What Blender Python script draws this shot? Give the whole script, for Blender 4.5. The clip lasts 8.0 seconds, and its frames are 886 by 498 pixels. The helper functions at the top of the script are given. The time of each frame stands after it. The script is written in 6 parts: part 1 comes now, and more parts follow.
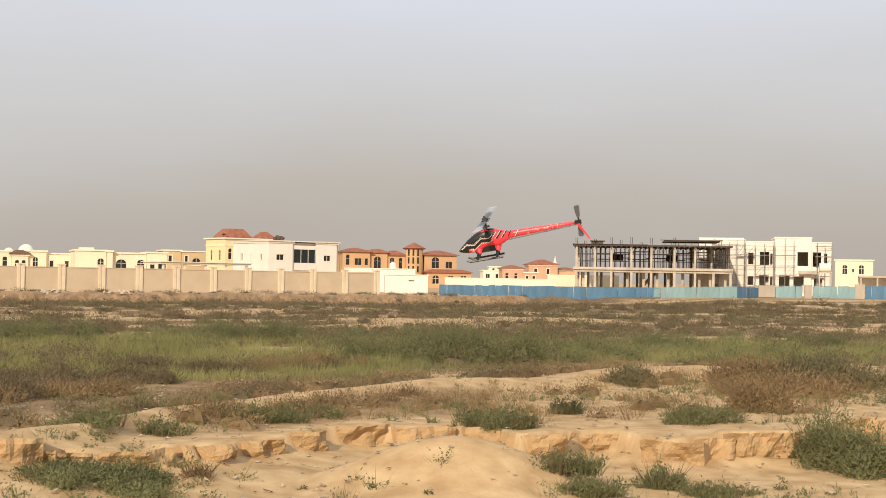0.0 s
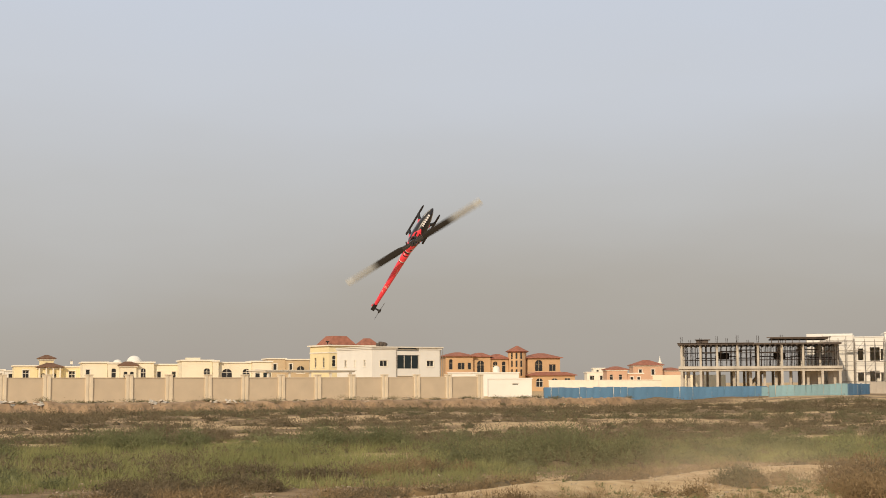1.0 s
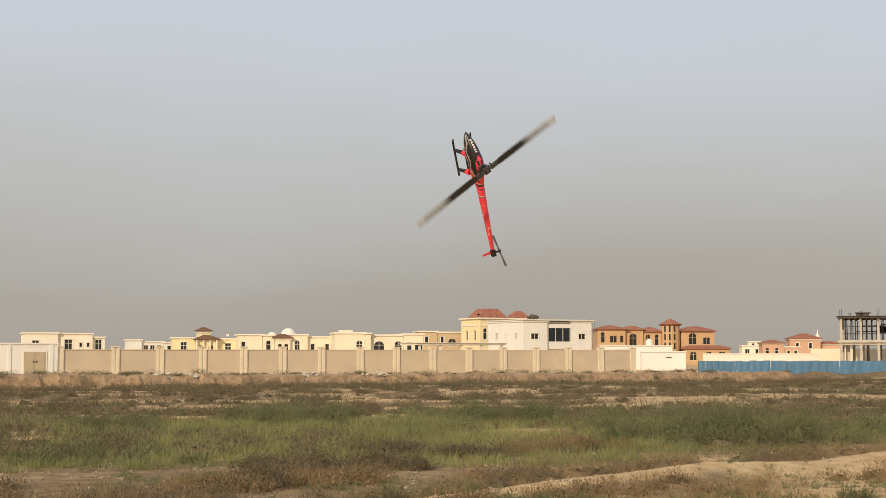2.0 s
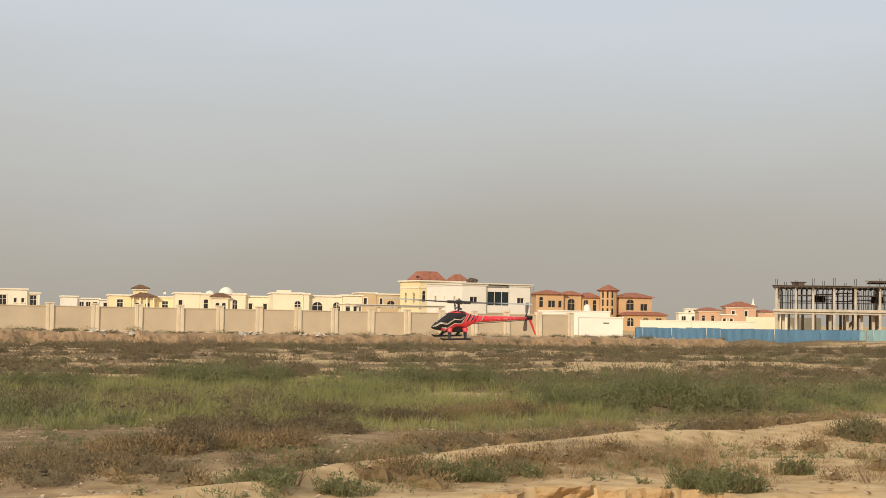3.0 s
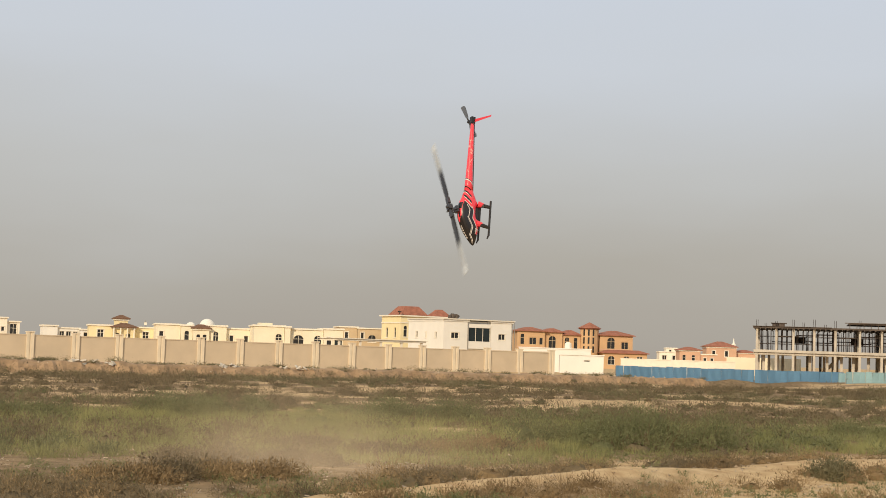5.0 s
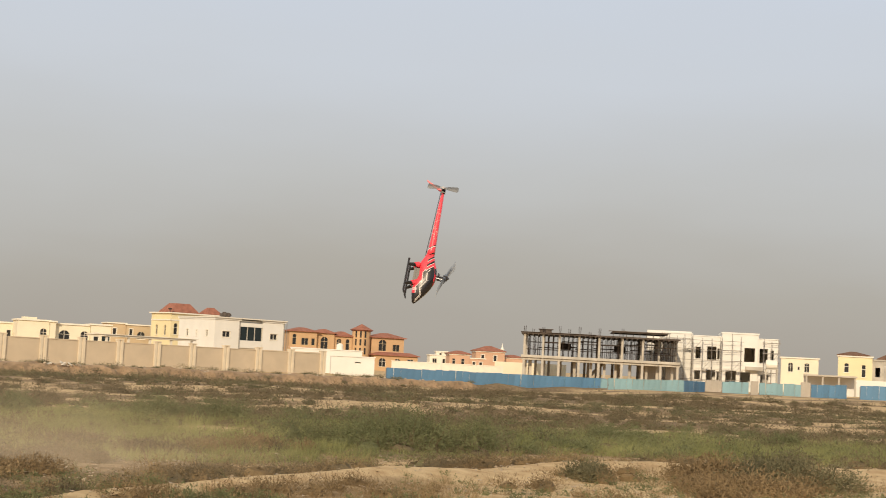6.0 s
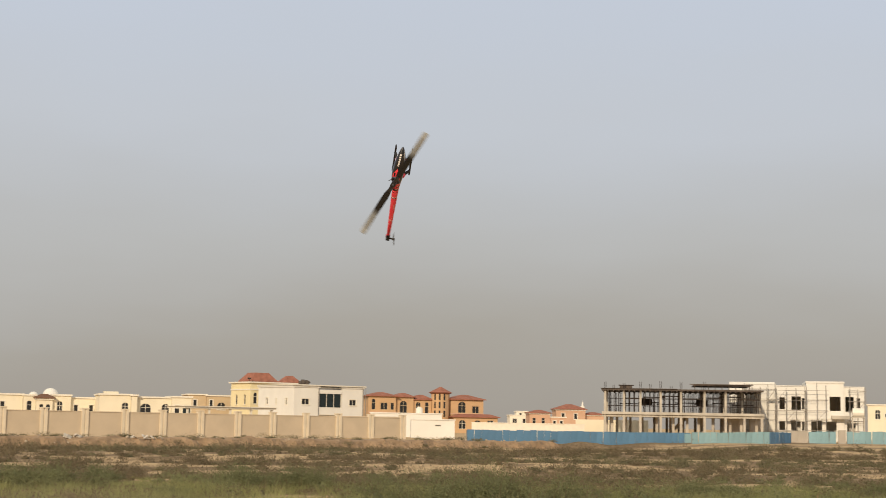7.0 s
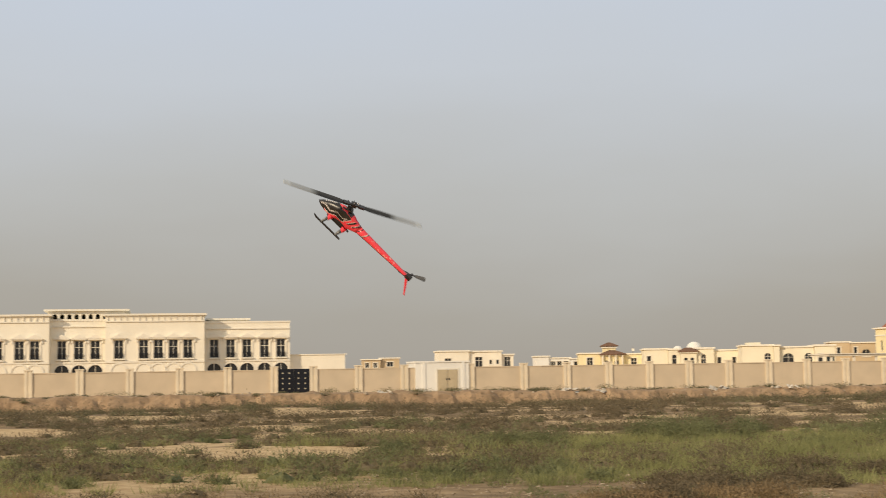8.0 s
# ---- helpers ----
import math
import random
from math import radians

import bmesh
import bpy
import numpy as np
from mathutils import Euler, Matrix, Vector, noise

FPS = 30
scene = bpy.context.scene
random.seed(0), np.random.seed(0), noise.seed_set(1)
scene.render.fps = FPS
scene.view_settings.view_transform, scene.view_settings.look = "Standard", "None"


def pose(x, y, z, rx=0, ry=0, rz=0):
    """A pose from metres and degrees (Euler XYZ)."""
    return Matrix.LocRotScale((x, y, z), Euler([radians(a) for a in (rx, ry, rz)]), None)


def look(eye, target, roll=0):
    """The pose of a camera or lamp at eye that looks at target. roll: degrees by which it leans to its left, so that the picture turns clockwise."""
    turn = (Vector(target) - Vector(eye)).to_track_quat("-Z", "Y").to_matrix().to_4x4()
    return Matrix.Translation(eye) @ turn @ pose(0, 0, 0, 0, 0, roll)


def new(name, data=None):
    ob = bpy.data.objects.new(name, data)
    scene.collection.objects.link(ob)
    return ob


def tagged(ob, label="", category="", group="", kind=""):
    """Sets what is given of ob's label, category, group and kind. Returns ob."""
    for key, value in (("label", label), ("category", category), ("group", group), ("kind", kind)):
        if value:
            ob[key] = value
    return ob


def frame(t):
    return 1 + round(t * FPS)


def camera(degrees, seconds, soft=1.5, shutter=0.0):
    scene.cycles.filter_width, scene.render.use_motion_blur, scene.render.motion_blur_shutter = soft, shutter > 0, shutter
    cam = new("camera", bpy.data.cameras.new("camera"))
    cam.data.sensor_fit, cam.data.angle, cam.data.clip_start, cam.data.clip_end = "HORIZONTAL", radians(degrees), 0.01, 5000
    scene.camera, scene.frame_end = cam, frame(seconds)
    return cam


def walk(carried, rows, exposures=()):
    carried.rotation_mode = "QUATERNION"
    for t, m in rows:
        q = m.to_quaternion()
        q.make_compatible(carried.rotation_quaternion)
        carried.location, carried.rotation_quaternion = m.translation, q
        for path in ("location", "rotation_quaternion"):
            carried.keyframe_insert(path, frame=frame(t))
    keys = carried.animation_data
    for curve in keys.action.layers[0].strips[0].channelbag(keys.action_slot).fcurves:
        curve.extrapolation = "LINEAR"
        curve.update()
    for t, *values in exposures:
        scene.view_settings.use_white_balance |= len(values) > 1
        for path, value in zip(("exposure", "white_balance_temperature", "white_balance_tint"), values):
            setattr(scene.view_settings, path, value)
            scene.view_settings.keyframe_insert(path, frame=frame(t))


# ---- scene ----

# ================= camera =================
cam = camera(33.0, 8.0, soft=0.85, shutter=0.06)
walk(cam, [
# camera rows
    (0.00, pose(0.09, -0.89, 1.6, 91.18, -0.95, -0.01)),
    (0.10, pose(0.11, -1.06, 1.6, 91.12, -0.93, -0.16)),
    (0.20, pose(0.12, -1.17, 1.6, 91.40, -1.09, -0.26)),
    (0.30, pose(0.12, -1.14, 1.6, 91.91, -1.22, -0.36)),
    (0.40, pose(0.12, -1.13, 1.6, 92.64, -1.13, -0.24)),
    (0.50, pose(0.12, -1.11, 1.6, 93.42, -0.96, 0.01)),
    (0.60, pose(0.12, -1.10, 1.6, 94.11, -0.77, 0.45)),
    (0.70, pose(0.11, -1.06, 1.6, 94.68, -0.57, 1.07)),
    (0.80, pose(0.10, -0.97, 1.6, 95.03, -0.36, 1.89)),
    (0.90, pose(0.10, -0.96, 1.6, 95.13, 0.25, 2.89)),
    (1.00, pose(0.10, -1.00, 1.6, 95.12, 0.22, 3.95)),
    (1.10, pose(0.10, -0.99, 1.6, 94.92, 0.51, 5.04)),
    (1.20, pose(0.10, -0.97, 1.6, 94.56, 0.90, 6.16)),
    (1.30, pose(0.10, -0.91, 1.6, 94.19, 1.04, 7.31)),
    (1.40, pose(0.07, -0.68, 1.6, 94.07, 0.80, 8.31)),
    (1.50, pose(0.04, -0.37, 1.6, 94.02, 0.49, 9.13)),
    (1.60, pose(0.01, -0.10, 1.6, 94.09, 0.38, 9.86)),
    (1.70, pose(-0.01, 0.10, 1.6, 94.15, 0.29, 10.23)),
    (2.00, pose(-0.04, 0.35, 1.6, 94.10, 0.03, 9.73)),
    (2.25, pose(-0.05, 0.48, 1.6, 93.96, -0.16, 8.85)),
    (2.50, pose(-0.06, 0.59, 1.6, 93.75, -0.36, 7.95)),
    (2.80, pose(-0.08, 0.71, 1.6, 93.39, -0.67, 7.41)),
    (2.90, pose(-0.08, 0.75, 1.6, 93.03, -0.84, 7.39)),
    (3.00, pose(-0.08, 0.80, 1.6, 92.68, -0.96, 7.38)),
    (3.10, pose(-0.10, 0.93, 1.6, 92.60, -0.96, 7.47)),
    (3.20, pose(-0.11, 1.05, 1.6, 92.56, -0.95, 7.58)),
    (3.30, pose(-0.11, 1.08, 1.6, 92.74, -1.01, 7.65)),
    (3.40, pose(-0.12, 1.14, 1.6, 93.11, -1.33, 7.60)),
    (3.50, pose(-0.13, 1.21, 1.6, 93.61, -1.67, 7.49)),
    (3.60, pose(-0.13, 1.23, 1.6, 94.18, -1.80, 7.27)),
    (3.70, pose(-0.13, 1.27, 1.6, 94.83, -1.85, 6.97)),
    (3.80, pose(-0.14, 1.35, 1.6, 95.52, -1.83, 6.65)),
    (3.90, pose(-0.15, 1.43, 1.6, 96.09, -1.98, 6.36)),
    (4.00, pose(-0.16, 1.51, 1.6, 96.53, -2.13, 6.21)),
    (4.10, pose(-0.17, 1.57, 1.6, 96.89, -2.11, 6.24)),
    (4.20, pose(-0.17, 1.61, 1.6, 97.07, -2.06, 6.28)),
    (4.50, pose(-0.14, 1.38, 1.6, 96.40, -1.98, 6.42)),
    (4.75, pose(-0.10, 0.96, 1.6, 95.23, -1.92, 6.54)),
    (5.00, pose(-0.05, 0.49, 1.6, 94.05, -1.87, 6.65)),
    (5.30, pose(-0.01, 0.08, 1.6, 93.38, -1.85, 6.71)),
    (5.40, pose(-0.00, 0.01, 1.6, 93.75, -2.01, 6.27)),
    (5.50, pose(0.00, -0.04, 1.6, 94.23, -2.26, 5.41)),
    (5.60, pose(0.01, -0.06, 1.6, 94.44, -2.47, 4.28)),
    (5.70, pose(0.01, -0.07, 1.6, 94.55, -2.68, 2.86)),
    (5.80, pose(0.01, -0.06, 1.6, 94.56, -2.92, 1.24)),
    (5.90, pose(0.00, -0.01, 1.6, 94.53, -2.99, -0.43)),
    (6.00, pose(-0.00, 0.04, 1.6, 94.46, -3.02, -2.07)),
    (6.10, pose(-0.01, 0.05, 1.6, 94.39, -3.00, -3.95)),
    (6.20, pose(-0.01, 0.06, 1.6, 94.30, -2.94, -5.04)),
    (6.30, pose(-0.01, 0.09, 1.6, 94.17, -2.28, -4.91)),
    (6.40, pose(-0.01, 0.10, 1.6, 94.08, -1.77, -4.52)),
    (6.50, pose(-0.01, 0.12, 1.6, 94.03, -1.43, -3.99)),
    (6.60, pose(-0.02, 0.17, 1.6, 94.27, -1.34, -3.56)),
    (6.70, pose(-0.03, 0.25, 1.6, 94.73, -1.25, -3.05)),
    (6.80, pose(-0.04, 0.35, 1.6, 95.35, -1.08, -2.20)),
    (6.90, pose(-0.05, 0.44, 1.6, 96.08, -1.04, -0.81)),
    (7.00, pose(-0.05, 0.49, 1.6, 96.68, -1.01, 0.98)),
    (7.10, pose(-0.05, 0.50, 1.6, 97.07, -0.91, 3.13)),
    (7.20, pose(-0.05, 0.51, 1.6, 97.25, -0.81, 5.52)),
    (7.30, pose(-0.06, 0.54, 1.6, 97.17, -0.76, 7.96)),
    (7.40, pose(-0.06, 0.55, 1.6, 96.81, -0.76, 10.35)),
    (7.50, pose(-0.06, 0.56, 1.6, 96.27, -0.76, 12.66)),
    (7.60, pose(-0.06, 0.54, 1.6, 95.79, -0.21, 14.87)),
    (7.70, pose(-0.06, 0.57, 1.6, 95.41, 0.09, 17.17)),
    (7.80, pose(-0.06, 0.59, 1.6, 95.03, 0.25, 19.55)),
    (7.90, pose(-0.06, 0.60, 1.6, 94.70, 0.63, 22.02)),
    (8.00, pose(-0.06, 0.58, 1.6, 94.78, 0.91, 25.16)),
# end camera rows
], exposures=[(0.0, 0.30, 6500, 13), (0.5, 0.24, 6500, 13), (1.0, 0.02, 6500, 11), (1.7, 0.03, 6500, 10), (2.8, 0.07, 6500, 9), (3.5, 0.18, 6500, 8), (4.2, 0.04, 6500, 10), (5.5, 0.08, 6500, 9), (6.5, 0.04, 6500, 10), (7.1, -0.08, 6500, 10), (7.5, -0.14, 6500, 10), (8.0, 0.0, 6500, 9)])

# ================= sky and sun =================
SUN_AZ, SUN_EL = 163.0, 24.0   # degrees to the left of straight ahead, and above the horizon


def polar(az, d, z=0.0):
    """A place at a bearing (degrees to the left of +y) and a distance."""
    a = radians(az)
    return Vector((-math.sin(a) * d, math.cos(a) * d, z))


sun_data = bpy.data.lights.new("sun", "SUN")
sun_data.energy, sun_data.angle, sun_data.color = 3.0, radians(1.5), (1.0, 0.80, 0.55)
sun = new("sun", sun_data)
sun.matrix_world = look(polar(SUN_AZ, 50, 50 * math.tan(radians(SUN_EL))), (0, 0, 0))

world = bpy.data.worlds.new("world")
scene.world = world
world.use_nodes = True
wn, wl = world.node_tree.nodes, world.node_tree.links
wn.clear()
w_out, w_bg = wn.new("ShaderNodeOutputWorld"), wn.new("ShaderNodeBackground")
sky = wn.new("ShaderNodeTexSky")
sky.sky_type, sky.sun_disc = "NISHITA", False
sky.sun_elevation, sky.sun_rotation = radians(SUN_EL), radians(-SUN_AZ)
sky.dust_density, sky.air_density, sky.ozone_density = 6.0, 1.0, 1.0
w_co, w_sep = wn.new("ShaderNodeTexCoord"), wn.new("ShaderNodeSeparateXYZ")
w_ramp = wn.new("ShaderNodeValToRGB")
w_map, w_noise = wn.new("ShaderNodeMapping"), wn.new("ShaderNodeTexNoise")
w_map.inputs["Scale"].default_value = (1.0, 1.0, 3.5)
w_noise.inputs["Scale"].default_value, w_noise.inputs["Detail"].default_value = 2.6, 4.0
w_add = wn.new("ShaderNodeMath")
w_add.operation = "MULTIPLY_ADD"
w_add.inputs[1].default_value = 0.10
w_mix = wn.new("ShaderNodeMixRGB")
w_mix.inputs["Fac"].default_value = 0.93
w_gain = wn.new("ShaderNodeMixRGB")
w_gain.blend_type, w_gain.inputs["Fac"].default_value = "MULTIPLY", 1.0
w_gain.inputs[2].default_value = (0.09, 0.09, 0.09, 1)
els = w_ramp.color_ramp.elements
els[0].position, els[0].color = 0.05, (0.405, 0.365, 0.315, 1)
els[1].position, els[1].color = 0.37, (0.600, 0.665, 0.775, 1)
for at, col in ((0.62, (0.640, 0.610, 0.540)), (0.48, (0.620, 0.640, 0.650)), (0.10, (0.440, 0.412, 0.365)), (0.17, (0.525, 0.525, 0.515)), (0.25, (0.590, 0.620, 0.665))):
    e = els.new(at)
    e.color = (*col, 1)
wl.new(w_co.outputs["Generated"], w_sep.inputs[0])
wl.new(w_co.outputs["Generated"], w_map.inputs["Vector"])
wl.new(w_map.outputs[0], w_noise.inputs["Vector"])
wl.new(w_noise.outputs["Fac"], w_add.inputs[0])
wl.new(w_sep.outputs["Z"], w_add.inputs[2])
wl.new(w_add.outputs[0], w_ramp.inputs["Fac"])
wl.new(sky.outputs[0], w_gain.inputs[1])
wl.new(w_gain.outputs[0], w_mix.inputs[1])
wl.new(w_ramp.outputs[0], w_mix.inputs[2])
wl.new(w_mix.outputs[0], w_bg.inputs["Color"])
w_bg.inputs["Strength"].default_value = 1.0
wl.new(w_bg.outputs[0], w_out.inputs["Surface"])

# ================= materials =================


def mat(name, col, rough=0.85, var=0.12, scale=1.5, fine=25.0, bump=0.15, metal=0.0, rand=0.0, island=0.0, tint=None):
    """A surface with variation at two scales, fine relief, and an optional change from piece to piece."""
    m = bpy.data.materials.new(name)
    m.use_nodes = True
    n, l = m.node_tree.nodes, m.node_tree.links
    b = n["Principled BSDF"]
    b.inputs["Roughness"].default_value, b.inputs["Metallic"].default_value = rough, metal
    co = n.new("ShaderNodeTexCoord")
    big, small = n.new("ShaderNodeTexNoise"), n.new("ShaderNodeTexNoise")
    big.inputs["Scale"].default_value, big.inputs["Detail"].default_value = scale, 5
    small.inputs["Scale"].default_value, small.inputs["Detail"].default_value = fine, 3
    l.new(co.outputs["Object"], big.inputs["Vector"])
    l.new(co.outputs["Object"], small.inputs["Vector"])
    mixn = n.new("ShaderNodeMath")
    mixn.operation = "MULTIPLY_ADD"
    mixn.inputs[1].default_value = 0.4
    l.new(small.outputs["Fac"], mixn.inputs[0])
    l.new(big.outputs["Fac"], mixn.inputs[2])
    src = mixn.outputs[0]
    if rand or island:
        gi = n.new("ShaderNodeObjectInfo") if rand else n.new("ShaderNodeNewGeometry")
        ad = n.new("ShaderNodeMath")
        ad.operation = "MULTIPLY_ADD"
        ad.inputs[1].default_value = rand or island
        l.new(gi.outputs["Random" if rand else "Random Per Island"], ad.inputs[0])
        l.new(src, ad.inputs[2])
        src = ad.outputs[0]
    r = n.new("ShaderNodeValToRGB")
    top = 1.05 + (rand or island)
    lo = tint or tuple(c * (1 - 2 * var) for c in col)
    hi = tuple(min(1.0, c * (1 + var)) for c in col)
    r.color_ramp.elements[0].position, r.color_ramp.elements[0].color = 0.35 / top, (*lo, 1)
    r.color_ramp.elements[1].position, r.color_ramp.elements[1].color = 0.95, (*hi, 1)
    if top > 1.06:
        sc = n.new("ShaderNodeMath")
        sc.operation = "DIVIDE"
        sc.inputs[1].default_value = top
        l.new(src, sc.inputs[0])
        src = sc.outputs[0]
    l.new(src, r.inputs["Fac"])
    l.new(r.outputs[0], b.inputs["Base Color"])
    if bump:
        bp = n.new("ShaderNodeBump")
        bp.inputs["Strength"].default_value, bp.inputs["Distance"].default_value = bump, 0.02
        l.new(small.outputs["Fac"], bp.inputs["Height"])
        l.new(bp.outputs[0], b.inputs["Normal"])
    return m


M_WALL = mat("boundary_render", (0.57, 0.475, 0.355), var=0.07, scale=0.5)
M_PIER = mat("pier_render", (0.72, 0.63, 0.49), var=0.08, scale=0.8)
M_CREAM = mat("cream_stucco", (0.84, 0.785, 0.67), var=0.06, scale=0.3)
M_CREAMTRIM = mat("cream_trim", (0.79, 0.745, 0.655), var=0.05)
M_YELLOW = mat("yellow_stucco", (0.80, 0.70, 0.44), var=0.06, scale=0.3)
M_PALE = mat("pale_yellow_stucco", (0.80, 0.735, 0.58), var=0.06, scale=0.3)
M_WHITE = mat("white_stucco", (0.775, 0.76, 0.72), var=0.05, scale=0.3)
M_TAN = mat("tan_stucco", (0.56, 0.44, 0.29), var=0.08, scale=0.3)
M_ORANGE = mat("orange_stucco", (0.57, 0.375, 0.21), var=0.10, scale=0.3)
M_PEACH = mat("peach_stucco", (0.60, 0.385, 0.265), var=0.08, scale=0.3)
M_ROOF = mat("roof_tiles", (0.33, 0.13, 0.085), var=0.2, scale=1.2, fine=12, bump=0.6)
M_BROWNROOF = mat("brown_roof_tiles", (0.17, 0.09, 0.055), var=0.2, scale=1.2, fine=12, bump=0.6)
M_CONC = mat("raw_concrete", (0.50, 0.46, 0.40), var=0.18, scale=0.6, bump=0.4)
M_DARKCONC = mat("shuttered_concrete", (0.10, 0.078, 0.065), var=0.25, scale=0.8, bump=0.4)
M_PROP = mat("rusty_steel_prop", (0.06, 0.042, 0.034), rough=0.7, var=0.3, metal=0.3)
M_SCAF = mat("scaffold_pipe", (0.30, 0.28, 0.26), rough=0.5, var=0.2, metal=0.4)
M_GLASS = mat("dark_window_glass", (0.025, 0.026, 0.028), rough=0.25, var=0.2, bump=0.0)
M_VOID = mat("dark_unlit_room", (0.05, 0.04, 0.035), rough=0.9)
M_TEAL = mat("teal_glass", (0.012, 0.022, 0.026), rough=0.3, var=0.2, bump=0.0)
M_FRAME = mat("white_window_frame", (0.72, 0.68, 0.60), rough=0.5, var=0.05)
M_GATE = mat("black_steel_gate", (0.012, 0.014, 0.022), rough=0.45, var=0.2, metal=0.4)
M_STUD = mat("pale_brass_stud", (0.70, 0.63, 0.48), rough=0.45, metal=0.2)
M_DOOR = mat("beige_steel_door", (0.50, 0.42, 0.29), rough=0.5, var=0.08)
M_BLUE = mat("blue_sheet_metal", (0.12, 0.26, 0.42), rough=0.55, var=0.15, rand=0.5)
M_AQUA = mat("aqua_sheet_metal", (0.28, 0.45, 0.50), rough=0.55, var=0.15, rand=0.5)
M_GREYSHEET = mat("grey_sheet_metal", (0.45, 0.40, 0.34), rough=0.6, var=0.12, rand=0.3)
M_TANK = mat("water_tank_plastic", (0.80, 0.76, 0.68), rough=0.45, var=0.05)
M_STONE = mat("spoil_stones", (0.45, 0.37, 0.28), var=0.2, scale=3)

# ================= mesh helpers =================


def part(name, bm, material, parent=None, label="", smooth=False):
    me = bpy.data.meshes.new(name)
    bm.to_mesh(me)
    bm.free()
    for k in (material if isinstance(material, (list, tuple)) else [material]):
        me.materials.append(k)
    if smooth:
        for f in me.polygons:
            f.use_smooth = True
    ob = new(name, me)
    if parent is not None:
        ob.parent = parent
    return tagged(ob, label)


def root(name, m, label, category, group="", kind=""):
    ob = new(name)
    ob.matrix_world = m
    return tagged(ob, label, category, group, kind)


def add_box(bm, x0, y0, z0, x1, y1, z1):
    v = [bm.verts.new(p) for p in ((x0, y0, z0), (x1, y0, z0), (x1, y1, z0), (x0, y1, z0), (x0, y0, z1), (x1, y0, z1), (x1, y1, z1), (x0, y1, z1))]
    for q in ((3, 2, 1, 0), (4, 5, 6, 7), (0, 1, 5, 4), (1, 2, 6, 5), (2, 3, 7, 6), (3, 0, 4, 7)):
        bm.faces.new([v[i] for i in q])
    return v


def boxes(*bs):
    bm = bmesh.new()
    for b in bs:
        add_box(bm, *b)
    return bm


def add_tube(bm, a, b, r0, r1=None, seg=8):
    """A tapered rod from a to b."""
    a, b = Vector(a), Vector(b)
    r1 = r0 if r1 is None else r1
    q = (b - a).to_track_quat("Z", "Y")
    rings = []
    for p, r in ((a, r0), (b, r1)):
        rings.append([bm.verts.new(p + q @ Vector((math.cos(2 * math.pi * i / seg) * r, math.sin(2 * math.pi * i / seg) * r, 0))) for i in range(seg)])
    for i in range(seg):
        j = (i + 1) % seg
        bm.faces.new((rings[0][i], rings[0][j], rings[1][j], rings[1][i]))
    bm.faces.new(rings[0][::-1])
    bm.faces.new(rings[1])


def add_hip(bm, x0, y0, x1, y1, z0, z1, over=0.5, hip=0.42):
    """A hipped roof with a ridge along the longer side, and its eaves slab."""
    x0, y0, x1, y1 = x0 - over, y0 - over, x1 + over, y1 + over
    w, d = x1 - x0, y1 - y0
    s = min(w, d) * hip
    b = [bm.verts.new(p) for p in ((x0, y0, z0), (x1, y0, z0), (x1, y1, z0), (x0, y1, z0))]
    e = [bm.verts.new(p) for p in ((x0, y0, z0 + 0.15), (x1, y0, z0 + 0.15), (x1, y1, z0 + 0.15), (x0, y1, z0 + 0.15))]
    t = [bm.verts.new(p) for p in ((x0 + s, y0 + s, z1), (x1 - s, y0 + s, z1), (x1 - s, y1 - s, z1), (x0 + s, y1 - s, z1))]
    bm.faces.new(b[::-1])
    bm.faces.new(t)
    for i in range(4):
        j = (i + 1) % 4
        bm.faces.new((b[i], b[j], e[j], e[i]))
        bm.faces.new((e[i], e[j], t[j], t[i]))


def facade(bm, put, length, z0, z1, holes, thick=0.25):
    """A wall with real openings. put(u, v, w) turns along, inward, up into a place. Arched openings get their spandrels."""
    us = sorted({0.0, length, *[h[0] - h[2] / 2 for h in holes], *[h[0] + h[2] / 2 for h in holes]})
    zs = sorted({z0, z1, *[h[1] for h in holes], *[h[1] + h[3] for h in holes]})

    def block(u0, u1, w0, w1):
        v = [bm.verts.new(put(*p)) for p in ((u0, 0, w0), (u1, 0, w0), (u1, thick, w0), (u0, thick, w0), (u0, 0, w1), (u1, 0, w1), (u1, thick, w1), (u0, thick, w1))]
        for q in ((3, 2, 1, 0), (4, 5, 6, 7), (0, 1, 5, 4), (1, 2, 6, 5), (2, 3, 7, 6), (3, 0, 4, 7)):
            bm.faces.new([v[i] for i in q])

    for w0, w1 in zip(zs, zs[1:]):
        run = None
        for u0, u1 in zip(us, us[1:]):
            c, m = (u0 + u1) / 2, (w0 + w1) / 2
            if any(abs(c - h[0]) < h[2] / 2 and h[1] < m < h[1] + h[3] for h in holes):
                if run is not None:
                    block(run, u0, w0, w1)
                run = None
            elif run is None:
                run = u0
        if run is not None:
            block(run, length, w0, w1)
    for u, z, w, hh, *style in holes:
        if style and style[0] == "a":
            r, top, n = w / 2, z + hh, 8
            for i in range(n):
                a0, a1 = math.pi * i / n, math.pi * (i + 1) / n
                q = [(u + r * math.cos(a0), top - r + r * math.sin(a0)), (u + r * math.cos(a0), top), (u + r * math.cos(a1), top), (u + r * math.cos(a1), top - r + r * math.sin(a1))]
                f = [bm.verts.new(put(p[0], 0.004, p[1])) for p in q]
                k = [bm.verts.new(put(p[0], thick, p[1])) for p in q]
                bm.faces.new(f)
                bm.faces.new((f[3], f[0], k[0], k[3]))


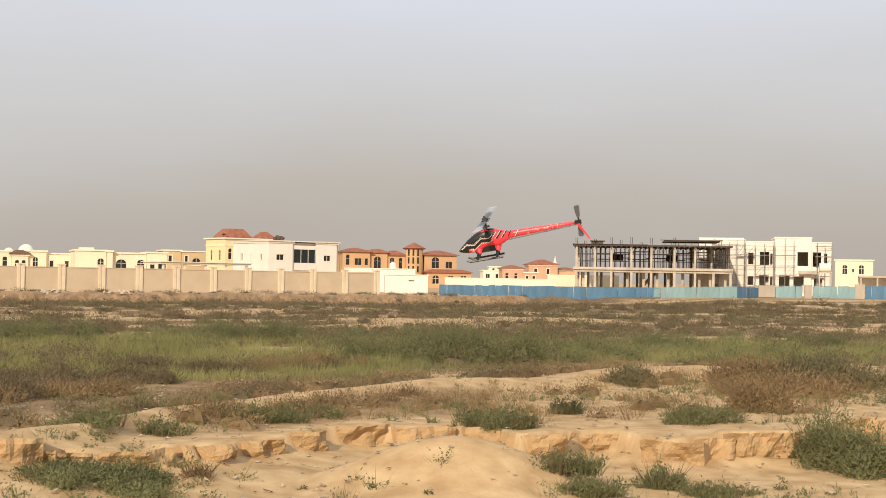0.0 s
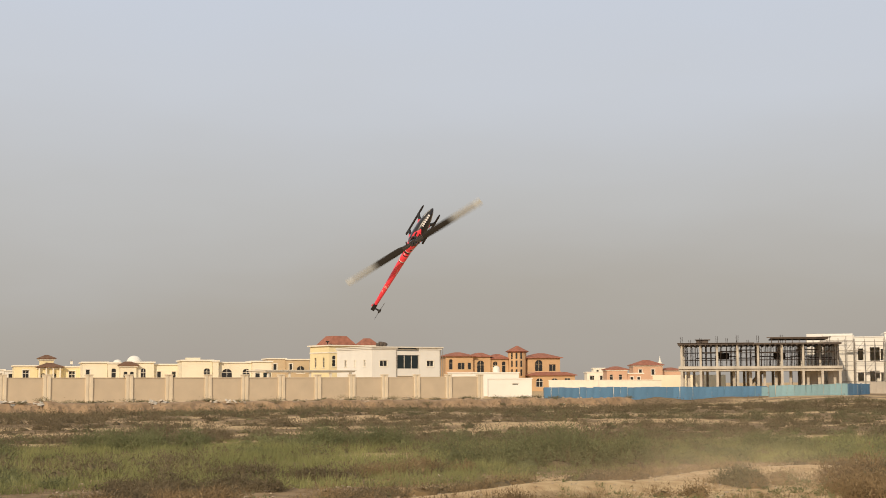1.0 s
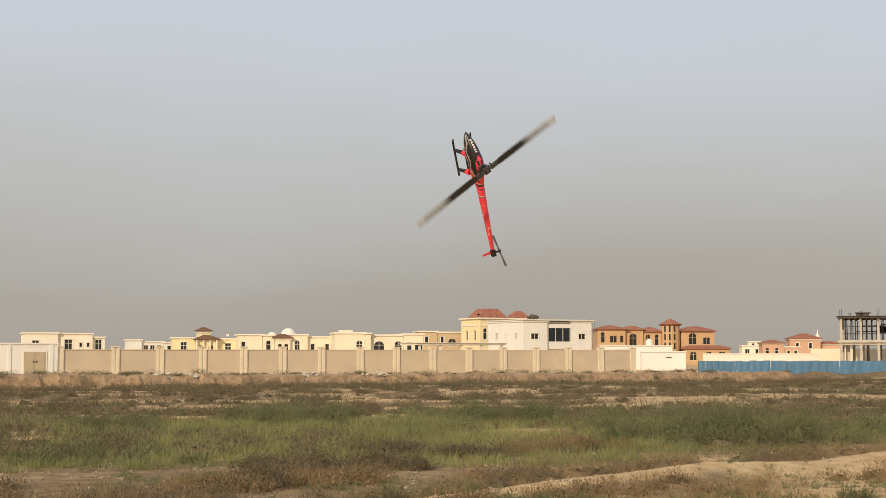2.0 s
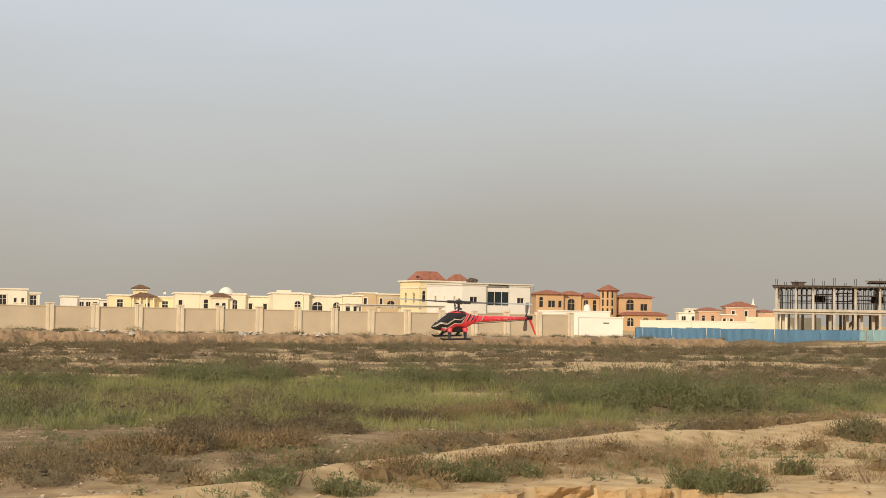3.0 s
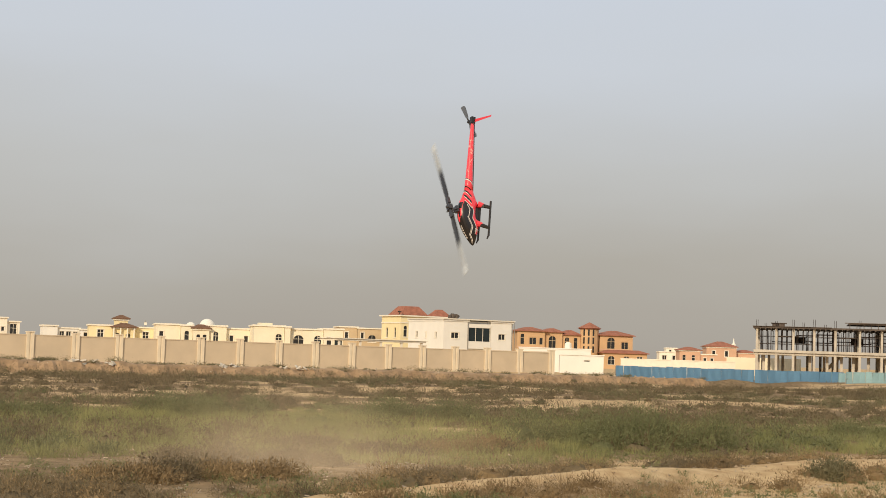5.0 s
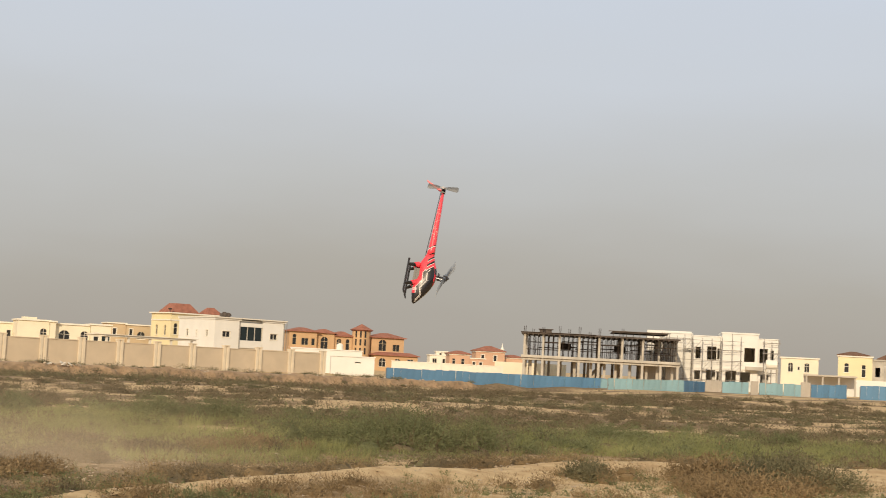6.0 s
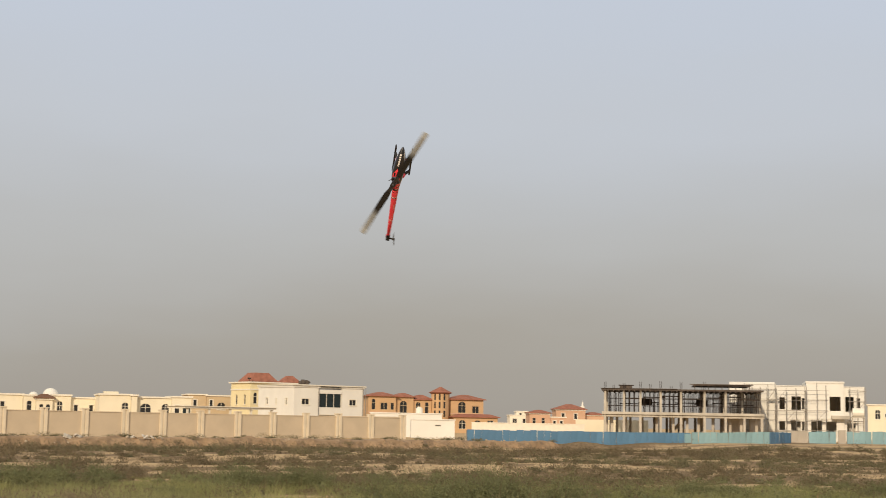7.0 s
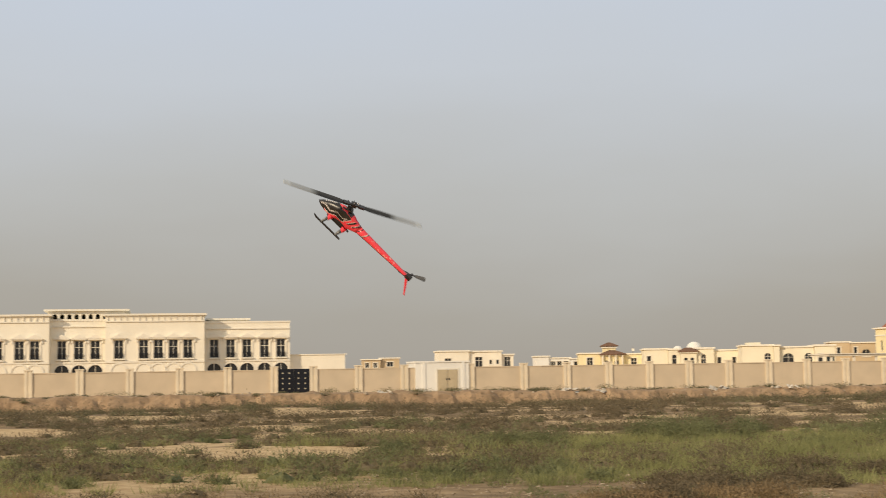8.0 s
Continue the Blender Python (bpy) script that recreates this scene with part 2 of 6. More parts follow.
def window(parent, put, u, z, w, h, style="r", glass=None, frame_mat=None, surround=0.0):
    """A window set back in its opening: frame with mullions, pane, and a proud surround where there is one."""
    bm = bmesh.new()

    def bar(u0, u1, w0, w1, v0, v1):
        v = [bm.verts.new(put(*p)) for p in ((u0, v0, w0), (u1, v0, w0), (u1, v1, w0), (u0, v1, w0), (u0, v0, w1), (u1, v0, w1), (u1, v1, w1), (u0, v1, w1))]
        for q in ((3, 2, 1, 0), (4, 5, 6, 7), (0, 1, 5, 4), (1, 2, 6, 5), (2, 3, 7, 6), (3, 0, 4, 7)):
            bm.faces.new([v[i] for i in q])

    t = 0.07
    a, b = u - w / 2, u + w / 2
    bar(a, a + t, z, z + h, 0.12, 0.19)
    bar(b - t, b, z, z + h, 0.12, 0.19)
    bar(a + t, b - t, z, z + t, 0.12, 0.19)
    bar(a + t, b - t, z + h - t, z + h, 0.12, 0.19)
    if w > 0.9:
        bar(u - t / 2, u + t / 2, z + t, z + h - t, 0.12, 0.19)
    if h > 1.6:
        bar(a + t, b - t, z + h * 0.62, z + h * 0.62 + t, 0.125, 0.185)
    win = part("window", bm, frame_mat or M_FRAME, parent)
    bm = bmesh.new()
    bar(a + 0.01, b - 0.01, z + 0.01, z + h - 0.01, 0.195, 0.235)
    part("pane", bm, glass or M_GLASS, win)
    if surround:
        bm = bmesh.new()
        bar(a - surround, b + surround, z - surround, z - 0.003, -0.10, 0.0)
        if style == "r":
            bar(a - surround, a - 0.003, z, z + h, -0.05, 0.0)
            bar(b + 0.003, b + surround, z, z + h, -0.05, 0.0)
            bar(a - surround, b + surround, z + h + 0.003, z + h + surround, -0.06, 0.0)
        part("surround", bm, M_CREAMTRIM, win)
    return win


def volume(house, x0, y0, w, d, z0, z1, material, front=(), left=(), right=(), cornice=0.0, trim=None, glass=None, frame_mat=None, surround=0.0, name="wall", parapet=0.5):
    """One storey block of a house: four walls with openings, a flat roof behind a parapet, and a cornice."""
    faces = {
        "f": (lambda u, v, k: Vector((x0 + u, y0 + v, k)), w, front),
        "l": (lambda u, v, k: Vector((x0 + v, y0 + d - u, k)), d, left),
        "r": (lambda u, v, k: Vector((x0 + w - v, y0 + u, k)), d, right),
        "b": (lambda u, v, k: Vector((x0 + w - u, y0 + d - v, k)), w, ()),
    }
    bm = bmesh.new()
    for key in "fb":
        facade(bm, faces[key][0], faces[key][1], z0, z1, [*faces[key][2]])
    for key in "lr":
        put, length, holes = faces[key]
        facade(bm, lambda u, v, k, put=put: put(u + 0.25, v, k), length - 0.5, z0, z1, [(h[0] - 0.25, *h[1:]) for h in holes])
    add_box(bm, x0 + 0.25, y0 + 0.25, z1 - parapet - 0.2, x0 + w - 0.25, y0 + d - 0.25, z1 - parapet)
    wall = part(name, bm, material, house)
    if cornice:
        c = cornice
        add = bmesh.new()
        add_box(add, x0 - c, y0 - c, z1, x0 + w + c, y0 + 0.35, z1 + 0.28)
        add_box(add, x0 - c, y0 + d - 0.35, z1, x0 + w + c, y0 + d + c, z1 + 0.28)
        add_box(add, x0 - c, y0 + 0.35, z1, x0 + 0.35, y0 + d - 0.35, z1 + 0.28)
        add_box(add, x0 + w - 0.35, y0 + 0.35, z1, x0 + w + c, y0 + d - 0.35, z1 + 0.28)
        part("cornice", add, trim or M_CREAMTRIM, house)
    for key in "flr" if glass is not M_VOID else "":
        put, _, holes = faces[key]
        for h in holes:
            window(house, put, *h[:4], *(h[4:5] or ("r",)), glass=glass, frame_mat=frame_mat, surround=surround)
    return wall


def roof(house, x0, y0, x1, y1, z0, z1, material, over=0.5, hip=0.42):
    bm = bmesh.new()
    add_hip(bm, x0, y0, x1, y1, z0, z1, over, hip)
    return part("roof", bm, material, house)


def at(az, d, turn):
    p = polar(az, d)
    return pose(p.x, p.y, 0, 0, 0, turn)

# ================= ground =================
SCARP_X = np.array([-9.0, -5.0, -3.1, -2.2, -1.6, -0.8, 0.1, 0.5, 0.97, 1.9, 2.5, 4.0, 5.2, 9.0])
SCARP_Y = np.array([11.6, 11.9, 12.4, 13.2, 14.2, 15.2, 15.8, 15.9, 14.6, 15.7, 14.9, 15.3, 17.2, 18.5])
CREST_X = np.array([-12.0, -6.0, -3.9, -3.3, -2.7, -1.3, -0.1, 0.7, 2.1, 3.7, 9.0, 20.0])
CREST_Y = np.array([9.5, 11.0, 12.4, 14.2, 16.5, 18.9, 20.8, 22.0, 23.5, 25.0, 27.0, 30.0])


def smooth(a, b, x):
    t = np.clip((x - a) / (b - a), 0, 1)
    return t * t * (3 - 2 * t)


def lumps(x, y, seed, scale, octaves=3):
    """Smooth random relief from sums of turned sines, about -1 to 1."""
    rng = np.random.RandomState(seed)
    out, amp, tot = np.zeros_like(x, dtype=float), 1.0, 0.0
    for o in range(octaves):
        for k in range(4):
            a, p = rng.uniform(0, 6.283), rng.uniform(0, 6.283, 2)
            f = scale * 2 ** o * rng.uniform(0.7, 1.4)
            out += amp * np.sin(f * (np.cos(a) * x + np.sin(a) * y) + p[0] + 1.3 * np.sin(f * 0.6 * (np.cos(a + 1.6) * x + np.sin(a + 1.6) * y) + p[1]))
        tot += amp * 2.2
        amp *= 0.5
    return out / tot


def wall_gap(x, y):
    """Metres from the boundary wall's line towards the camera."""
    a = radians(36)
    return 160.0 - (-math.sin(a) * x + math.cos(a) * y)


def blocky(x, seed, step, amp):
    """A broken outline: near-constant runs with sharp changes between them."""
    r = np.random.RandomState(seed)
    vals = r.uniform(-amp, amp, 400)
    k = x / step + 200 + 0.3 * np.sin(x * 2.1)
    i = np.clip(np.floor(k).astype(int), 0, 398)
    f = smooth(0.72, 1.0, k - np.floor(k))
    return vals[i] * (1 - f) + vals[i + 1] * f


def bank_drop(x):
    return np.interp(x, [-6.0, -3.0, -1.6, 0.0, 2.0, 4.5], [0.09, 0.12, 0.19, 0.25, 0.30, 0.30])


def ground_height(x, y):
    x, y = np.asarray(x, float), np.asarray(y, float)
    s = np.interp(x, SCARP_X, SCARP_Y) + blocky(x, 3, 0.62, 0.20) + blocky(x, 4, 0.23, 0.07) + 0.05 * lumps(x, y, 4, 7.0)
    gap = y - s
    up = 0.18 * smooth(-0.34, -0.10, gap) + 0.82 * smooth(0.03, 0.12, gap)
    high = 0.035 * blocky(x, 12, 0.8, 1.0) * smooth(1.2, 0.1, gap)
    low = -bank_drop(x) - 0.04 * (s - y).clip(0, 3) + 0.05 * lumps(x, y, 13, 1.7)
    z = low * (1 - up) + high * up
    z += 0.035 * lumps(x, y, 5, 0.6) * up + 0.007 * lumps(x, y, 6, 5.0) * smooth(60, 30, y)
    z += 0.17 * np.exp(-(((y - np.interp(x, CREST_X, CREST_Y)) / 1.1) ** 2)) * (0.7 + 0.5 * lumps(x, y, 7, 0.8))
    mound = np.exp(-(((x - 0.22) / 1.05) ** 2 + ((y - 13.15) / 0.80) ** 2) ** 1.15)
    z = np.maximum(z, -0.33 + 0.46 * mound + 0.010 * lumps(x, y, 8, 6.0))
    far = smooth(28, 60, np.hypot(x, y))
    z += far * (-0.42 + 0.16 * lumps(x, y, 9, 0.22))
    g = wall_gap(x, y) + 2.5 * lumps(x, y, 10, 0.12) + 0.8 * lumps(x, y, 14, 0.6)
    right = smooth(14, 32, x)
    z += -0.86 * smooth(75, 30, g) + (1 - right) * (smooth(22.5, 19.0, g) * (0.95 + 0.28 * smooth(60, 10, 0.809 * x + 0.588 * y) + 0.05 * lumps(x, y, 11, 0.5)) - smooth(19, 9, g) * 0.10)
    z += right * smooth(120, 178, y) * (1.12 - 0.13 * lumps(x, y, 9, 0.22))
    return z


def axis(dense0, dense1, step, ends, grow):
    out = list(np.arange(dense0, dense1, step))
    s, p = step, out[-1]
    while p < ends[1]:
        s *= grow
        p += s
        out.append(p)
    s, p = step, out[0]
    while p > ends[0]:
        s *= grow
        p -= s
        out.insert(0, p)
    return np.array(out)


def dry_zone(x, y):
    """Dry reddish weeds: just behind the sand crest, and in broken patches before it."""
    crest = y - np.interp(x, CREST_X, CREST_Y)
    scarp = y - np.interp(x, SCARP_X, SCARP_Y)
    n = lumps(x, y, 24, 0.8)
    back = smooth(0.5, 1.0, crest) * smooth(1.0, 0.6, crest / np.interp(x, [-8.0, -4.0, 1.0], [8.0, 5.0, 2.5])) * smooth(-0.75, -0.25, n)
    patch = smooth(-0.45, 0.0, n) * (1 - 0.75 * smooth(0.3, 1.2, x)) + 0.5 * smooth(0.1, 0.4, lumps(x, y * 2.2, 25, 0.7)) * smooth(0.3, 1.2, x)
    front = smooth(-0.5, -1.0, crest) * smooth(0.5, 1.5, scarp) * patch * 0.85
    return np.clip(np.maximum(back, front), 0, 1)


def field_zone(x, y):
    """Grey-brown scrub of the far field, broken by long bare sand patches."""
    d = np.hypot(x, y)
    m = lumps(x, y, 22, 0.42, 4) - 0.10 * smooth(8, 40, x)
    return smooth(-0.16, 0.06, m + 0.10 * smooth(60, 110, d)) * smooth(33, 40, d) * smooth(26, 31, wall_gap(x, y))


def green_zone(x, y):
    """Grass of the shallow hollow."""
    d = np.hypot(x, y) + 2.5 * lumps(x, y, 26, 0.2)
    crest = y - np.interp(x, CREST_X, CREST_Y)
    away = smooth(-6.0, -14.0, x)
    return smooth(2.5, 5.0, crest) * smooth(50, 40, d) * smooth(-1.0, -0.6, lumps(x, y, 21, 0.35) - 0.75 * away) * (1 - 0.35 * away)


def cover(x, y):
    return np.maximum(np.maximum(0.45 * dry_zone(x, y), 0.60 * field_zone(x, y)), 0.6 * green_zone(x, y))


gx = axis(-6.0, 6.5, 0.065, (-2600, 2600), 1.05)
gy = axis(10.8, 18.2, 0.05, (-2600, 3200), 1.033)
GX, GY = np.meshgrid(gx, gy)
GZ = ground_height(GX, GY)
verts = np.stack([GX.ravel(), GY.ravel(), GZ.ravel()], 1)
ny, nx = GX.shape
idx = np.arange(nx * ny).reshape(ny, nx)
quads = np.stack([idx[:-1, :-1].ravel(), idx[:-1, 1:].ravel(), idx[1:, 1:].ravel(), idx[1:, :-1].ravel()], 1)
g_me = bpy.data.meshes.new("ground")
g_me.from_pydata(verts.tolist(), [], quads.tolist())
g_me.polygons.foreach_set("use_smooth", np.ones(len(quads), bool))
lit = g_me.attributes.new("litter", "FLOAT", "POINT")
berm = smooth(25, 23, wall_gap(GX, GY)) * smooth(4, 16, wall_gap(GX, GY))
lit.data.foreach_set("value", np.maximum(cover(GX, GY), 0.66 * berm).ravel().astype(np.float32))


def ground_material():
    m = bpy.data.materials.new("desert_ground")
    m.use_nodes = True
    n, l = m.node_tree.nodes, m.node_tree.links
    b = n["Principled BSDF"]
    b.inputs["Roughness"].default_value = 0.95
    b.inputs["Specular IOR Level"].default_value = 0.15
    co = n.new("ShaderNodeTexCoord")
    tex = []
    for sc, det in ((0.35, 6), (3.0, 6), (40.0, 4), (0.05, 5)):
        t = n.new("ShaderNodeTexNoise")
        t.inputs["Scale"].default_value, t.inputs["Detail"].default_value = sc, det
        l.new(co.outputs["Object"], t.inputs["Vector"])
        tex.append(t)
    sand = n.new("ShaderNodeValToRGB")
    sand.color_ramp.elements[0].position, sand.color_ramp.elements[0].color = 0.32, (0.42, 0.288, 0.158, 1)
    sand.color_ramp.elements[1].position, sand.color_ramp.elements[1].color = 0.66, (0.60, 0.455, 0.275, 1)
    l.new(tex[1].outputs["Fac"], sand.inputs["Fac"])
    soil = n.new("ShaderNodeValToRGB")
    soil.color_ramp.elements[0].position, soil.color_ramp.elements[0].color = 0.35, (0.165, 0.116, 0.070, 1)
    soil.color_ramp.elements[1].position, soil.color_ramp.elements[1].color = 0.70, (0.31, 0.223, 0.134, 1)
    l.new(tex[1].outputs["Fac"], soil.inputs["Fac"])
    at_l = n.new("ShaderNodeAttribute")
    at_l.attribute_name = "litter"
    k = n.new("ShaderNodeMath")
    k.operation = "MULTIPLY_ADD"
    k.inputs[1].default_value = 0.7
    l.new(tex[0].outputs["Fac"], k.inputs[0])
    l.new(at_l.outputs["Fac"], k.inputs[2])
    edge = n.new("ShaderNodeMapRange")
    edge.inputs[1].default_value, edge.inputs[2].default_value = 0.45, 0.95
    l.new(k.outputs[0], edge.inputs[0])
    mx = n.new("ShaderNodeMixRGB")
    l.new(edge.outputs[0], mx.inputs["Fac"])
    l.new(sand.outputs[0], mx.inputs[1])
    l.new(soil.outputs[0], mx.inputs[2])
    l.new(mx.outputs[0], b.inputs["Base Color"])
    bump = n.new("ShaderNodeBump")
    bump.inputs["Strength"].default_value, bump.inputs["Distance"].default_value = 0.5, 0.03
    add = n.new("ShaderNodeMath")
    add.operation = "MULTIPLY_ADD"
    add.inputs[1].default_value = 0.35
    l.new(tex[2].outputs["Fac"], add.inputs[0])
    l.new(tex[1].outputs["Fac"], add.inputs[2])
    l.new(add.outputs[0], bump.inputs["Height"])
    l.new(bump.outputs[0], b.inputs["Normal"])
    return m


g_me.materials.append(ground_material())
tagged(new("ground", g_me), "sandy desert scrubland with a low eroded bank", "ground", kind="structure")

# ================= eroded bank =================
M_CLOD = mat("packed_sand", (0.47, 0.325, 0.175), rough=0.95, var=0.20, scale=3.0, fine=45.0, bump=0.7, rand=0.25)
bank = root("sand_bank", pose(0, 0, 0), "eroded bank of packed sand broken into blocks", "sand bank")
rb = random.Random(17)
bx = -6.2
while bx < 6.6:
    w = rb.choice((0.16, 0.28, 0.4, 0.55, 0.75)) * rb.uniform(0.8, 1.2)
    xc = bx + w / 2
    bx += w + rb.choice((-0.08, -0.06, -0.05, -0.03))
    ys = float(np.interp(xc, SCARP_X, SCARP_Y)) + float(blocky(np.array([xc]), 3, 0.62, 0.20)[0])
    slope = (float(np.interp(xc + 0.2, SCARP_X, SCARP_Y)) - float(np.interp(xc - 0.2, SCARP_X, SCARP_Y))) / 0.4
    top = float(ground_height(xc, ys + 0.22)) + rb.uniform(-0.10, 0.10) * float(bank_drop(xc))
    low, dep, push = -0.14 - float(bank_drop(xc)), 0.30, rb.uniform(0.07, 0.12)
    nx_, nz_ = max(3, round(w / 0.035)), 10
    bm = bmesh.new()
    grid = []
    seed = rb.uniform(0, 50)
    for k in range(nz_ + 2):
        line = []
        for i in range(nx_ + 1):
            u = -w / 2 + w * i / nx_
            t = min(k, nz_) / nz_
            z = low + (top - low) * t
            n = noise.noise(Vector((u * 5 + seed, z * 6, seed))) * 0.13 + noise.noise(Vector((u * 14 + seed, z * 15, seed))) * 0.045
            edge = 0.07 * (abs(2 * i / nx_ - 1) ** 4)
            y = -push - 0.05 + 0.10 * (1 - t) - 0.22 * max(0.0, 0.35 - t) + n + edge + (0.015 if k == nz_ else 0)
            if k == nz_ + 1:
                y, z = dep, top - 0.07
            line.append(bm.verts.new((u, y, z + 0.02 * noise.noise(Vector((u * 9, seed, 1)))) if k >= nz_ else (u, y, z)))
        grid.append(line)
    for a, b in zip(grid, grid[1:]):
        for i in range(nx_):
            bm.faces.new((a[i], a[i + 1], b[i + 1], b[i]))
    for i, sgn in ((0, 1), (nx_, -1)):
        back = [bm.verts.new((grid[k][i].co.x, dep, grid[k][i].co.z)) for k in (0, nz_)]
        col = [grid[k][i] for k in range(nz_ + 1)]
        loop = [*col, grid[nz_ + 1][i], back[0]]
        bm.faces.new(loop if sgn < 0 else loop[::-1])
        bm.verts.remove(back[1])
    ob = part("sand_block", bm, M_CLOD, bank)
    ob.matrix_basis = Matrix.Translation((xc, ys, 0)) @ Matrix.Rotation(math.atan(slope) * 0.9 + rb.uniform(-0.10, 0.10), 4, "Z")

# ================= dirt bank before the wall =================


def bank_height(u, g):
    """Height of the graded strip, u metres along the wall's line and g metres before it: a short broken face, spoil on its lip, a flat top."""
    u, g = np.asarray(u, float), np.asarray(g, float)
    edge = g + 0.7 * lumps(u, u * 0, 51, 0.10) + 0.30 * lumps(u, u * 0, 52, 0.9) + 0.55 * lumps(u, g, 53, 2.6, 4)
    face = smooth(24.2, 22.2, edge)
    lip = np.exp(-((edge - 21.6) / 0.9) ** 2) * (0.02 + 0.20 * np.maximum(0, lumps(u, g, 54, 0.7)))
    z = -1.50 + (1.21 + 0.28 * smooth(60, 10, u)) * face + lip
    z += (0.10 * lumps(u, g, 55, 1.7) + 0.08 * lumps(u, g, 56, 4.2)) * smooth(25.5, 23.5, edge) * smooth(17.5, 20.5, g)
    return z - smooth(12.0, 8.2, g) * 0.7 - smooth(25.2, 27.0, g) * 0.5


def wall_spot(u, g):
    """A place by its metres along the wall and before it, on the ground or on the strip."""
    a = radians(36)
    x, y = -math.sin(a) * (160 - g) + math.cos(a) * u, math.cos(a) * (160 - g) + math.sin(a) * u
    return np.stack([x, y, np.maximum(ground_height(x, y), bank_height(u, g))], -1)


def dirt_bank():
    a = radians(36)
    u, g = np.meshgrid(np.arange(-70.0, 113.0, 0.45), np.concatenate([np.arange(27.0, 19.0, -0.22), np.arange(19.0, 8.0, -0.8)]))
    x, y = -math.sin(a) * (160 - g) + math.cos(a) * u, math.cos(a) * (160 - g) + math.sin(a) * u
    z = bank_height(u, g)
    nr, nc = u.shape
    i = np.arange(nr * nc).reshape(nr, nc)
    f = np.stack([i[:-1, :-1].ravel(), i[:-1, 1:].ravel(), i[1:, 1:].ravel(), i[1:, :-1].ravel()], 1)
    me = bpy.data.meshes.new("dirt_bank")
    me.from_pydata(np.stack([x.ravel(), y.ravel(), z.ravel()], 1).tolist(), [], f.tolist())
    me.materials.append(mat("reddish_dirt", (0.335, 0.232, 0.142), rough=0.95, var=0.22, scale=0.5, fine=3.0, bump=0.8, tint=(0.150, 0.102, 0.064)))
    tagged(new("dirt_bank", me), "crumbling reddish dirt bank along the boundary wall", "dirt bank", kind="structure")


dirt_bank()

# ================= boundary wall =================
PIERS = [46.2, 44.3, 42.4, 40.49, 38.66, 36.84, 35.01, 33.23, 31.49, 30.0, 28.29, 26.55, 24.03, 22.01, 20.38, 18.80, 17.27, 15.80, 14.33, 12.87, 11.49, 10.10, 8.72, 7.41, 6.16, 4.93, 3.71, 2.50]
WALL_TOP = 2.35


def along(az):
    """Metres along the wall's line from the point nearest the camera."""
    return 160.0 * math.tan(radians(36.0 - az))


wall_pose = at(36.0, 160.0, 36.0)
boundary = root("wall_boundary", wall_pose, "long beige rendered boundary wall with paler piers", "wall", kind="structure")
PU = [along(a) for a in PIERS]
for i, (a, b) in enumerate(zip(PU, PU[1:])):
    if i in (8, 11):
        continue
    bm = bmesh.new()
    add_box(bm, a + 0.40, 0.12, -0.6, b - 0.40, 0.32, WALL_TOP - 0.1)
    add_box(bm, a + 0.40, 0.07, WALL_TOP - 0.1, b - 0.40, 0.37, WALL_TOP)
    add_box(bm, a + 0.40, 0.08, -0.6, b - 0.40, 0.12, 0.25)
    part("panel", bm, M_WALL, boundary)
for i, u in enumerate(PU):
    bm = bmesh.new()
    for s in (-1, 1):
        add_box(bm, u + s * 0.25 - 0.15, -0.05, -0.6, u + s * 0.25 + 0.15, 0.45, WALL_TOP + 0.22)
    add_box(bm, u - 0.10, 0.02, -0.6, u + 0.10, 0.40, WALL_TOP + 0.20)
    add_box(bm, u - 0.45, -0.09, WALL_TOP + 0.22, u + 0.45, 0.49, WALL_TOP + 0.34)
    part("pier", bm, M_PIER, boundary)
part("panel", boxes((PU[11] + 0.40, 0.12, -0.6, PU[11] + 1.14, 0.32, WALL_TOP - 0.1), (PU[11] + 0.40, 0.07, WALL_TOP - 0.1, PU[11] + 1.14, 0.37, WALL_TOP)), M_WALL, boundary)
end = PU[-1]
bm = boxes((end + 0.12, 0.46, -0.6, end + 0.34, 34.0, WALL_TOP), (end + 0.07, 0.46, WALL_TOP, end + 0.39, 34.0, WALL_TOP + 0.1))
part("return_panel", bm, M_WALL, boundary)

# black gate between two piers
gate = root("gate", wall_pose, "black steel double gate with rows of pale studs", "gate")
g0, g1 = PU[8] + 0.42, PU[9] - 0.42
mid = (g0 + g1) / 2
for a, b in ((g0, mid - 0.006), (mid + 0.006, g1)):
    leaf = part("leaf", boxes((a, 0.14, -0.5, b, 0.22, WALL_TOP + 0.05), (a, 0.10, -0.5, a + 0.08, 0.14, WALL_TOP + 0.05), (b - 0.08, 0.10, -0.5, b, 0.14, WALL_TOP + 0.05)), M_GATE, gate)
    for r in range(4):
        for c in range(2):
            bm = bmesh.new()
            x, z = a + (b - a) * (0.3 + 0.42 * c), 0.3 + 0.55 * r
            add_tube(bm, (x, 0.14, z), (x, 0.09, z), 0.085, 0.05, 8)
            part("stud", bm, M_STUD, leaf)

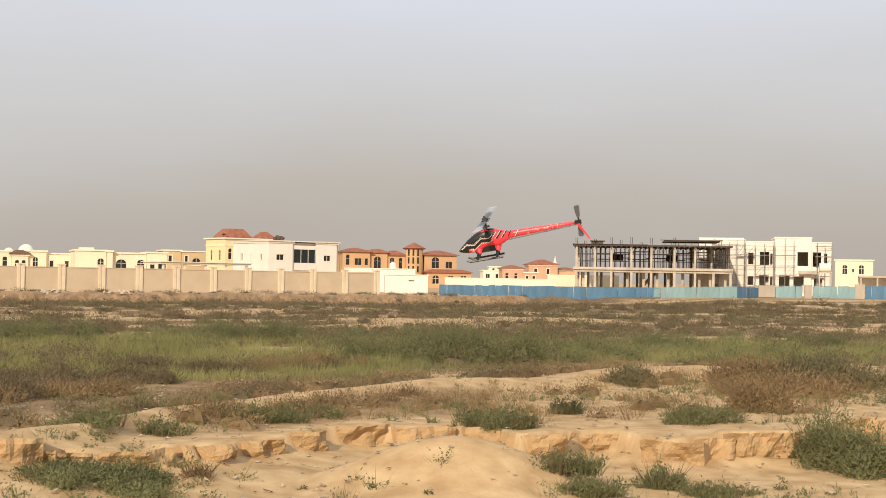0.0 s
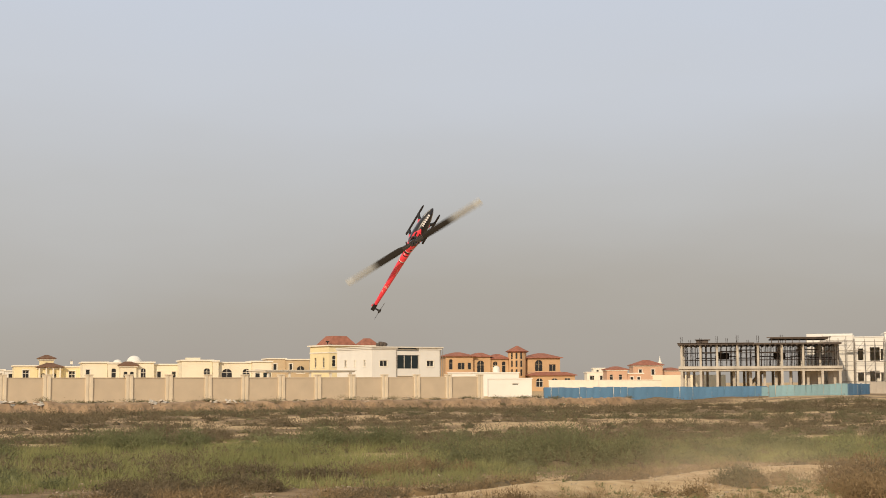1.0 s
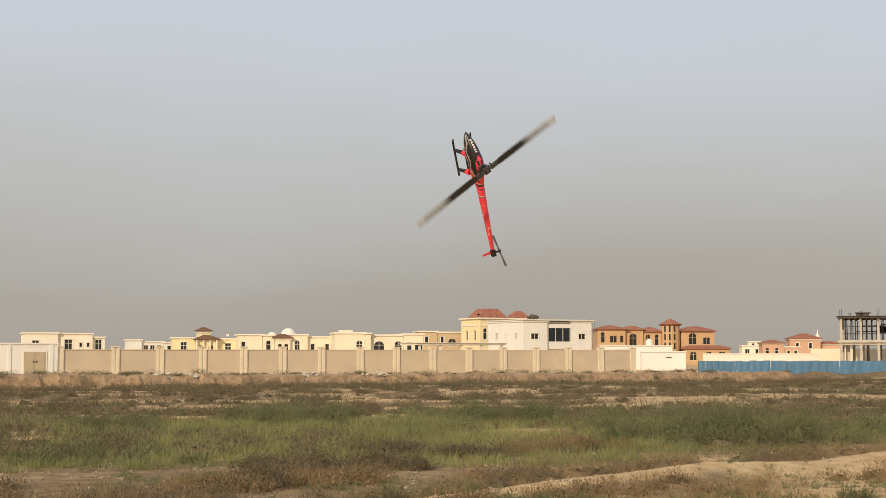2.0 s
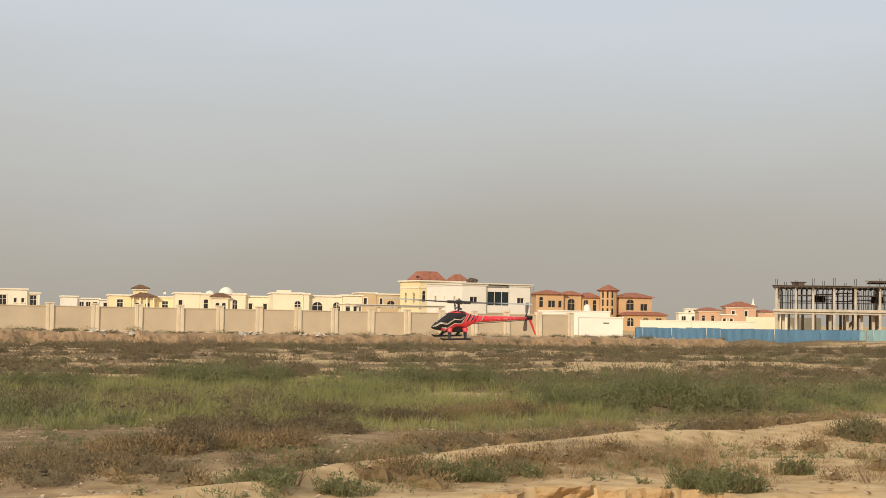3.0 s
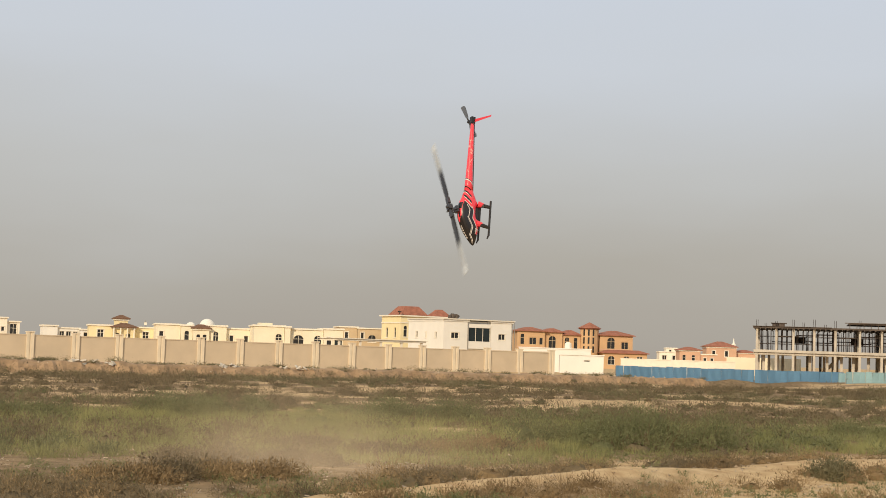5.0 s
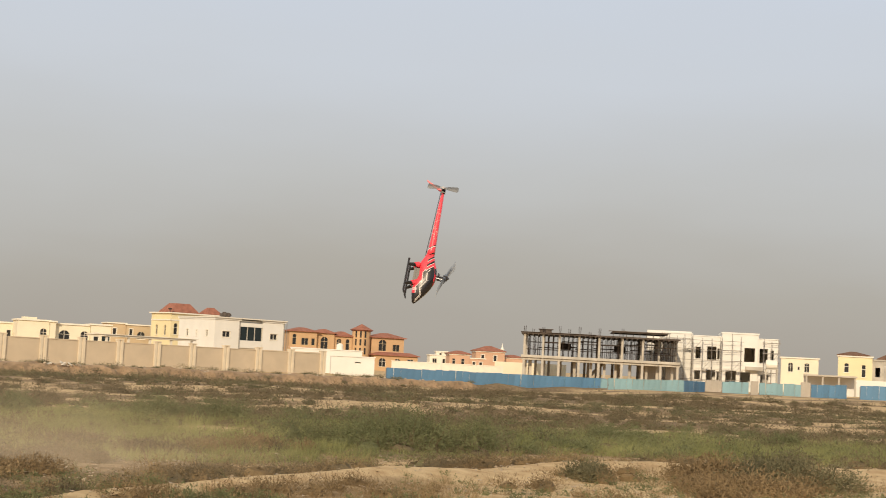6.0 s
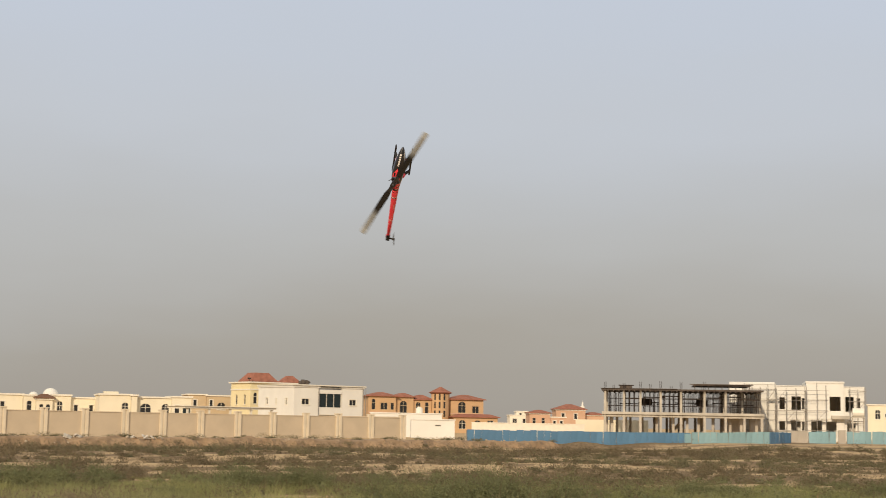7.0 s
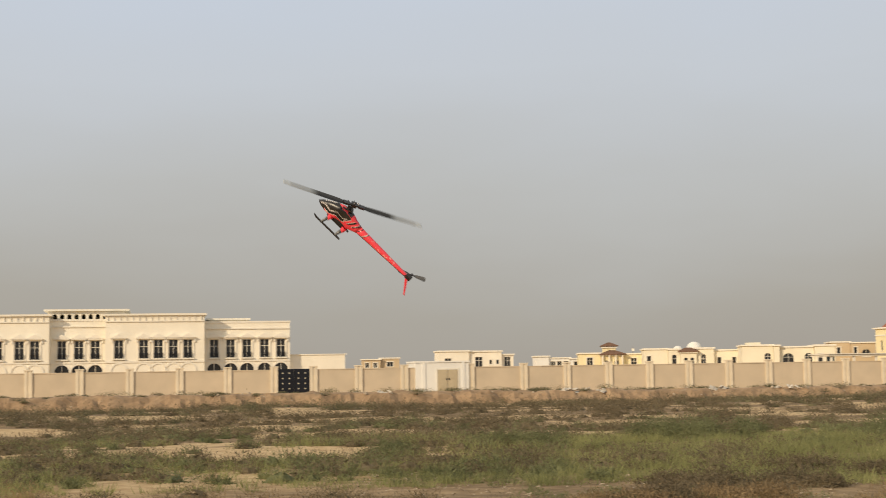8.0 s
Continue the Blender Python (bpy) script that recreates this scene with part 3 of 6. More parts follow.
# white gatehouse box in the wall
b0, b1 = PU[11] + 1.15, PU[12] - 0.25
box_house = root("gatehouse", wall_pose, "white rendered substation box with beige double doors", "gatehouse")
w_box = b1 - b0
door_u = w_box * 0.60
volume(box_house, b0, -0.15, w_box, 5.5, -0.6, 2.85, M_WHITE, parapet=0.2)
bm = boxes((b0 - 0.08, -0.25, 2.85, b1 + 0.08, 5.45, 3.02), (b0 + 0.75, -0.23, -0.4, b0 + 1.1, -0.15, 2.85), (b1 - 0.8, -0.23, -0.4, b1 - 0.45, -0.15, 2.85))
part("cornice", bm, M_WHITE, box_house)
for k in (0, 1):
    a = b0 + door_u - 1.1 + k * 1.12
    d_leaf = part("door", boxes((a, -0.24, -0.4, a + 1.08, -0.155, 2.05), (a + 0.12, -0.265, 0.1, a + 0.96, -0.24, 0.9), (a + 0.12, -0.265, 1.1, a + 0.96, -0.24, 1.9)), M_DOOR, box_house, "beige steel door leaf")
    part("handle", boxes((a + (0.92 if k == 0 else 0.08), -0.31, 0.95, a + (1.0 if k == 0 else 0.16), -0.266, 1.15)), M_GATE, d_leaf)
part("door_frame", boxes((b0 + door_u - 1.25, -0.22, -0.4, b0 + door_u - 1.12, -0.152, 2.2), (b0 + door_u + 1.12, -0.22, -0.4, b0 + door_u + 1.25, -0.152, 2.2), (b0 + door_u - 1.12, -0.22, 2.07, b0 + door_u + 1.12, -0.152, 2.2)), M_CREAMTRIM, box_house)

# ================= palace =================
palace = root("palace", at(36.0, 230.0, 36.0), "large cream two-storey mansion with pedimented windows and arcades", "mansion")


def palace_openings(xs, x0, blind):
    out = []
    for x in xs:
        out.append((x - x0, 4.65, 1.35, 2.80, "r"))
        if not blind:
            out.append((x - x0, 0.3, 2.2, 3.5, "a"))
    return out


def palace_trim(xs, y):
    for x in xs:
        bm = bmesh.new()
        add_box(bm, x - 1.15, y - 0.42, 7.56, x + 1.15, y - 0.003, 7.72)
        v = [bm.verts.new(p) for p in ((x - 1.25, y - 0.5, 7.72), (x + 1.25, y - 0.5, 7.72), (x, y - 0.5, 8.40), (x - 1.25, y - 0.003, 7.72), (x + 1.25, y - 0.003, 7.72), (x, y - 0.003, 8.40))]
        for q in ((0, 1, 2), (5, 4, 3), (0, 3, 4, 1), (1, 4, 5, 2), (2, 5, 3, 0)):
            bm.faces.new([v[i] for i in q])
        for s in (-1, 1):
            add_box(bm, x + s * 1.0 - 0.12, y - 0.22, 7.05, x + s * 1.0 + 0.12, y - 0.003, 7.52)
            add_box(bm, x + s * 0.84 - 0.09, y - 0.10, 4.7, x + s * 0.84 + 0.09, y - 0.003, 7.05)
        add_box(bm, x - 0.95, y - 0.35, 4.45, x + 0.95, y - 0.003, 4.62)
        part("pediment", bm, M_CREAMTRIM, palace)
        bm = bmesh.new()
        for k in range(7):
            add_tube(bm, (x - 0.6 + 0.2 * k, y - 0.25, 4.62), (x - 0.6 + 0.2 * k, y - 0.25, 5.35), 0.03, None, 5)
        add_box(bm, x - 0.7, y - 0.29, 5.35, x + 0.7, y - 0.21, 5.42)
        part("balcony_rail", bm, M_GATE, palace)
        bm = bmesh.new()
        r, n = 1.1, 10
        for k in range(n):
            a0, a1 = math.pi * k / n, math.pi * (k + 1) / n
            q = [(x + rr * math.cos(a), 2.70 + rr * math.sin(a)) for a, rr in ((a0, r), (a0, r + 0.25), (a1, r + 0.25), (a1, r))]
            f = [bm.verts.new((p[0], y - 0.10, p[1])) for p in q]
            g = [bm.verts.new((p[0], y - 0.003, p[1])) for p in q]
            bm.faces.new(f)
            bm.faces.new((f[1], g[1], g[2], f[2]))
            bm.faces.new((f[3], g[3], g[0], f[0]))
        part("arch_moulding", bm, M_CREAMTRIM, palace)


def palace_block(x0, x1, y, top, xs, depth=16.0, plain=False):
    volume(palace, x0, y, x1 - x0, depth, -0.5, top, M_CREAM, front=palace_openings(xs, x0, y < 1.0), cornice=0.10 if plain else 0.38, parapet=0.4)
    palace_trim(xs, y)
    part("string_course", boxes((x0, y - 0.14, 4.02, x1, y - 0.003, 4.28)), M_CREAMTRIM, palace)
    part("frieze", boxes((x0, y - 0.2, top - 0.95, x1, y - 0.003, top - 0.78)), M_CREAMTRIM, palace)
    k = x0 + 0.3
    while plain is False and k < x1 - 0.3:
        part("bracket", boxes((k, y - 0.16, top - 0.78, k + 0.12, y - 0.003, top - 0.02)), M_CREAMTRIM, palace)
        k += 0.92


palace_block(-34.0, -15.25, 0.0, 11.1, [-31.0, -28.5, -26.0, -22.6, -19.5, -17.3])
palace_block(-15.25, -7.1, 1.6, 10.4, [-13.5, -11.0, -8.6], 14.0, True)
palace_block(-7.1, 7.55, 0.0, 11.1, [-5.1, -1.45, 0.72, 2.93, 5.1])
palace_block(7.55, 20.7, 2.6, 9.95, [9.1, 11.6, 14.1, 16.8, 19.3], 12.0, True)
volume(palace, -15.6, 3.0, 11.4, 10.0, 10.1, 11.95, M_CREAM, front=[(1.0 + 1.05 * k, 10.75, 0.62, 0.75, "a") for k in range(10)], cornice=0.6, parapet=0.3, glass=M_VOID, frame_mat=M_VOID, name="attic")
volume(palace, 8.6, 7.0, 5.8, 6.0, 9.8, 10.55, M_CREAM, cornice=0.5, parapet=0.2, name="attic")
volume(palace, 20.72, 4.0, 8.7, 10.0, -0.5, 4.9, M_CREAM, parapet=0.4)
part("coping", boxes((20.9, 3.85, 4.9, 29.75, 4.3, 5.05)), M_CREAMTRIM, palace)

# ================= low villas behind the wall =================


def simple_villa(label, az, d, turn, blocks, material, roofs=(), name="villa", surround=0.15, trim=None, cornice=0.25):
    """blocks: x0, y0, width, depth, height, front openings, left openings."""
    v = root(name, at(az, d, turn), label, "house", "villas beyond the wall")
    for x0, y0, w, dp, h, front, left in blocks:
        volume(v, x0, y0, w, dp, -0.5, h, material, front=front, left=left, cornice=cornice, trim=trim, surround=surround)
    for x0, y0, x1, y1, z0, z1, m in roofs:
        roof(v, x0, y0, x1, y1, z0, z1, m)
    return v


def row(u0, step, n, z, w, h, style="r"):
    return [(u0 + step * k, z, w, h, style) for k in range(n)]


v = simple_villa("small cream flat-roofed house with dark windows", 25.3, 300, 30, [(0, 0, 6.2, 9, 6.0, [(2.0, 3.2, 1.3, 1.5)], []), (6.25, 0.6, 6.6, 9, 5.9, [(2.0, 2.9, 1.5, 2.0), (4.4, 3.4, 0.6, 0.9), (5.8, 3.4, 0.6, 0.9)], []), (12.9, 1.2, 2.4, 6, 5.2, [(1.2, 2.6, 1.3, 2.3)], [])], M_CREAM)
v = simple_villa("low grey-brown house far behind the wall", 28.2, 370, 30, [(0, 0, 4.5, 8, 5.3, [(1.2, 3.4, 1.0, 1.2), (3.2, 3.4, 1.0, 1.2)], []), (4.6, 1, 4.6, 8, 5.6, [(2.3, 3.6, 1.6, 1.2)], [])], M_TAN)
v = simple_villa("low white house with a shaded veranda", 21.6, 330, 26, [(0, 0, 3.0, 8, 5.0, [], []), (3.05, 0.5, 4.6, 8, 4.6, [(0.9, 2.4, 1.0, 1.6), (2.3, 2.4, 1.0, 1.6), (3.7, 2.4, 1.0, 1.6)], []), (7.7, 0, 3.6, 8, 4.4, [(1.2, 2.5, 0.9, 1.4)], [])], M_WHITE)
v = simple_villa("yellow villa with a columned porch and small roof turret", 19.95, 300, 22, [(0, 0, 4.4, 9, 5.1, [(2.2, 2.6, 1.2, 1.8)], []), (4.45, -0.5, 4.4, 9, 4.6, [(1.0, 1.8, 0.9, 2.0, "a"), (3.0, 1.8, 0.9, 2.0, "a")], []), (8.9, 0.2, 4.0, 9, 4.9, [(2.0, 2.4, 1.2, 1.8)], []), (4.9, 2.0, 2.6, 2.6, 6.3, [(1.3, 5.0, 0.7, 0.9, "a")], [])], M_YELLOW, [(4.9, 2.0, 7.5, 4.6, 6.6, 7.4, M_BROWNROOF), (4.5, -0.9, 8.9, 3.2, 4.9, 5.8, M_BROWNROOF)])
for k in range(4):
    bm = bmesh.new()
    add_tube(bm, (4.7 + 1.3 * k, -1.0, -0.4), (4.7 + 1.3 * k, -1.0, 4.85), 0.16, None, 8)
    part("column", bm, M_CREAMTRIM, v)
mast = root("roof_antenna", at(17.9, 306, 20), "thin antenna mast on a flat roof", "antenna")
bm = bmesh.new()
add_tube(bm, (0, 0, 4.0), (0, 0, 6.6), 0.06, 0.04, 6)
add_tube(bm, (-0.4, 0, 6.2), (0.4, 0, 6.2), 0.04, None, 6)
part("pole", bm, M_SCAF, mast)
part("panel_antenna", boxes((-0.25, -0.1, 5.6, 0.25, 0.1, 6.15)), M_TANK, mast)

v = simple_villa("cream flat-roofed villa with a small white dome", 17.5, 290, 20, [(0, 0, 4.6, 12, 5.6, [(1.0, 2.8, 0.8, 1.6)], []), (4.65, -0.6, 2.2, 12, 5.5, [(1.1, 2.4, 0.9, 2.2, "a")], []), (6.9, -1.2, 3.0, 12, 4.8, [(1.0, 2.2, 0.8, 1.8, "a"), (2.2, 2.2, 0.8, 1.8, "a")], []), (9.95, -0.6, 3.3, 12, 5.6, [(1.3, 2.4, 1.0, 2.2, "a")], []), (13.3, 0.2, 5.2, 10, 5.2, [(1.0, 2.6, 0.8, 1.4), (3.8, 2.6, 0.8, 1.4)], [])], M_PALE, [(6.9, -1.2, 9.9, 1.2, 5.08, 5.9, M_BROWNROOF)])
bm = bmesh.new()
bmesh.ops.create_uvsphere(bm, u_segments=24, v_segments=14, radius=1.5, matrix=Matrix.Translation((9.9, 4.5, 5.6)))
bmesh.ops.delete(bm, geom=[w for w in bm.verts if w.co.z < 5.0], context="VERTS")
part("dome", bm, M_WHITE, v, "white plastered dome", smooth=True)
bm = bmesh.new()
bmesh.ops.create_uvsphere(bm, u_segments=20, v_segments=12, radius=1.0, matrix=Matrix.Translation((6.9, 6.5, 5.4)))
part("dome", bm, M_WHITE, v, "small white plastered dome", smooth=True)

v = simple_villa("pale cream villa with arched windows and bays", 13.85, 280, 18, [(0, 0, 5.6, 12, 5.8, [(4.6, 2.6, 1.2, 1.9, "a")], []), (5.65, -0.8, 1.0, 12, 5.7, [], []), (6.7, 0.2, 6.2, 12, 5.4, [(1.6, 2.4, 2.0, 2.0, "a"), (5.2, 2.4, 1.4, 2.0, "a")], []), (12.95, -0.4, 3.6, 9, 5.6, [(1.0, 2.4, 0.9, 1.8)], [])], M_PALE)
part("roof_tank_house", boxes((1.0, 3, 6.08, 3.6, 6, 6.5)), M_PALE, v)
part("bay_glass", boxes((15.0, -0.55, 1.6, 16.3, -0.403, 3.9)), M_TEAL, v)
v = simple_villa("tan two-storey house with arched windows", 10.62, 335, 18, [(0, 0, 4.0, 10, 7.0, [(1.6, 4.6, 0.8, 1.4)], []), (4.05, -0.7, 5.2, 10, 6.8, [(3.2, 3.9, 1.8, 1.6, "a"), (1.0, 4.6, 0.7, 1.4)], [])], M_TAN)

# carport beam behind the wall
carport = root("carport", at(10.72, 186, 36), "cream carport roof showing over the boundary wall", "carport")
part("roof", boxes((0, 0, 3.0, 12.6, 5, 3.22), (-0.2, -0.2, 3.22, 12.8, 5.2, 3.3)), M_CREAMTRIM, carport)
for k in range(5):
    part("column", boxes((0.4 + 2.9 * k, 0.2, -0.5, 0.65 + 2.9 * k, 0.45, 3.0)), M_CREAMTRIM, carport)

# ================= yellow and white villas =================
yellow = root("villa", at(8.3, 322, 36), "pale yellow two-storey villa with red hipped roofs", "house", "villas beyond the wall")
volume(yellow, 0, 0, 13.0, 9.0, -0.5, 9.6, M_YELLOW, front=[(1.2, 5.2, 0.9, 2.4, "a")], left=[(2.6, 5.0, 0.9, 2.2, "a"), (6.4, 5.0, 0.9, 2.2, "a")], cornice=0.45, surround=0.15)
roof(yellow, 1.2, 1.4, 6.6, 6.8, 9.9, 11.9, M_ROOF, 0.5, 0.24)
roof(yellow, 9.8, 2.2, 13.0, 5.4, 9.9, 11.5, M_ROOF, 0.4, 0.36)
part("string_course", boxes((-0.1, -0.12, 8.1, 13.1, -0.003, 8.35), (-0.12, -0.12, 8.1, -0.003, 9.0, 8.35)), M_CREAMTRIM, yellow)
for k, x in enumerate((-0.3, 12.8)):
    bm = bmesh.new()
    add_tube(bm, (x, 0.2, 9.8), (x, 0.2, 10.4), 0.08, None, 6)
    add_box(bm, x - 0.35, 0.0, 10.4, x + 0.35, 0.35, 10.7)
    part("floodlight", bm, M_PROP, yellow)

white = root("villa", at(6.66, 292, 36), "white two-storey modern villa with a dark glazed bay", "house", "villas beyond the wall")
volume(white, 0, 0, 5.6, 14.5, -0.5, 8.25, M_WHITE, front=[(2.6, 4.9, 1.7, 1.15)], left=[(11.5, 4.9, 0.7, 1.2), (7.5, 4.9, 0.4, 1.2), (3.6, 4.9, 0.8, 1.3)], cornice=0.18, trim=M_WHITE, surround=0.12)
volume(white, 5.62, 0.9, 5.2, 12, -0.5, 8.1, M_WHITE, cornice=0.15, trim=M_WHITE, parapet=0.3)
volume(white, 10.84, 0, 5.0, 14.5, -0.5, 8.25, M_WHITE, front=[(2.5, 4.9, 1.6, 1.15)], cornice=0.18, trim=M_WHITE, surround=0.12)
bay = part("glazed_bay", boxes((5.75, 0.25, 4.5, 10.7, 0.85, 7.1)), M_TEAL, white, "dark teal glazed bay")
for x in (5.72, 7.35, 9.0, 10.62):
    part("mullion", boxes((x, 0.17, 4.46, x + 0.1, 0.247, 7.12)), M_FRAME, bay)
part("bay_sill", boxes((5.65, 0.05, 3.0, 10.8, 0.88, 4.46)), M_WHITE, white)
part("bay_head", boxes((5.65, 0.05, 7.12, 10.8, 0.88, 7.9)), M_WHITE, white)
part("eaves_slab", boxes((-0.35, -0.45, 8.56, 16.2, 14.6, 8.78)), M_FRAME, white)
for x in (5.45, 15.6):
    bm = bmesh.new()
    add_tube(bm, (x, -0.1, 0), (x, -0.1, 8.3), 0.07, None, 6)
    part("downpipe", bm, M_SCAF, white)
for x in (4.4, 5.3):
    bm = boxes((x, 5.0, 8.8, x + 0.1, 6.2, 9.6))
    add_tube(bm, (x + 0.3, 5.2, 8.8), (x + 0.7, 5.4, 9.5), 0.25, 0.6, 10)
    part("satellite_dish", bm, M_DARKCONC, white)

# ================= orange villa =================
orange = root("villa", at(3.84, 340, 12), "orange two-storey villa with red tiled roofs and round tower", "house", "villas beyond the wall")
volume(orange, 0, 0, 6.3, 10, -0.5, 7.6, M_ORANGE, front=[(1.2, 4.6, 0.9, 2.4, "a"), (3.6, 4.6, 1.6, 1.6), (5.5, 4.6, 0.8, 1.6)], left=[(5, 4.6, 1.0, 1.6)], frame_mat=M_TAN)
roof(orange, 0, 0, 6.3, 10, 7.6, 8.6, M_ROOF, 0.6)
volume(orange, 6.32, 1.0, 4.2, 9, -0.5, 7.5, M_ORANGE, front=[(1.9, 3.9, 1.7, 2.8, "a")], frame_mat=M_TAN)
roof(orange, 6.32, 1.0, 10.5, 10, 7.5, 8.5, M_ROOF, 0.5)
volume(orange, 10.52, 1.6, 4.2, 9, -0.5, 7.0, M_ORANGE, front=[(1.2, 3.9, 1.1, 2.6, "a"), (3.2, 3.9, 0.9, 2.6, "a")], frame_mat=M_TAN)
roof(orange, 10.52, 1.6, 14.7, 9, 7.0, 8.2, M_ROOF, 0.5)
volume(orange, 19.2, 1.0, 7.6, 10, -0.5, 7.2, M_ORANGE, front=[(2.6, 4.2, 1.8, 2.6, "a"), (5.8, 4.2, 1.6, 1.6)], frame_mat=M_TAN)
roof(orange, 19.2, 1.0, 26.8, 11, 7.2, 8.4, M_ROOF, 0.6)
volume(orange, 15.0, 4.2, 4.2, 6, -0.5, 6.8, M_ORANGE)
bm = bmesh.new()
N8 = 16
add_tube(bm, (16.9, 1.9, -0.5), (16.9, 1.9, 8.5), 2.15, None, N8)
part("tower", bm, M_ORANGE, orange)
bm = bmesh.new()
add_tube(bm, (16.9, 1.9, 8.5), (16.9, 1.9, 8.75), 2.35, 2.75, N8)
add_tube(bm, (16.9, 1.9, 8.76), (16.9, 1.9, 10.1), 2.75, 0.12, N8)
part("tower_roof", bm, M_ROOF, orange)
for k in (-1.5, -0.5, 0.5):
    a = radians(-90 + 30 * k)
    for z in (3.2, 5.2, 7.0):
        cx, cy = 16.9 + 2.08 * math.cos(a), 1.9 + 2.08 * math.sin(a)
        bm = bmesh.new()
        add_box(bm, -0.20, -0.08, 0, 0.20, 0.08, 1.45)
        bm.transform(Matrix.Translation((cx, cy, z)) @ Matrix.Rotation(a + math.pi / 2, 4, "Z"))
        part("tower_window", bm, M_GLASS, orange)
for x0, x1, z in ((18.6, 29.8, 3.2),):
    volume(orange, x0 + 0.5, -3.0, x1 - x0 - 1, 3.9, -0.5, z, M_ORANGE, front=[(2, 0.6, 1.6, 2.0, "a"), (5.5, 0.6, 1.6, 2.0, "a"), (8.5, 0.6, 1.4, 2.0)])
    roof(orange, x0 + 0.5, -3.0, x1 - 0.5, 0.9, z, z + 0.8, M_ROOF, 0.5)
part("belt", boxes((-0.1, -0.1, 3.9, 6.4, -0.003, 4.2), (19.1, 0.88, 3.9, 26.9, 0.997, 4.15)), M_PEACH, orange)

# white service blocks before the orange villa
for az, d, w, dp, h, lab in ((3.75, 232, 11.0, 6, 3.1, "long low white outbuilding with a flat roof"), (2.2, 214, 6.2, 4, 2.15, "white rendered plot wall")):
    o = root("outbuilding", at(az, d, 4), lab, "outbuilding")
    volume(o, 0, 0, w, dp, -0.6, h, M_WHITE, front=[(w * 0.62, h - 0.9, 0.9, 0.25)] if h < 2.5 else [], parapet=0.15)
    part("coping", boxes((-0.12, -0.12, h, w + 0.12, 0.4, h + 0.14)), M_WHITE, o)
tank = root("water_tank", at(1.9, 236, 4), "white round roof water tank", "water tank")
bm = bmesh.new()
add_tube(bm, (0, 0, 3.1), (0, 0, 4.0), 0.55, 0.52, 14)
add_tube(bm, (0, 0, 4.0), (0, 0, 4.25), 0.52, 0.2, 14)
part("shell", bm, M_TANK, tank)

# plot wall and peach terraces
o = root("plot_wall", at(-0.1, 262, -4), "long pale rendered plot wall", "wall")
part("wall", boxes((0, 0, -0.6, 19.5, 0.3, 1.9), (-0.05, -0.08, 1.9, 19.6, 0.38, 2.05)), M_CREAMTRIM, o)
part("wall", boxes((18.0, 12, -0.6, 31, 12.3, 2.9)), M_PALE, o, "taller pale yellow wall")
o = simple_villa("peach villa with red hipped roof", -2.3, 395, 4, [(0, 0, 5.4, 9, 4.6, [(1.2, 1.9, 0.9, 1.8, "a"), (3.6, 1.9, 0.9, 1.8, "a")], []), (5.45, 0.5, 4.2, 9, 3.8, [(1.2, 1.6, 0.8, 1.4), (3.0, 1.6, 0.8, 1.4)], [])], M_PEACH, [(0, 0, 5.4, 9, 4.88, 5.8, M_ROOF)], cornice=0.2)
o = simple_villa("two-storey peach villa with red hipped roof", -3.3, 420, 4, [(0, 0, 8.2, 9, 6.0, [(2, 3.6, 0.9, 1.6), (5.5, 3.6, 0.9, 1.6)], []), (8.3, 2, 5.4, 8, 4.6, [(1.5, 2.2, 0.9, 1.5, "a"), (3.8, 2.2, 0.9, 1.5, "a")], [])], M_PEACH, [(0, 0, 8.2, 9, 6.28, 7.8, M_ROOF), (8.3, 2, 13.7, 10, 4.88, 5.7, M_ROOF)], cornice=0.2)
o = simple_villa("white low house among red-roofed villas", -1.55, 420, 4, [(0, 0, 5.6, 8, 4.3, [(1.4, 2.2, 1.2, 1.3), (4.0, 2.2, 0.8, 1.3)], []), (2.0, 2.0, 3.2, 5, 5.4, [(1.2, 4.5, 0.7, 0.6)], [])], M_CREAM, cornice=0.2)
minaret = root("minaret", at(-4.3, 520, 0), "slim white minaret with pointed top", "minaret")
bm = bmesh.new()
add_tube(bm, (0, 0, 0), (0, 0, 8.6), 0.55, 0.45, 10)
add_tube(bm, (0, 0, 8.0), (0, 0, 8.5), 0.8, 0.8, 10)
add_tube(bm, (0, 0, 8.6), (0, 0, 10.6), 0.4, 0.03, 10)
part("shaft", bm, M_WHITE, minaret)

# ================= unfinished concrete frame =================
frame_house = root("concrete_frame", at(-5.09, 250, -6.5), "unfinished two-storey concrete frame with shoring and props", "building site")
FW, FD = 25.8, 15.0
cols = [0.2, 3.3, 6.0, 9.3, 12.6, 16.4, 19.8, 22.8, 25.6]
for j, y in enumerate((0.2, 5.0, 10.0, 14.6)):
    for i, x in enumerate(cols):
        part("column", boxes((x - 0.2, y - 0.2, -0.5, x + 0.2, y + 0.2, 3.75)), M_CONC, frame_house)
        if i < 7 or j:
            part("column", boxes((x - 0.18, y - 0.18, 4.17, x + 0.18, y + 0.18, 7.7)), M_CONC, frame_house)
part("first_slab", boxes((-0.3, -0.3, 3.75, FW + 0.2, FD, 4.17)), M_CONC, frame_house)
part("roof_shuttering", boxes((-0.4, -0.4, 7.7, FW + 0.1, FD, 7.95), (-0.5, -0.6, 7.95, 12.0, FD, 8.02)), M_DARKCONC, frame_house)
for k in range(30):
    part("shutter_joist", boxes((-0.2 + 0.86 * k, -0.8, 7.5, -0.05 + 0.86 * k, FD, 7.697)), M_DARKCONC, frame_house)
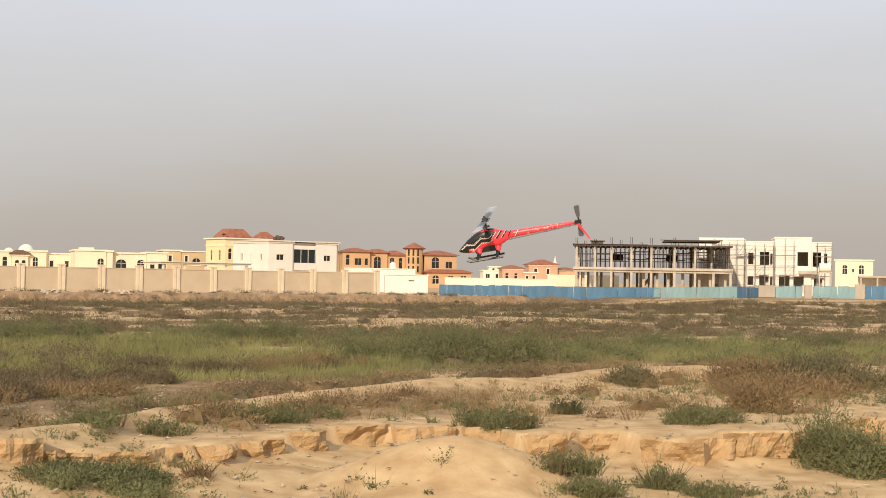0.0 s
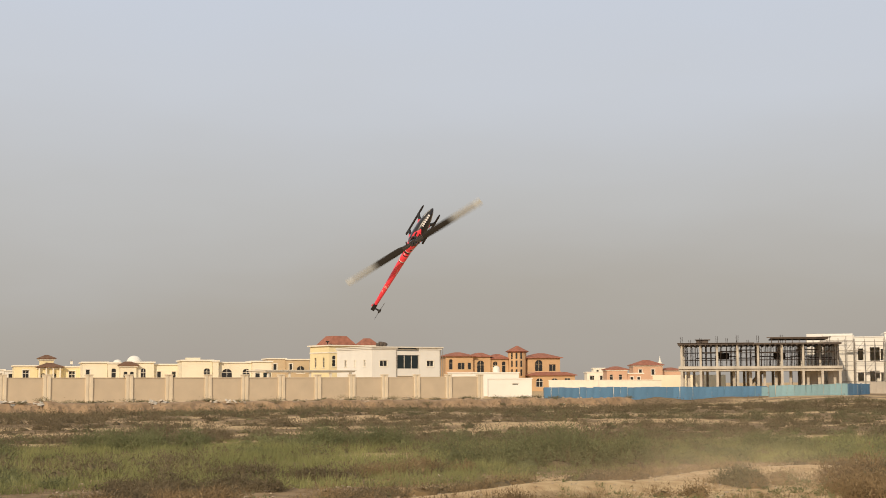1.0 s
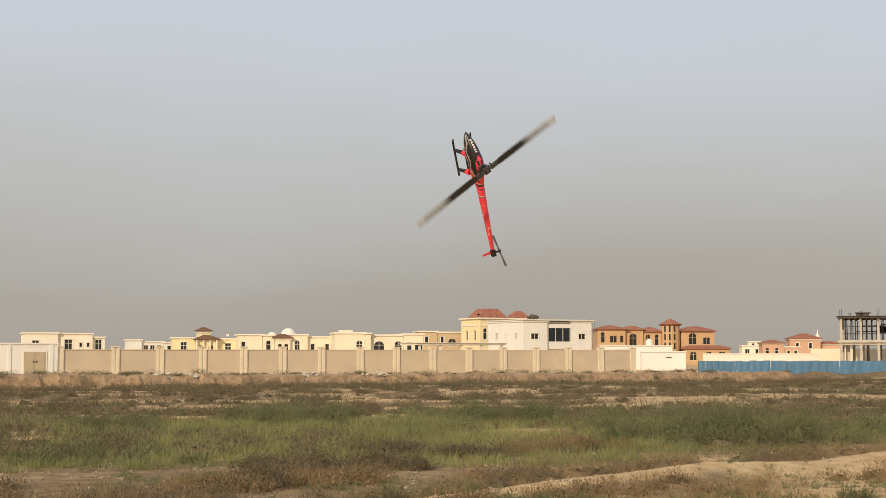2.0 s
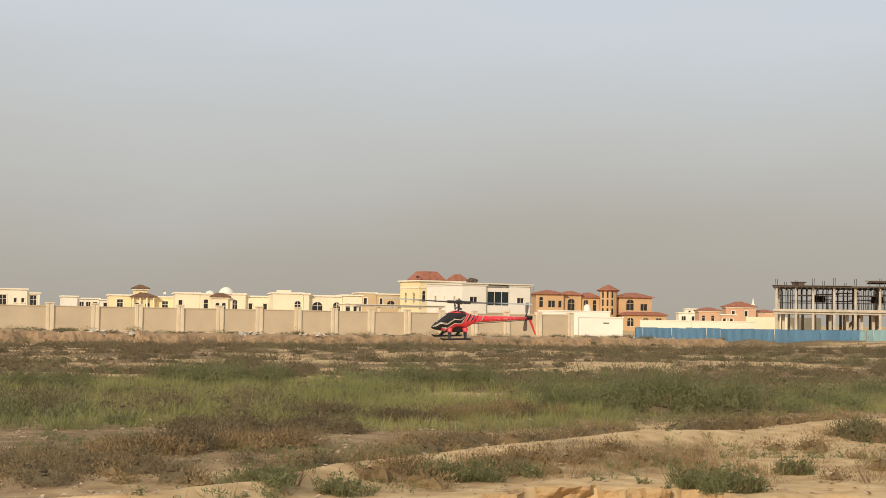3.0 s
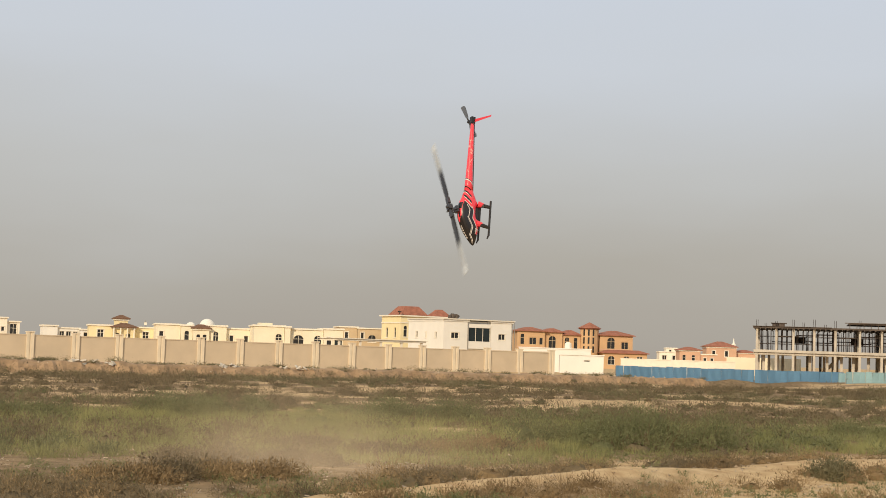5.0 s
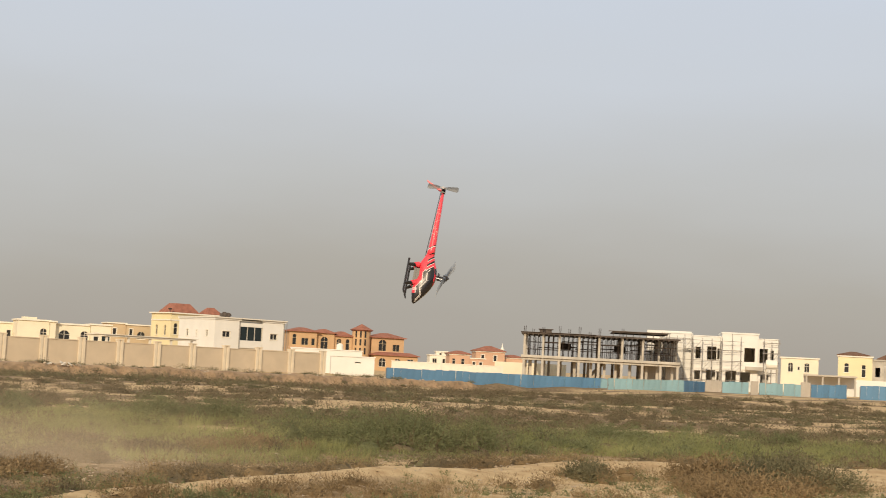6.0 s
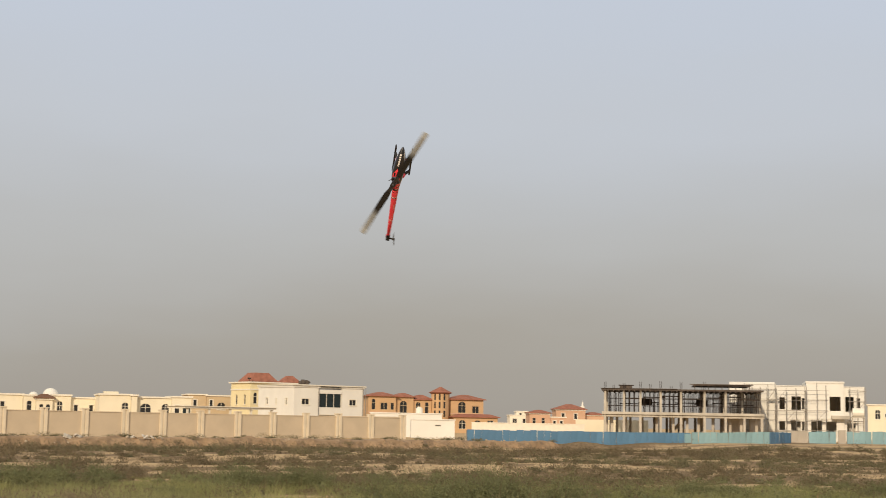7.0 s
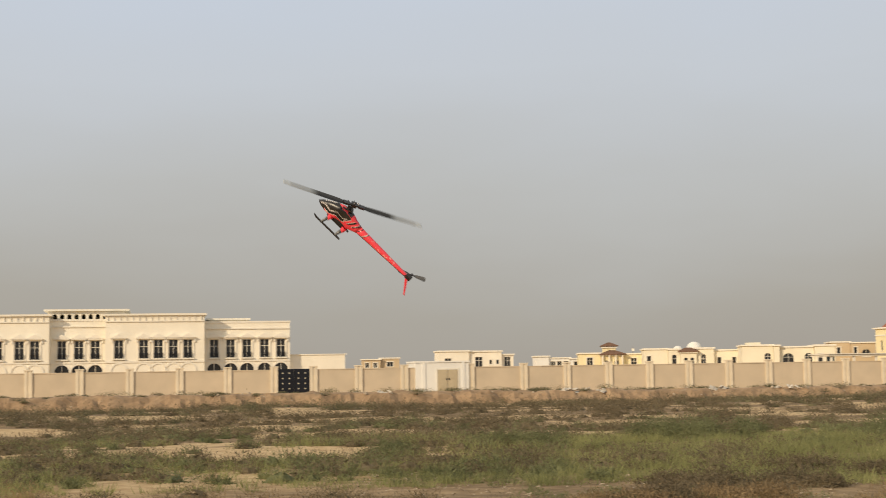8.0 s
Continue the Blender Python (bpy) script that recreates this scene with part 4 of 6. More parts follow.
part("upper_deck", boxes((14.6, -0.7, 8.55, 23.8, 9.0, 8.72), (14.0, -0.9, 8.72, 24.2, -0.6, 8.85)), M_DARKCONC, frame_house, "raised dark timber deck")
for k in range(9):
    bm = bmesh.new()
    add_tube(bm, (14.8 + k * 1.1, -0.5, 7.95), (14.8 + k * 1.1, -0.5, 8.55), 0.06, None, 5)
    part("deck_strut", bm, M_DARKCONC, frame_house)
random.seed(4)
for j in range(5):
    for i in range(31):
        x, y = 0.9 + 0.82 * i + random.uniform(-0.15, 0.15), 0.7 + 2.9 * j
        bm = bmesh.new()
        add_tube(bm, (x, y, 4.17), (x + random.uniform(-0.05, 0.05), y, 7.5), 0.05, 0.04, 5)
        part("prop", bm, M_PROP, frame_house)
for z in (5.2, 6.4):
    for y in (0.75, 6.5):
        bm = bmesh.new()
        add_tube(bm, (0.5, y, z), (FW - 0.4, y, z + 0.05), 0.035, None, 5)
        part("ledger", bm, M_PROP, frame_house)
for x, h in ((0.2, 1.1), (3.3, 0.9), (6.0, 1.2), (7.6, 0.8), (9.3, 1.3), (12.6, 1.2), (16.4, 1.3), (1.6, 0.6), (11.0, 0.5)):
    bm = bmesh.new()
    for a, b in ((-0.12, -0.12), (0.12, -0.12), (0.12, 0.12), (-0.12, 0.12)):
        add_tube(bm, (x + a, 0.3 + b, 7.95), (x + a * 1.3, 0.3 + b, 7.95 + h), 0.035, None, 4)
    part("starter_bars", bm, M_PROP, frame_house)
part("stacked_timber", boxes((2.6, 1.0, 8.02, 4.6, 3.0, 8.5), (2.4, 0.8, 8.5, 4.9, 3.2, 8.62)), M_DARKCONC, frame_house)
bm = bmesh.new()
v = [bm.verts.new(p) for p in ((9.5, 8.0, -0.4), (13.5, 8.0, 3.7), (13.5, 9.4, 3.7), (9.5, 9.4, -0.4), (10.2, 8.0, -0.4), (14.0, 8.0, 3.4), (14.0, 9.4, 3.4), (10.2, 9.4, -0.4))]
for q in ((0, 1, 2, 3), (7, 6, 5, 4), (0, 4, 5, 1), (3, 2, 6, 7)):
    bm.faces.new([v[i] for i in q])
part("stair_flight", bm, M_CONC, frame_house)
for j, y in enumerate((2.6, 7.4, 12.4)):
    for i in range(11):
        x = 1.5 + 2.35 * i + random.uniform(-0.5, 0.5)
        part("column", boxes((x - 0.22, y - 0.16, -0.5, x + 0.22, y + 0.16, 3.75)), M_CONC, frame_house)
for y in (0.2, 5.0, 10.0):
    part("beam", boxes((-0.3, y - 0.14, 3.35, FW + 0.2, y + 0.14, 3.747)), M_CONC, frame_house)
for i in range(7):
    x = 4.5 + 3.1 * i
    part("shutter_ledger", boxes((x - 1.2, 2.2, 6.35 + 0.2 * (i % 3), x + 2.4, 2.3, 6.53 + 0.2 * (i % 3))), M_DARKCONC, frame_house)
    part("shutter_ledger", boxes((x - 2.0, 6.2, 5.5 + 0.25 * (i % 2), x + 1.6, 6.3, 5.66 + 0.25 * (i % 2))), M_PROP, frame_house)
    if i % 3 == 1:
        part("hanging_shutter", boxes((x - 1.6, 8.2, 5.4, x + 0.4, 8.3, 6.5)), M_PROP, frame_house)
for x0, x1 in ((20.4, 22.4), (24.0, 26.0)):
    part("infill", boxes((x0, 4.9, -0.4, x1, 5.1, 3.7)), M_CONC, frame_house)

# ================= white building with scaffold =================
site = root("unfinished_villa", at(-10.1, 264, -10), "white plastered unfinished villa with openings and scaffold", "building site")
dark = dict(glass=M_VOID, frame_mat=M_CONC)
volume(site, -1.6, 5.0, 7.8, 10, -0.5, 9.9, M_WHITE, parapet=0.4, **dark)
volume(site, 1.2, 2.0, 5.2, 12, -0.5, 9.4, M_WHITE, **dark)
volume(site, 6.42, 1.2, 4.9, 12, -0.5, 9.1, M_WHITE, front=[(0.93, 5.2, 0.9, 2.0), (3.28, 5.1, 1.6, 2.3), (4.5, 5.2, 0.55, 1.9), (0.9, 1.6, 1.0, 1.5), (3.2, 0.6, 1.6, 2.7), (4.48, 1.6, 0.55, 1.5)], **dark)
volume(site, 11.34, 0.0, 6.2, 13, -0.5, 9.7, M_WHITE, front=[(4.76, 5.0, 1.8, 2.4), (1.66, 0.3, 1.8, 3.1), (4.1, 0.3, 1.7, 2.9)], cornice=0.12, trim=M_WHITE, **dark)
volume(site, 17.56, 0.6, 3.4, 12, -0.5, 9.0, M_WHITE, front=[(0.95, 4.9, 1.4, 2.5), (2.4, 5.2, 0.55, 2.0), (1.2, 0.3, 1.4, 2.6)], **dark)
part("balcony", boxes((15.4, -1.4, 3.6, 18.4, -0.003, 4.2)), M_CONC, site)
# two rows of standards with ledgers, stepped with the front of the house
random.seed(21)
SCAFFOLD = ((1.0, 6.2, 1.75, 9.3), (6.5, 11.1, 0.95, 8.9), (11.4, 14.6, -0.25, 9.5), (18.5, 21.0, 0.35, 8.8))
for x0, x1, yf, top in SCAFFOLD:
    bays = max(2, round((x1 - x0) / 1.35))
    for row_y in (yf - 0.25, yf - 1.15):
        for k in range(bays + 1):
            x = x0 + (x1 - x0) * k / bays + random.uniform(-0.12, 0.12)
            bm = bmesh.new()
            add_tube(bm, (x, row_y, -0.4), (x + random.uniform(-0.05, 0.05), row_y, top + random.uniform(-0.9, 0.3)), 0.042, None, 5)
            part("scaffold_pole", bm, M_SCAF, site)
        for k in range(5):
            z = 1.5 + 1.75 * k + random.uniform(-0.15, 0.15)
            if z > top - 0.3 or random.random() < 0.15:
                continue
            bm = bmesh.new()
            add_tube(bm, (x0 - 0.3, row_y - 0.05, z), (x1 + 0.3, row_y - 0.05, z + random.uniform(-0.08, 0.08)), 0.040, None, 5)
            part("scaffold_rail", bm, M_SCAF, site)
    for k in range(bays):
        if random.random() < 0.5:
            xa, xb = x0 + (x1 - x0) * k / bays, x0 + (x1 - x0) * (k + 1) / bays
            z = 1.5 + 1.75 * random.randrange(4)
            part("scaffold_board", boxes((xa, yf - 1.1, z + 0.06, xb, yf - 0.35, z + 0.11)), M_DARKCONC, site)
            bm = bmesh.new()
            add_tube(bm, (xa, yf - 1.2, z), (xb, yf - 1.2, z + 1.75), 0.035, None, 5)
            part("scaffold_brace", bm, M_SCAF, site)
part("string_course", boxes((11.3, -0.08, 3.55, 15.3, -0.003, 3.85), (6.4, 1.12, 3.5, 11.3, 1.197, 3.8)), M_WHITE, site)
for x0, x1, yf, zt in ((1.15, 6.4, 1.9, 9.4), (6.4, 11.3, 1.1, 9.1), (17.6, 21.0, 0.5, 9.0)):
    part("coping", boxes((x0, yf, zt, x1, yf + 0.5, zt + 0.16)), M_WHITE, site)
cabin = root("water_tank", at(-14.4, 252, -10), "large pale water tank on a site stand", "water tank")
bm = bmesh.new()
add_tube(bm, (-0.9, 0, 4.6), (0.9, 0, 4.6), 0.75, None, 14)
part("shell", bm, M_TANK, cabin)
part("stand", boxes((-1.0, -0.6, -0.6, -0.8, 0.6, 3.9), (0.8, -0.6, -0.6, 1.0, 0.6, 3.9), (-1.1, -0.7, 3.75, 1.1, 0.7, 3.9)), M_CONC, cabin)

# ================= houses further along =================
v = simple_villa("pale two-storey house with arched windows", -14.75, 330, -14, [(0, 0, 7.8, 9, 7.1, [(2.0, 4.2, 1.1, 2.0, "a"), (5.4, 4.2, 1.1, 2.0, "a"), (3.7, 4.6, 0.5, 0.8)], [])], M_PALE)
v = root("villa", at(-16.8, 300, -17), "pale yellow villa with brown hipped roofs, partly unfinished grey", "house", "villas beyond the wall")
volume(v, 0, 0, 6.4, 9, -0.5, 7.4, M_YELLOW, front=[(1.6, 4.4, 0.9, 1.8, "a"), (4.8, 3.6, 0.8, 2.4, "a")], surround=0.12, cornice=0.2)
roof(v, 0, 0, 5.6, 9, 7.7, 8.5, M_BROWNROOF, 0.3)
volume(v, 6.42, 1.0, 6.2, 9, -0.5, 6.9, M_CONC, front=[(1.0, 3.8, 0.9, 1.8), (3.8, 3.9, 1.0, 1.7)], glass=M_VOID, cornice=0.2, trim=M_CONC)
part("porch_column", boxes((8.6, -0.6, -0.5, 8.9, -0.3, 6.0), (10.6, -0.6, -0.5, 10.9, -0.3, 6.0)), M_CONC, v)
volume(v, 12.64, 0.4, 9.5, 9, -0.5, 7.0, M_CONC, front=[(1.2, 3.8, 1.0, 1.6), (6.8, 4.0, 0.9, 1.4)], glass=M_VOID)
roof(v, 7.6, 1.2, 13.6, 9, 7.2, 8.7, M_BROWNROOF, 0.4)
part("garden_wall", boxes((-0.5, -6, -0.5, 14.2, -5.7, 3.0)), M_WHITE, v)
part("tower_stub", boxes((9.9, 5.0, 8.4, 10.2, 5.3, 9.8)), M_WHITE, v)
o = root("shed", at(-15.6, 285, -14), "open concrete shed with dark roof slab", "shed")
part("roof", boxes((0, 0, 3.3, 9.5, 5, 3.6)), M_CONC, o)
for k in range(4):
    part("column", boxes((0.3 + 2.9 * k, 0.2, -0.5, 0.6 + 2.9 * k, 0.5, 3.3)), M_CONC, o)
part("back_wall", boxes((0, 4.6, -0.5, 9.5, 4.9, 3.3)), M_WHITE, o)
o = root("outbuilding", at(-21.2, 260, -20), "plain white outbuilding with flat roof", "outbuilding")
volume(o, 0, 0, 12, 8, -0.5, 4.6, M_WHITE, front=[(3, 1.8, 1.0, 1.2)], cornice=0.15, trim=M_WHITE)

# ================= sheet fences =================


def sheet_fence(az0, d0, az1, d1, z_low, z0, z1, material, label, step=1.05, lean=0.02):
    """A hoarding of corrugated sheets on posts, each sheet a little out of line."""
    a, b = polar(az0, d0), polar(az1, d1)
    run = b - a
    turn = math.degrees(math.atan2(run.y, run.x))
    f = root("sheet_fence", pose(a.x, a.y, 0, 0, 0, turn), label, "fence", "site hoardings")
    n = max(1, round(run.length / step))
    wv = run.length / n
    shapes = []
    for k in range(3):
        bm = bmesh.new()
        segs = 6
        top = [0.0, 0.012, -0.015][k]
        row_f, row_b = [], []
        for s in range(segs * 2 + 1):
            x, y = wv * 0.985 * s / (segs * 2), 0.03 * (s % 2)
            row_f.append([bm.verts.new((x, y, z)) for z in (0, 1 + top)])
            row_b.append([bm.verts.new((x, y + 0.012, z)) for z in (0, 1 + top)])
        for s in range(segs * 2):
            bm.faces.new((row_f[s][0], row_f[s + 1][0], row_f[s + 1][1], row_f[s][1]))
            bm.faces.new((row_b[s][1], row_b[s + 1][1], row_b[s + 1][0], row_b[s][0]))
            bm.faces.new((row_f[s][1], row_f[s + 1][1], row_b[s + 1][1], row_b[s][1]))
        me = bpy.data.meshes.new("sheet")
        bm.to_mesh(me)
        bm.free()
        me.materials.append(material)
        shapes.append(me)
    for k in range(n):
        t = (k + 0.5) / n
        top = z0 + (z1 - z0) * t
        ob = new("sheet", shapes[random.randrange(3)])
        ob.parent = f
        ob.matrix_basis = Matrix.Translation((k * wv, random.uniform(-0.04, 0.04), z_low)) @ Matrix.Rotation(random.uniform(-lean, lean), 4, "Y") @ Matrix.Diagonal((1, 1, top - z_low + random.uniform(-0.03, 0.03), 1))
    for k in range(0, n + 1, 3):
        bm = bmesh.new()
        add_tube(bm, (k * wv, 0.12, z_low), (k * wv, 0.12, z0 + (z1 - z0) * k / n - 0.08), 0.05, None, 5)
        part("post", bm, M_SCAF, f)
    return f


random.seed(9)
sheet_fence(0.07, 176, -8.3, 196, -0.8, 1.04, 1.02, M_BLUE, "weathered blue sheet metal hoarding", 1.0, 0.015)
sheet_fence(-6.6, 192, -8.36, 196, -0.8, 0.98, 1.0, M_AQUA, "patched aqua sheet metal hoarding", 1.0, 0.02)
sheet_fence(-8.38, 190, -11.2, 198, -0.8, 1.10, 1.36, M_AQUA, "aqua sheet metal hoarding with slipped sheets", 0.95, 0.05)
sheet_fence(-11.2, 198, -12.0, 214, -0.8, 1.36, 1.25, M_BLUE, "blue sheet metal hoarding turning back", 1.0, 0.03)
sheet_fence(-12.0, 226, -12.6, 226, -0.8, 1.5, 1.5, M_GREYSHEET, "bare concrete block site wall", 2.4, 0.0)
sheet_fence(-12.63, 216, -13.6, 218, -0.8, 1.42, 1.5, M_AQUA, "aqua sheet metal hoarding by the site gate", 0.95, 0.05)
sheet_fence(-13.68, 214, -13.95, 214, -0.8, 1.75, 1.75, M_GREYSHEET, "pale sheet metal site gate", 1.0, 0.0)
sheet_fence(-14.0, 218, -15.5, 222, -0.8, 1.5, 1.65, M_AQUA, "aqua and blue sheet metal hoarding", 0.95, 0.05)
sheet_fence(-15.5, 222, -15.85, 222, -0.8, 1.95, 1.95, M_GREYSHEET, "pale sheet metal gate leaf", 1.3, 0.0)
sheet_fence(-15.87, 224, -17.15, 228, -0.8, 1.66, 1.82, M_BLUE, "deep blue sheet metal hoarding", 1.0, 0.03)
sheet_fence(-17.62, 230, -19.8, 234, -0.8, 1.85, 2.2, M_BLUE, "deep blue sheet metal hoarding with pale posts", 1.0, 0.03)
sheet_fence(-19.85, 236, -24.0, 240, -0.8, 2.1, 2.4, M_GREYSHEET, "tan sheet metal hoarding", 1.2, 0.01)
pole = root("street_lamp", at(-2.0, 200, 0), "thin pale pole beside the blue hoarding", "pole")
bm = bmesh.new()
add_tube(bm, (0, 0, -0.5), (0, 0, 2.4), 0.07, 0.05, 8)
part("pole", bm, M_TANK, pole)
pole = root("street_lamp", at(3.95, 300, 36), "tall street lamp behind the white villa", "street lamp")
bm = bmesh.new()
add_tube(bm, (0, 0, -0.5), (0, 0, 8.6), 0.09, 0.05, 8)
add_tube(bm, (0, 0, 8.6), (-0.9, 0, 8.9), 0.05, 0.04, 6)
part("pole", bm, M_SCAF, pole)

# ================= plants =================


def tri_mesh(name, tris, material):
    """A mesh of loose triangles from an array n x 3 x 3."""
    n = len(tris)
    me = bpy.data.meshes.new(name)
    me.vertices.add(n * 3)
    me.vertices.foreach_set("co", np.ascontiguousarray(tris, np.float32).ravel())
    me.loops.add(n * 3)
    me.loops.foreach_set("vertex_index", np.arange(n * 3, dtype=np.int32))
    me.polygons.add(n)
    me.polygons.foreach_set("loop_start", np.arange(0, n * 3, 3, dtype=np.int32))
    me.update(calc_edges=True)
    me.materials.append(material)
    return me


def blades(rng, base, height, spread, per, width, droop=0.35):
    """Tapering grass blades, per to a tuft, leaning out of each base point."""
    n = len(base) * per
    b = np.repeat(base, per, 0)
    h = np.repeat(height, per) * rng.uniform(0.45, 1.1, n)
    r = np.repeat(spread, per)
    a = rng.uniform(0, 6.283, n)
    q = np.sqrt(rng.uniform(0, 1, n)) * r
    foot = b + np.stack([np.cos(a) * q, np.sin(a) * q, np.zeros(n)], 1)
    lean = rng.uniform(0.05, droop * 2, n) * h
    tip = foot + np.stack([np.cos(a) * lean + rng.normal(0, 0.1, n) * h, np.sin(a) * lean + rng.normal(0, 0.1, n) * h, h], 1)
    t = rng.uniform(0, 6.283, n)
    side = np.stack([np.cos(t), np.sin(t), np.zeros(n)], 1) * (np.repeat(width, per) if np.ndim(width) else width) * rng.uniform(0.6, 1.3, n)[:, None]
    return np.stack([foot - side, foot + side, tip], 1)


def leaves(rng, base, height, radius, per, size, each=9):
    """Bushes built of twigs that spread from each base point, with small leaves along every twig."""
    tw = max(2, per // each)
    m = len(base) * tw
    h, r = np.repeat(height, tw), np.repeat(radius, tw)
    a = rng.uniform(0, 6.283, m)
    e = rng.uniform(0.0, 1.0, m) ** 0.8
    reach = rng.uniform(0.55, 1.1, m)
    tip = np.stack([np.cos(a) * r * (1.05 - 0.75 * e) * reach, np.sin(a) * r * (1.05 - 0.75 * e) * reach, h * (0.25 + 0.8 * e) * reach], 1)
    foot = np.repeat(base, tw, 0) + np.stack([np.cos(a) * r * 0.18, np.sin(a) * r * 0.18, np.zeros(m)], 1)
    n = m * each
    t = rng.uniform(0.15, 1.0, n)
    tp = np.repeat(tip, each, 0)
    sag = np.stack([np.zeros(n), np.zeros(n), np.repeat(h, each) * 0.35 * t * (1 - t)], 1)
    c = np.repeat(foot, each, 0) + tp * t[:, None] + sag + rng.normal(0, 0.09, (n, 3)) * np.repeat(r, each)[:, None] * (1, 1, 0.6)
    s = np.repeat(np.repeat(np.broadcast_to(size, (len(base),)), tw), each) * rng.uniform(0.5, 1.4, n)
    along = tp / np.linalg.norm(tp, axis=1, keepdims=True)
    d1 = along * 0.6 + rng.normal(0, 0.6, (n, 3))
    d1 /= np.linalg.norm(d1, axis=1, keepdims=True)
    d2 = rng.normal(0, 1, (n, 3))
    d2 /= np.linalg.norm(d2, axis=1, keepdims=True)
    c[:, 2] = np.maximum(c[:, 2], np.repeat(base[:, 2], tw * each) + 0.01)
    s = s[:, None]
    return np.stack([c - d2 * s * 0.30, c + d2 * s * 0.30, c + d1 * s], 1)


def domes(rng, base, height, radius, per, size):
    """Rounded bushes: lobed mounds of small leaves that follow the outline."""
    nb = len(base)
    ph = rng.uniform(0, 6.283, (nb, 3))
    wide = np.stack([radius, radius, height], 1)

    def outline(i, a, s):
        return 1 + 0.17 * np.sin(3 * a + ph[i, 0]) + 0.11 * np.sin(5 * a + 3 * s + ph[i, 1]) + 0.10 * np.sin(9 * a - 5 * s + ph[i, 2])

    def spot(i, a, s, k):
        q = np.sqrt(np.maximum(0, 1 - s * s))
        d = np.stack([np.cos(a) * q, np.sin(a) * q, s], -1)
        return base[i] + d * wide[i] * (outline(i, a, s) * k)[..., None], d

    i = np.repeat(np.arange(nb), per)
    n = nb * per
    a, s = rng.uniform(0, 6.283, n), rng.uniform(0.0, 1.0, n)
    c, d = spot(i, a, s, rng.uniform(0.50, 1.05, n) + 0.20 * rng.uniform(0, 1, n) ** 3)
    nrm = d / wide[i] * radius[i][:, None] + rng.normal(0, 0.45, (n, 3))
    nrm /= np.linalg.norm(nrm, axis=1, keepdims=True)
    t1 = np.cross(nrm, rng.normal(0, 1, (n, 3)))
    t1 /= np.linalg.norm(t1, axis=1, keepdims=True) + 1e-6
    t2 = np.cross(nrm, t1) + 0.6 * d + (0, 0, 0.35)
    z = (np.broadcast_to(size, (nb,))[i] * rng.uniform(0.5, 1.5, n))[:, None]
    shoots = np.stack([c - t1 * z * 0.19, c + t1 * z * 0.19, c + t2 * z * 0.9], 1)
    # the close-grown inside of each bush
    core, m = [], 7
    j = np.arange(nb)
    for lo, hi in ((0.0, 0.45), (0.45, 0.8), (0.8, 1.0)):
        for q in range(m):
            corner = [spot(j, np.full(nb, 6.2832 * u / m), np.full(nb, v), 0.48 * np.minimum(1, 0.45 / radius))[0] for u, v in ((q, lo), (q + 1, lo), (q + 1, hi), (q, hi))]
            core.append(np.stack(corner[:3], 1))
            if hi < 1.0:
                core.append(np.stack([corner[0], corner[2], corner[3]], 1))
    return np.concatenate([shoots, *core])


def scatter(rng, n, d0, d1, az0, az1, power=2.0):
    d = (rng.uniform(d0 ** power, d1 ** power, n)) ** (1 / power)
    a = np.radians(rng.uniform(az0, az1, n))
    return -np.sin(a) * d, np.cos(a) * d


def foliage(name, lo, hi, rough=0.75):
    m = bpy.data.materials.new(name)
    m.use_nodes = True
    n, l = m.node_tree.nodes, m.node_tree.links
    b = n["Principled BSDF"]
    b.inputs["Roughness"].default_value = rough
    b.inputs["Specular IOR Level"].default_value = 0.2
    g, co, t = n.new("ShaderNodeNewGeometry"), n.new("ShaderNodeTexCoord"), n.new("ShaderNodeTexNoise")
    t.inputs["Scale"].default_value, t.inputs["Detail"].default_value = 0.45, 4
    l.new(co.outputs["Object"], t.inputs["Vector"])
    k = n.new("ShaderNodeMath")
    k.operation = "MULTIPLY_ADD"
    k.inputs[1].default_value = 0.20
    l.new(g.outputs["Random Per Island"], k.inputs[0])
    l.new(t.outputs["Fac"], k.inputs[2])
    r = n.new("ShaderNodeValToRGB")
    r.color_ramp.elements[0].position, r.color_ramp.elements[0].color = 0.40, (*lo, 1)
    r.color_ramp.elements[1].position, r.color_ramp.elements[1].color = 0.95, (*hi, 1)
    l.new(k.outputs[0], r.inputs["Fac"])
    l.new(r.outputs[0], b.inputs["Base Color"])
    thin, both = n.new("ShaderNodeBsdfTranslucent"), n.new("ShaderNodeMixShader")
    both.inputs[0].default_value = 0.34
    l.new(r.outputs[0], thin.inputs["Color"])
    l.new(b.outputs[0], both.inputs[1])
    l.new(thin.outputs[0], both.inputs[2])
    l.new(both.outputs[0], n["Material Output"].inputs["Surface"])
    return m


F_SCRUB = foliage("grey_brown_scrub", (0.118, 0.095, 0.060), (0.288, 0.230, 0.142))
F_OLIVE = foliage("olive_scrub", (0.120, 0.112, 0.066), (0.275, 0.248, 0.142))
F_GREEN = foliage("fresh_grass", (0.205, 0.214, 0.090), (0.405, 0.402, 0.176))
F_BUSH = foliage("green_saltbush", (0.130, 0.143, 0.070), (0.295, 0.300, 0.150))
F_DRY = foliage("dry_reddish_weeds", (0.212, 0.150, 0.082), (0.425, 0.312, 0.172))
F_STEM = foliage("dry_stems", (0.13, 0.085, 0.05), (0.25, 0.18, 0.105))

rng = np.random.RandomState(11)


def stuff(name, tris, material, label, category):
    tagged(new(name, tri_mesh(name, tris, material)), label, category, kind="stuff")


def placed(x, y, lift=0.0):
    return np.stack([x, y, ground_height(x, y) - 0.02 + lift], 1)


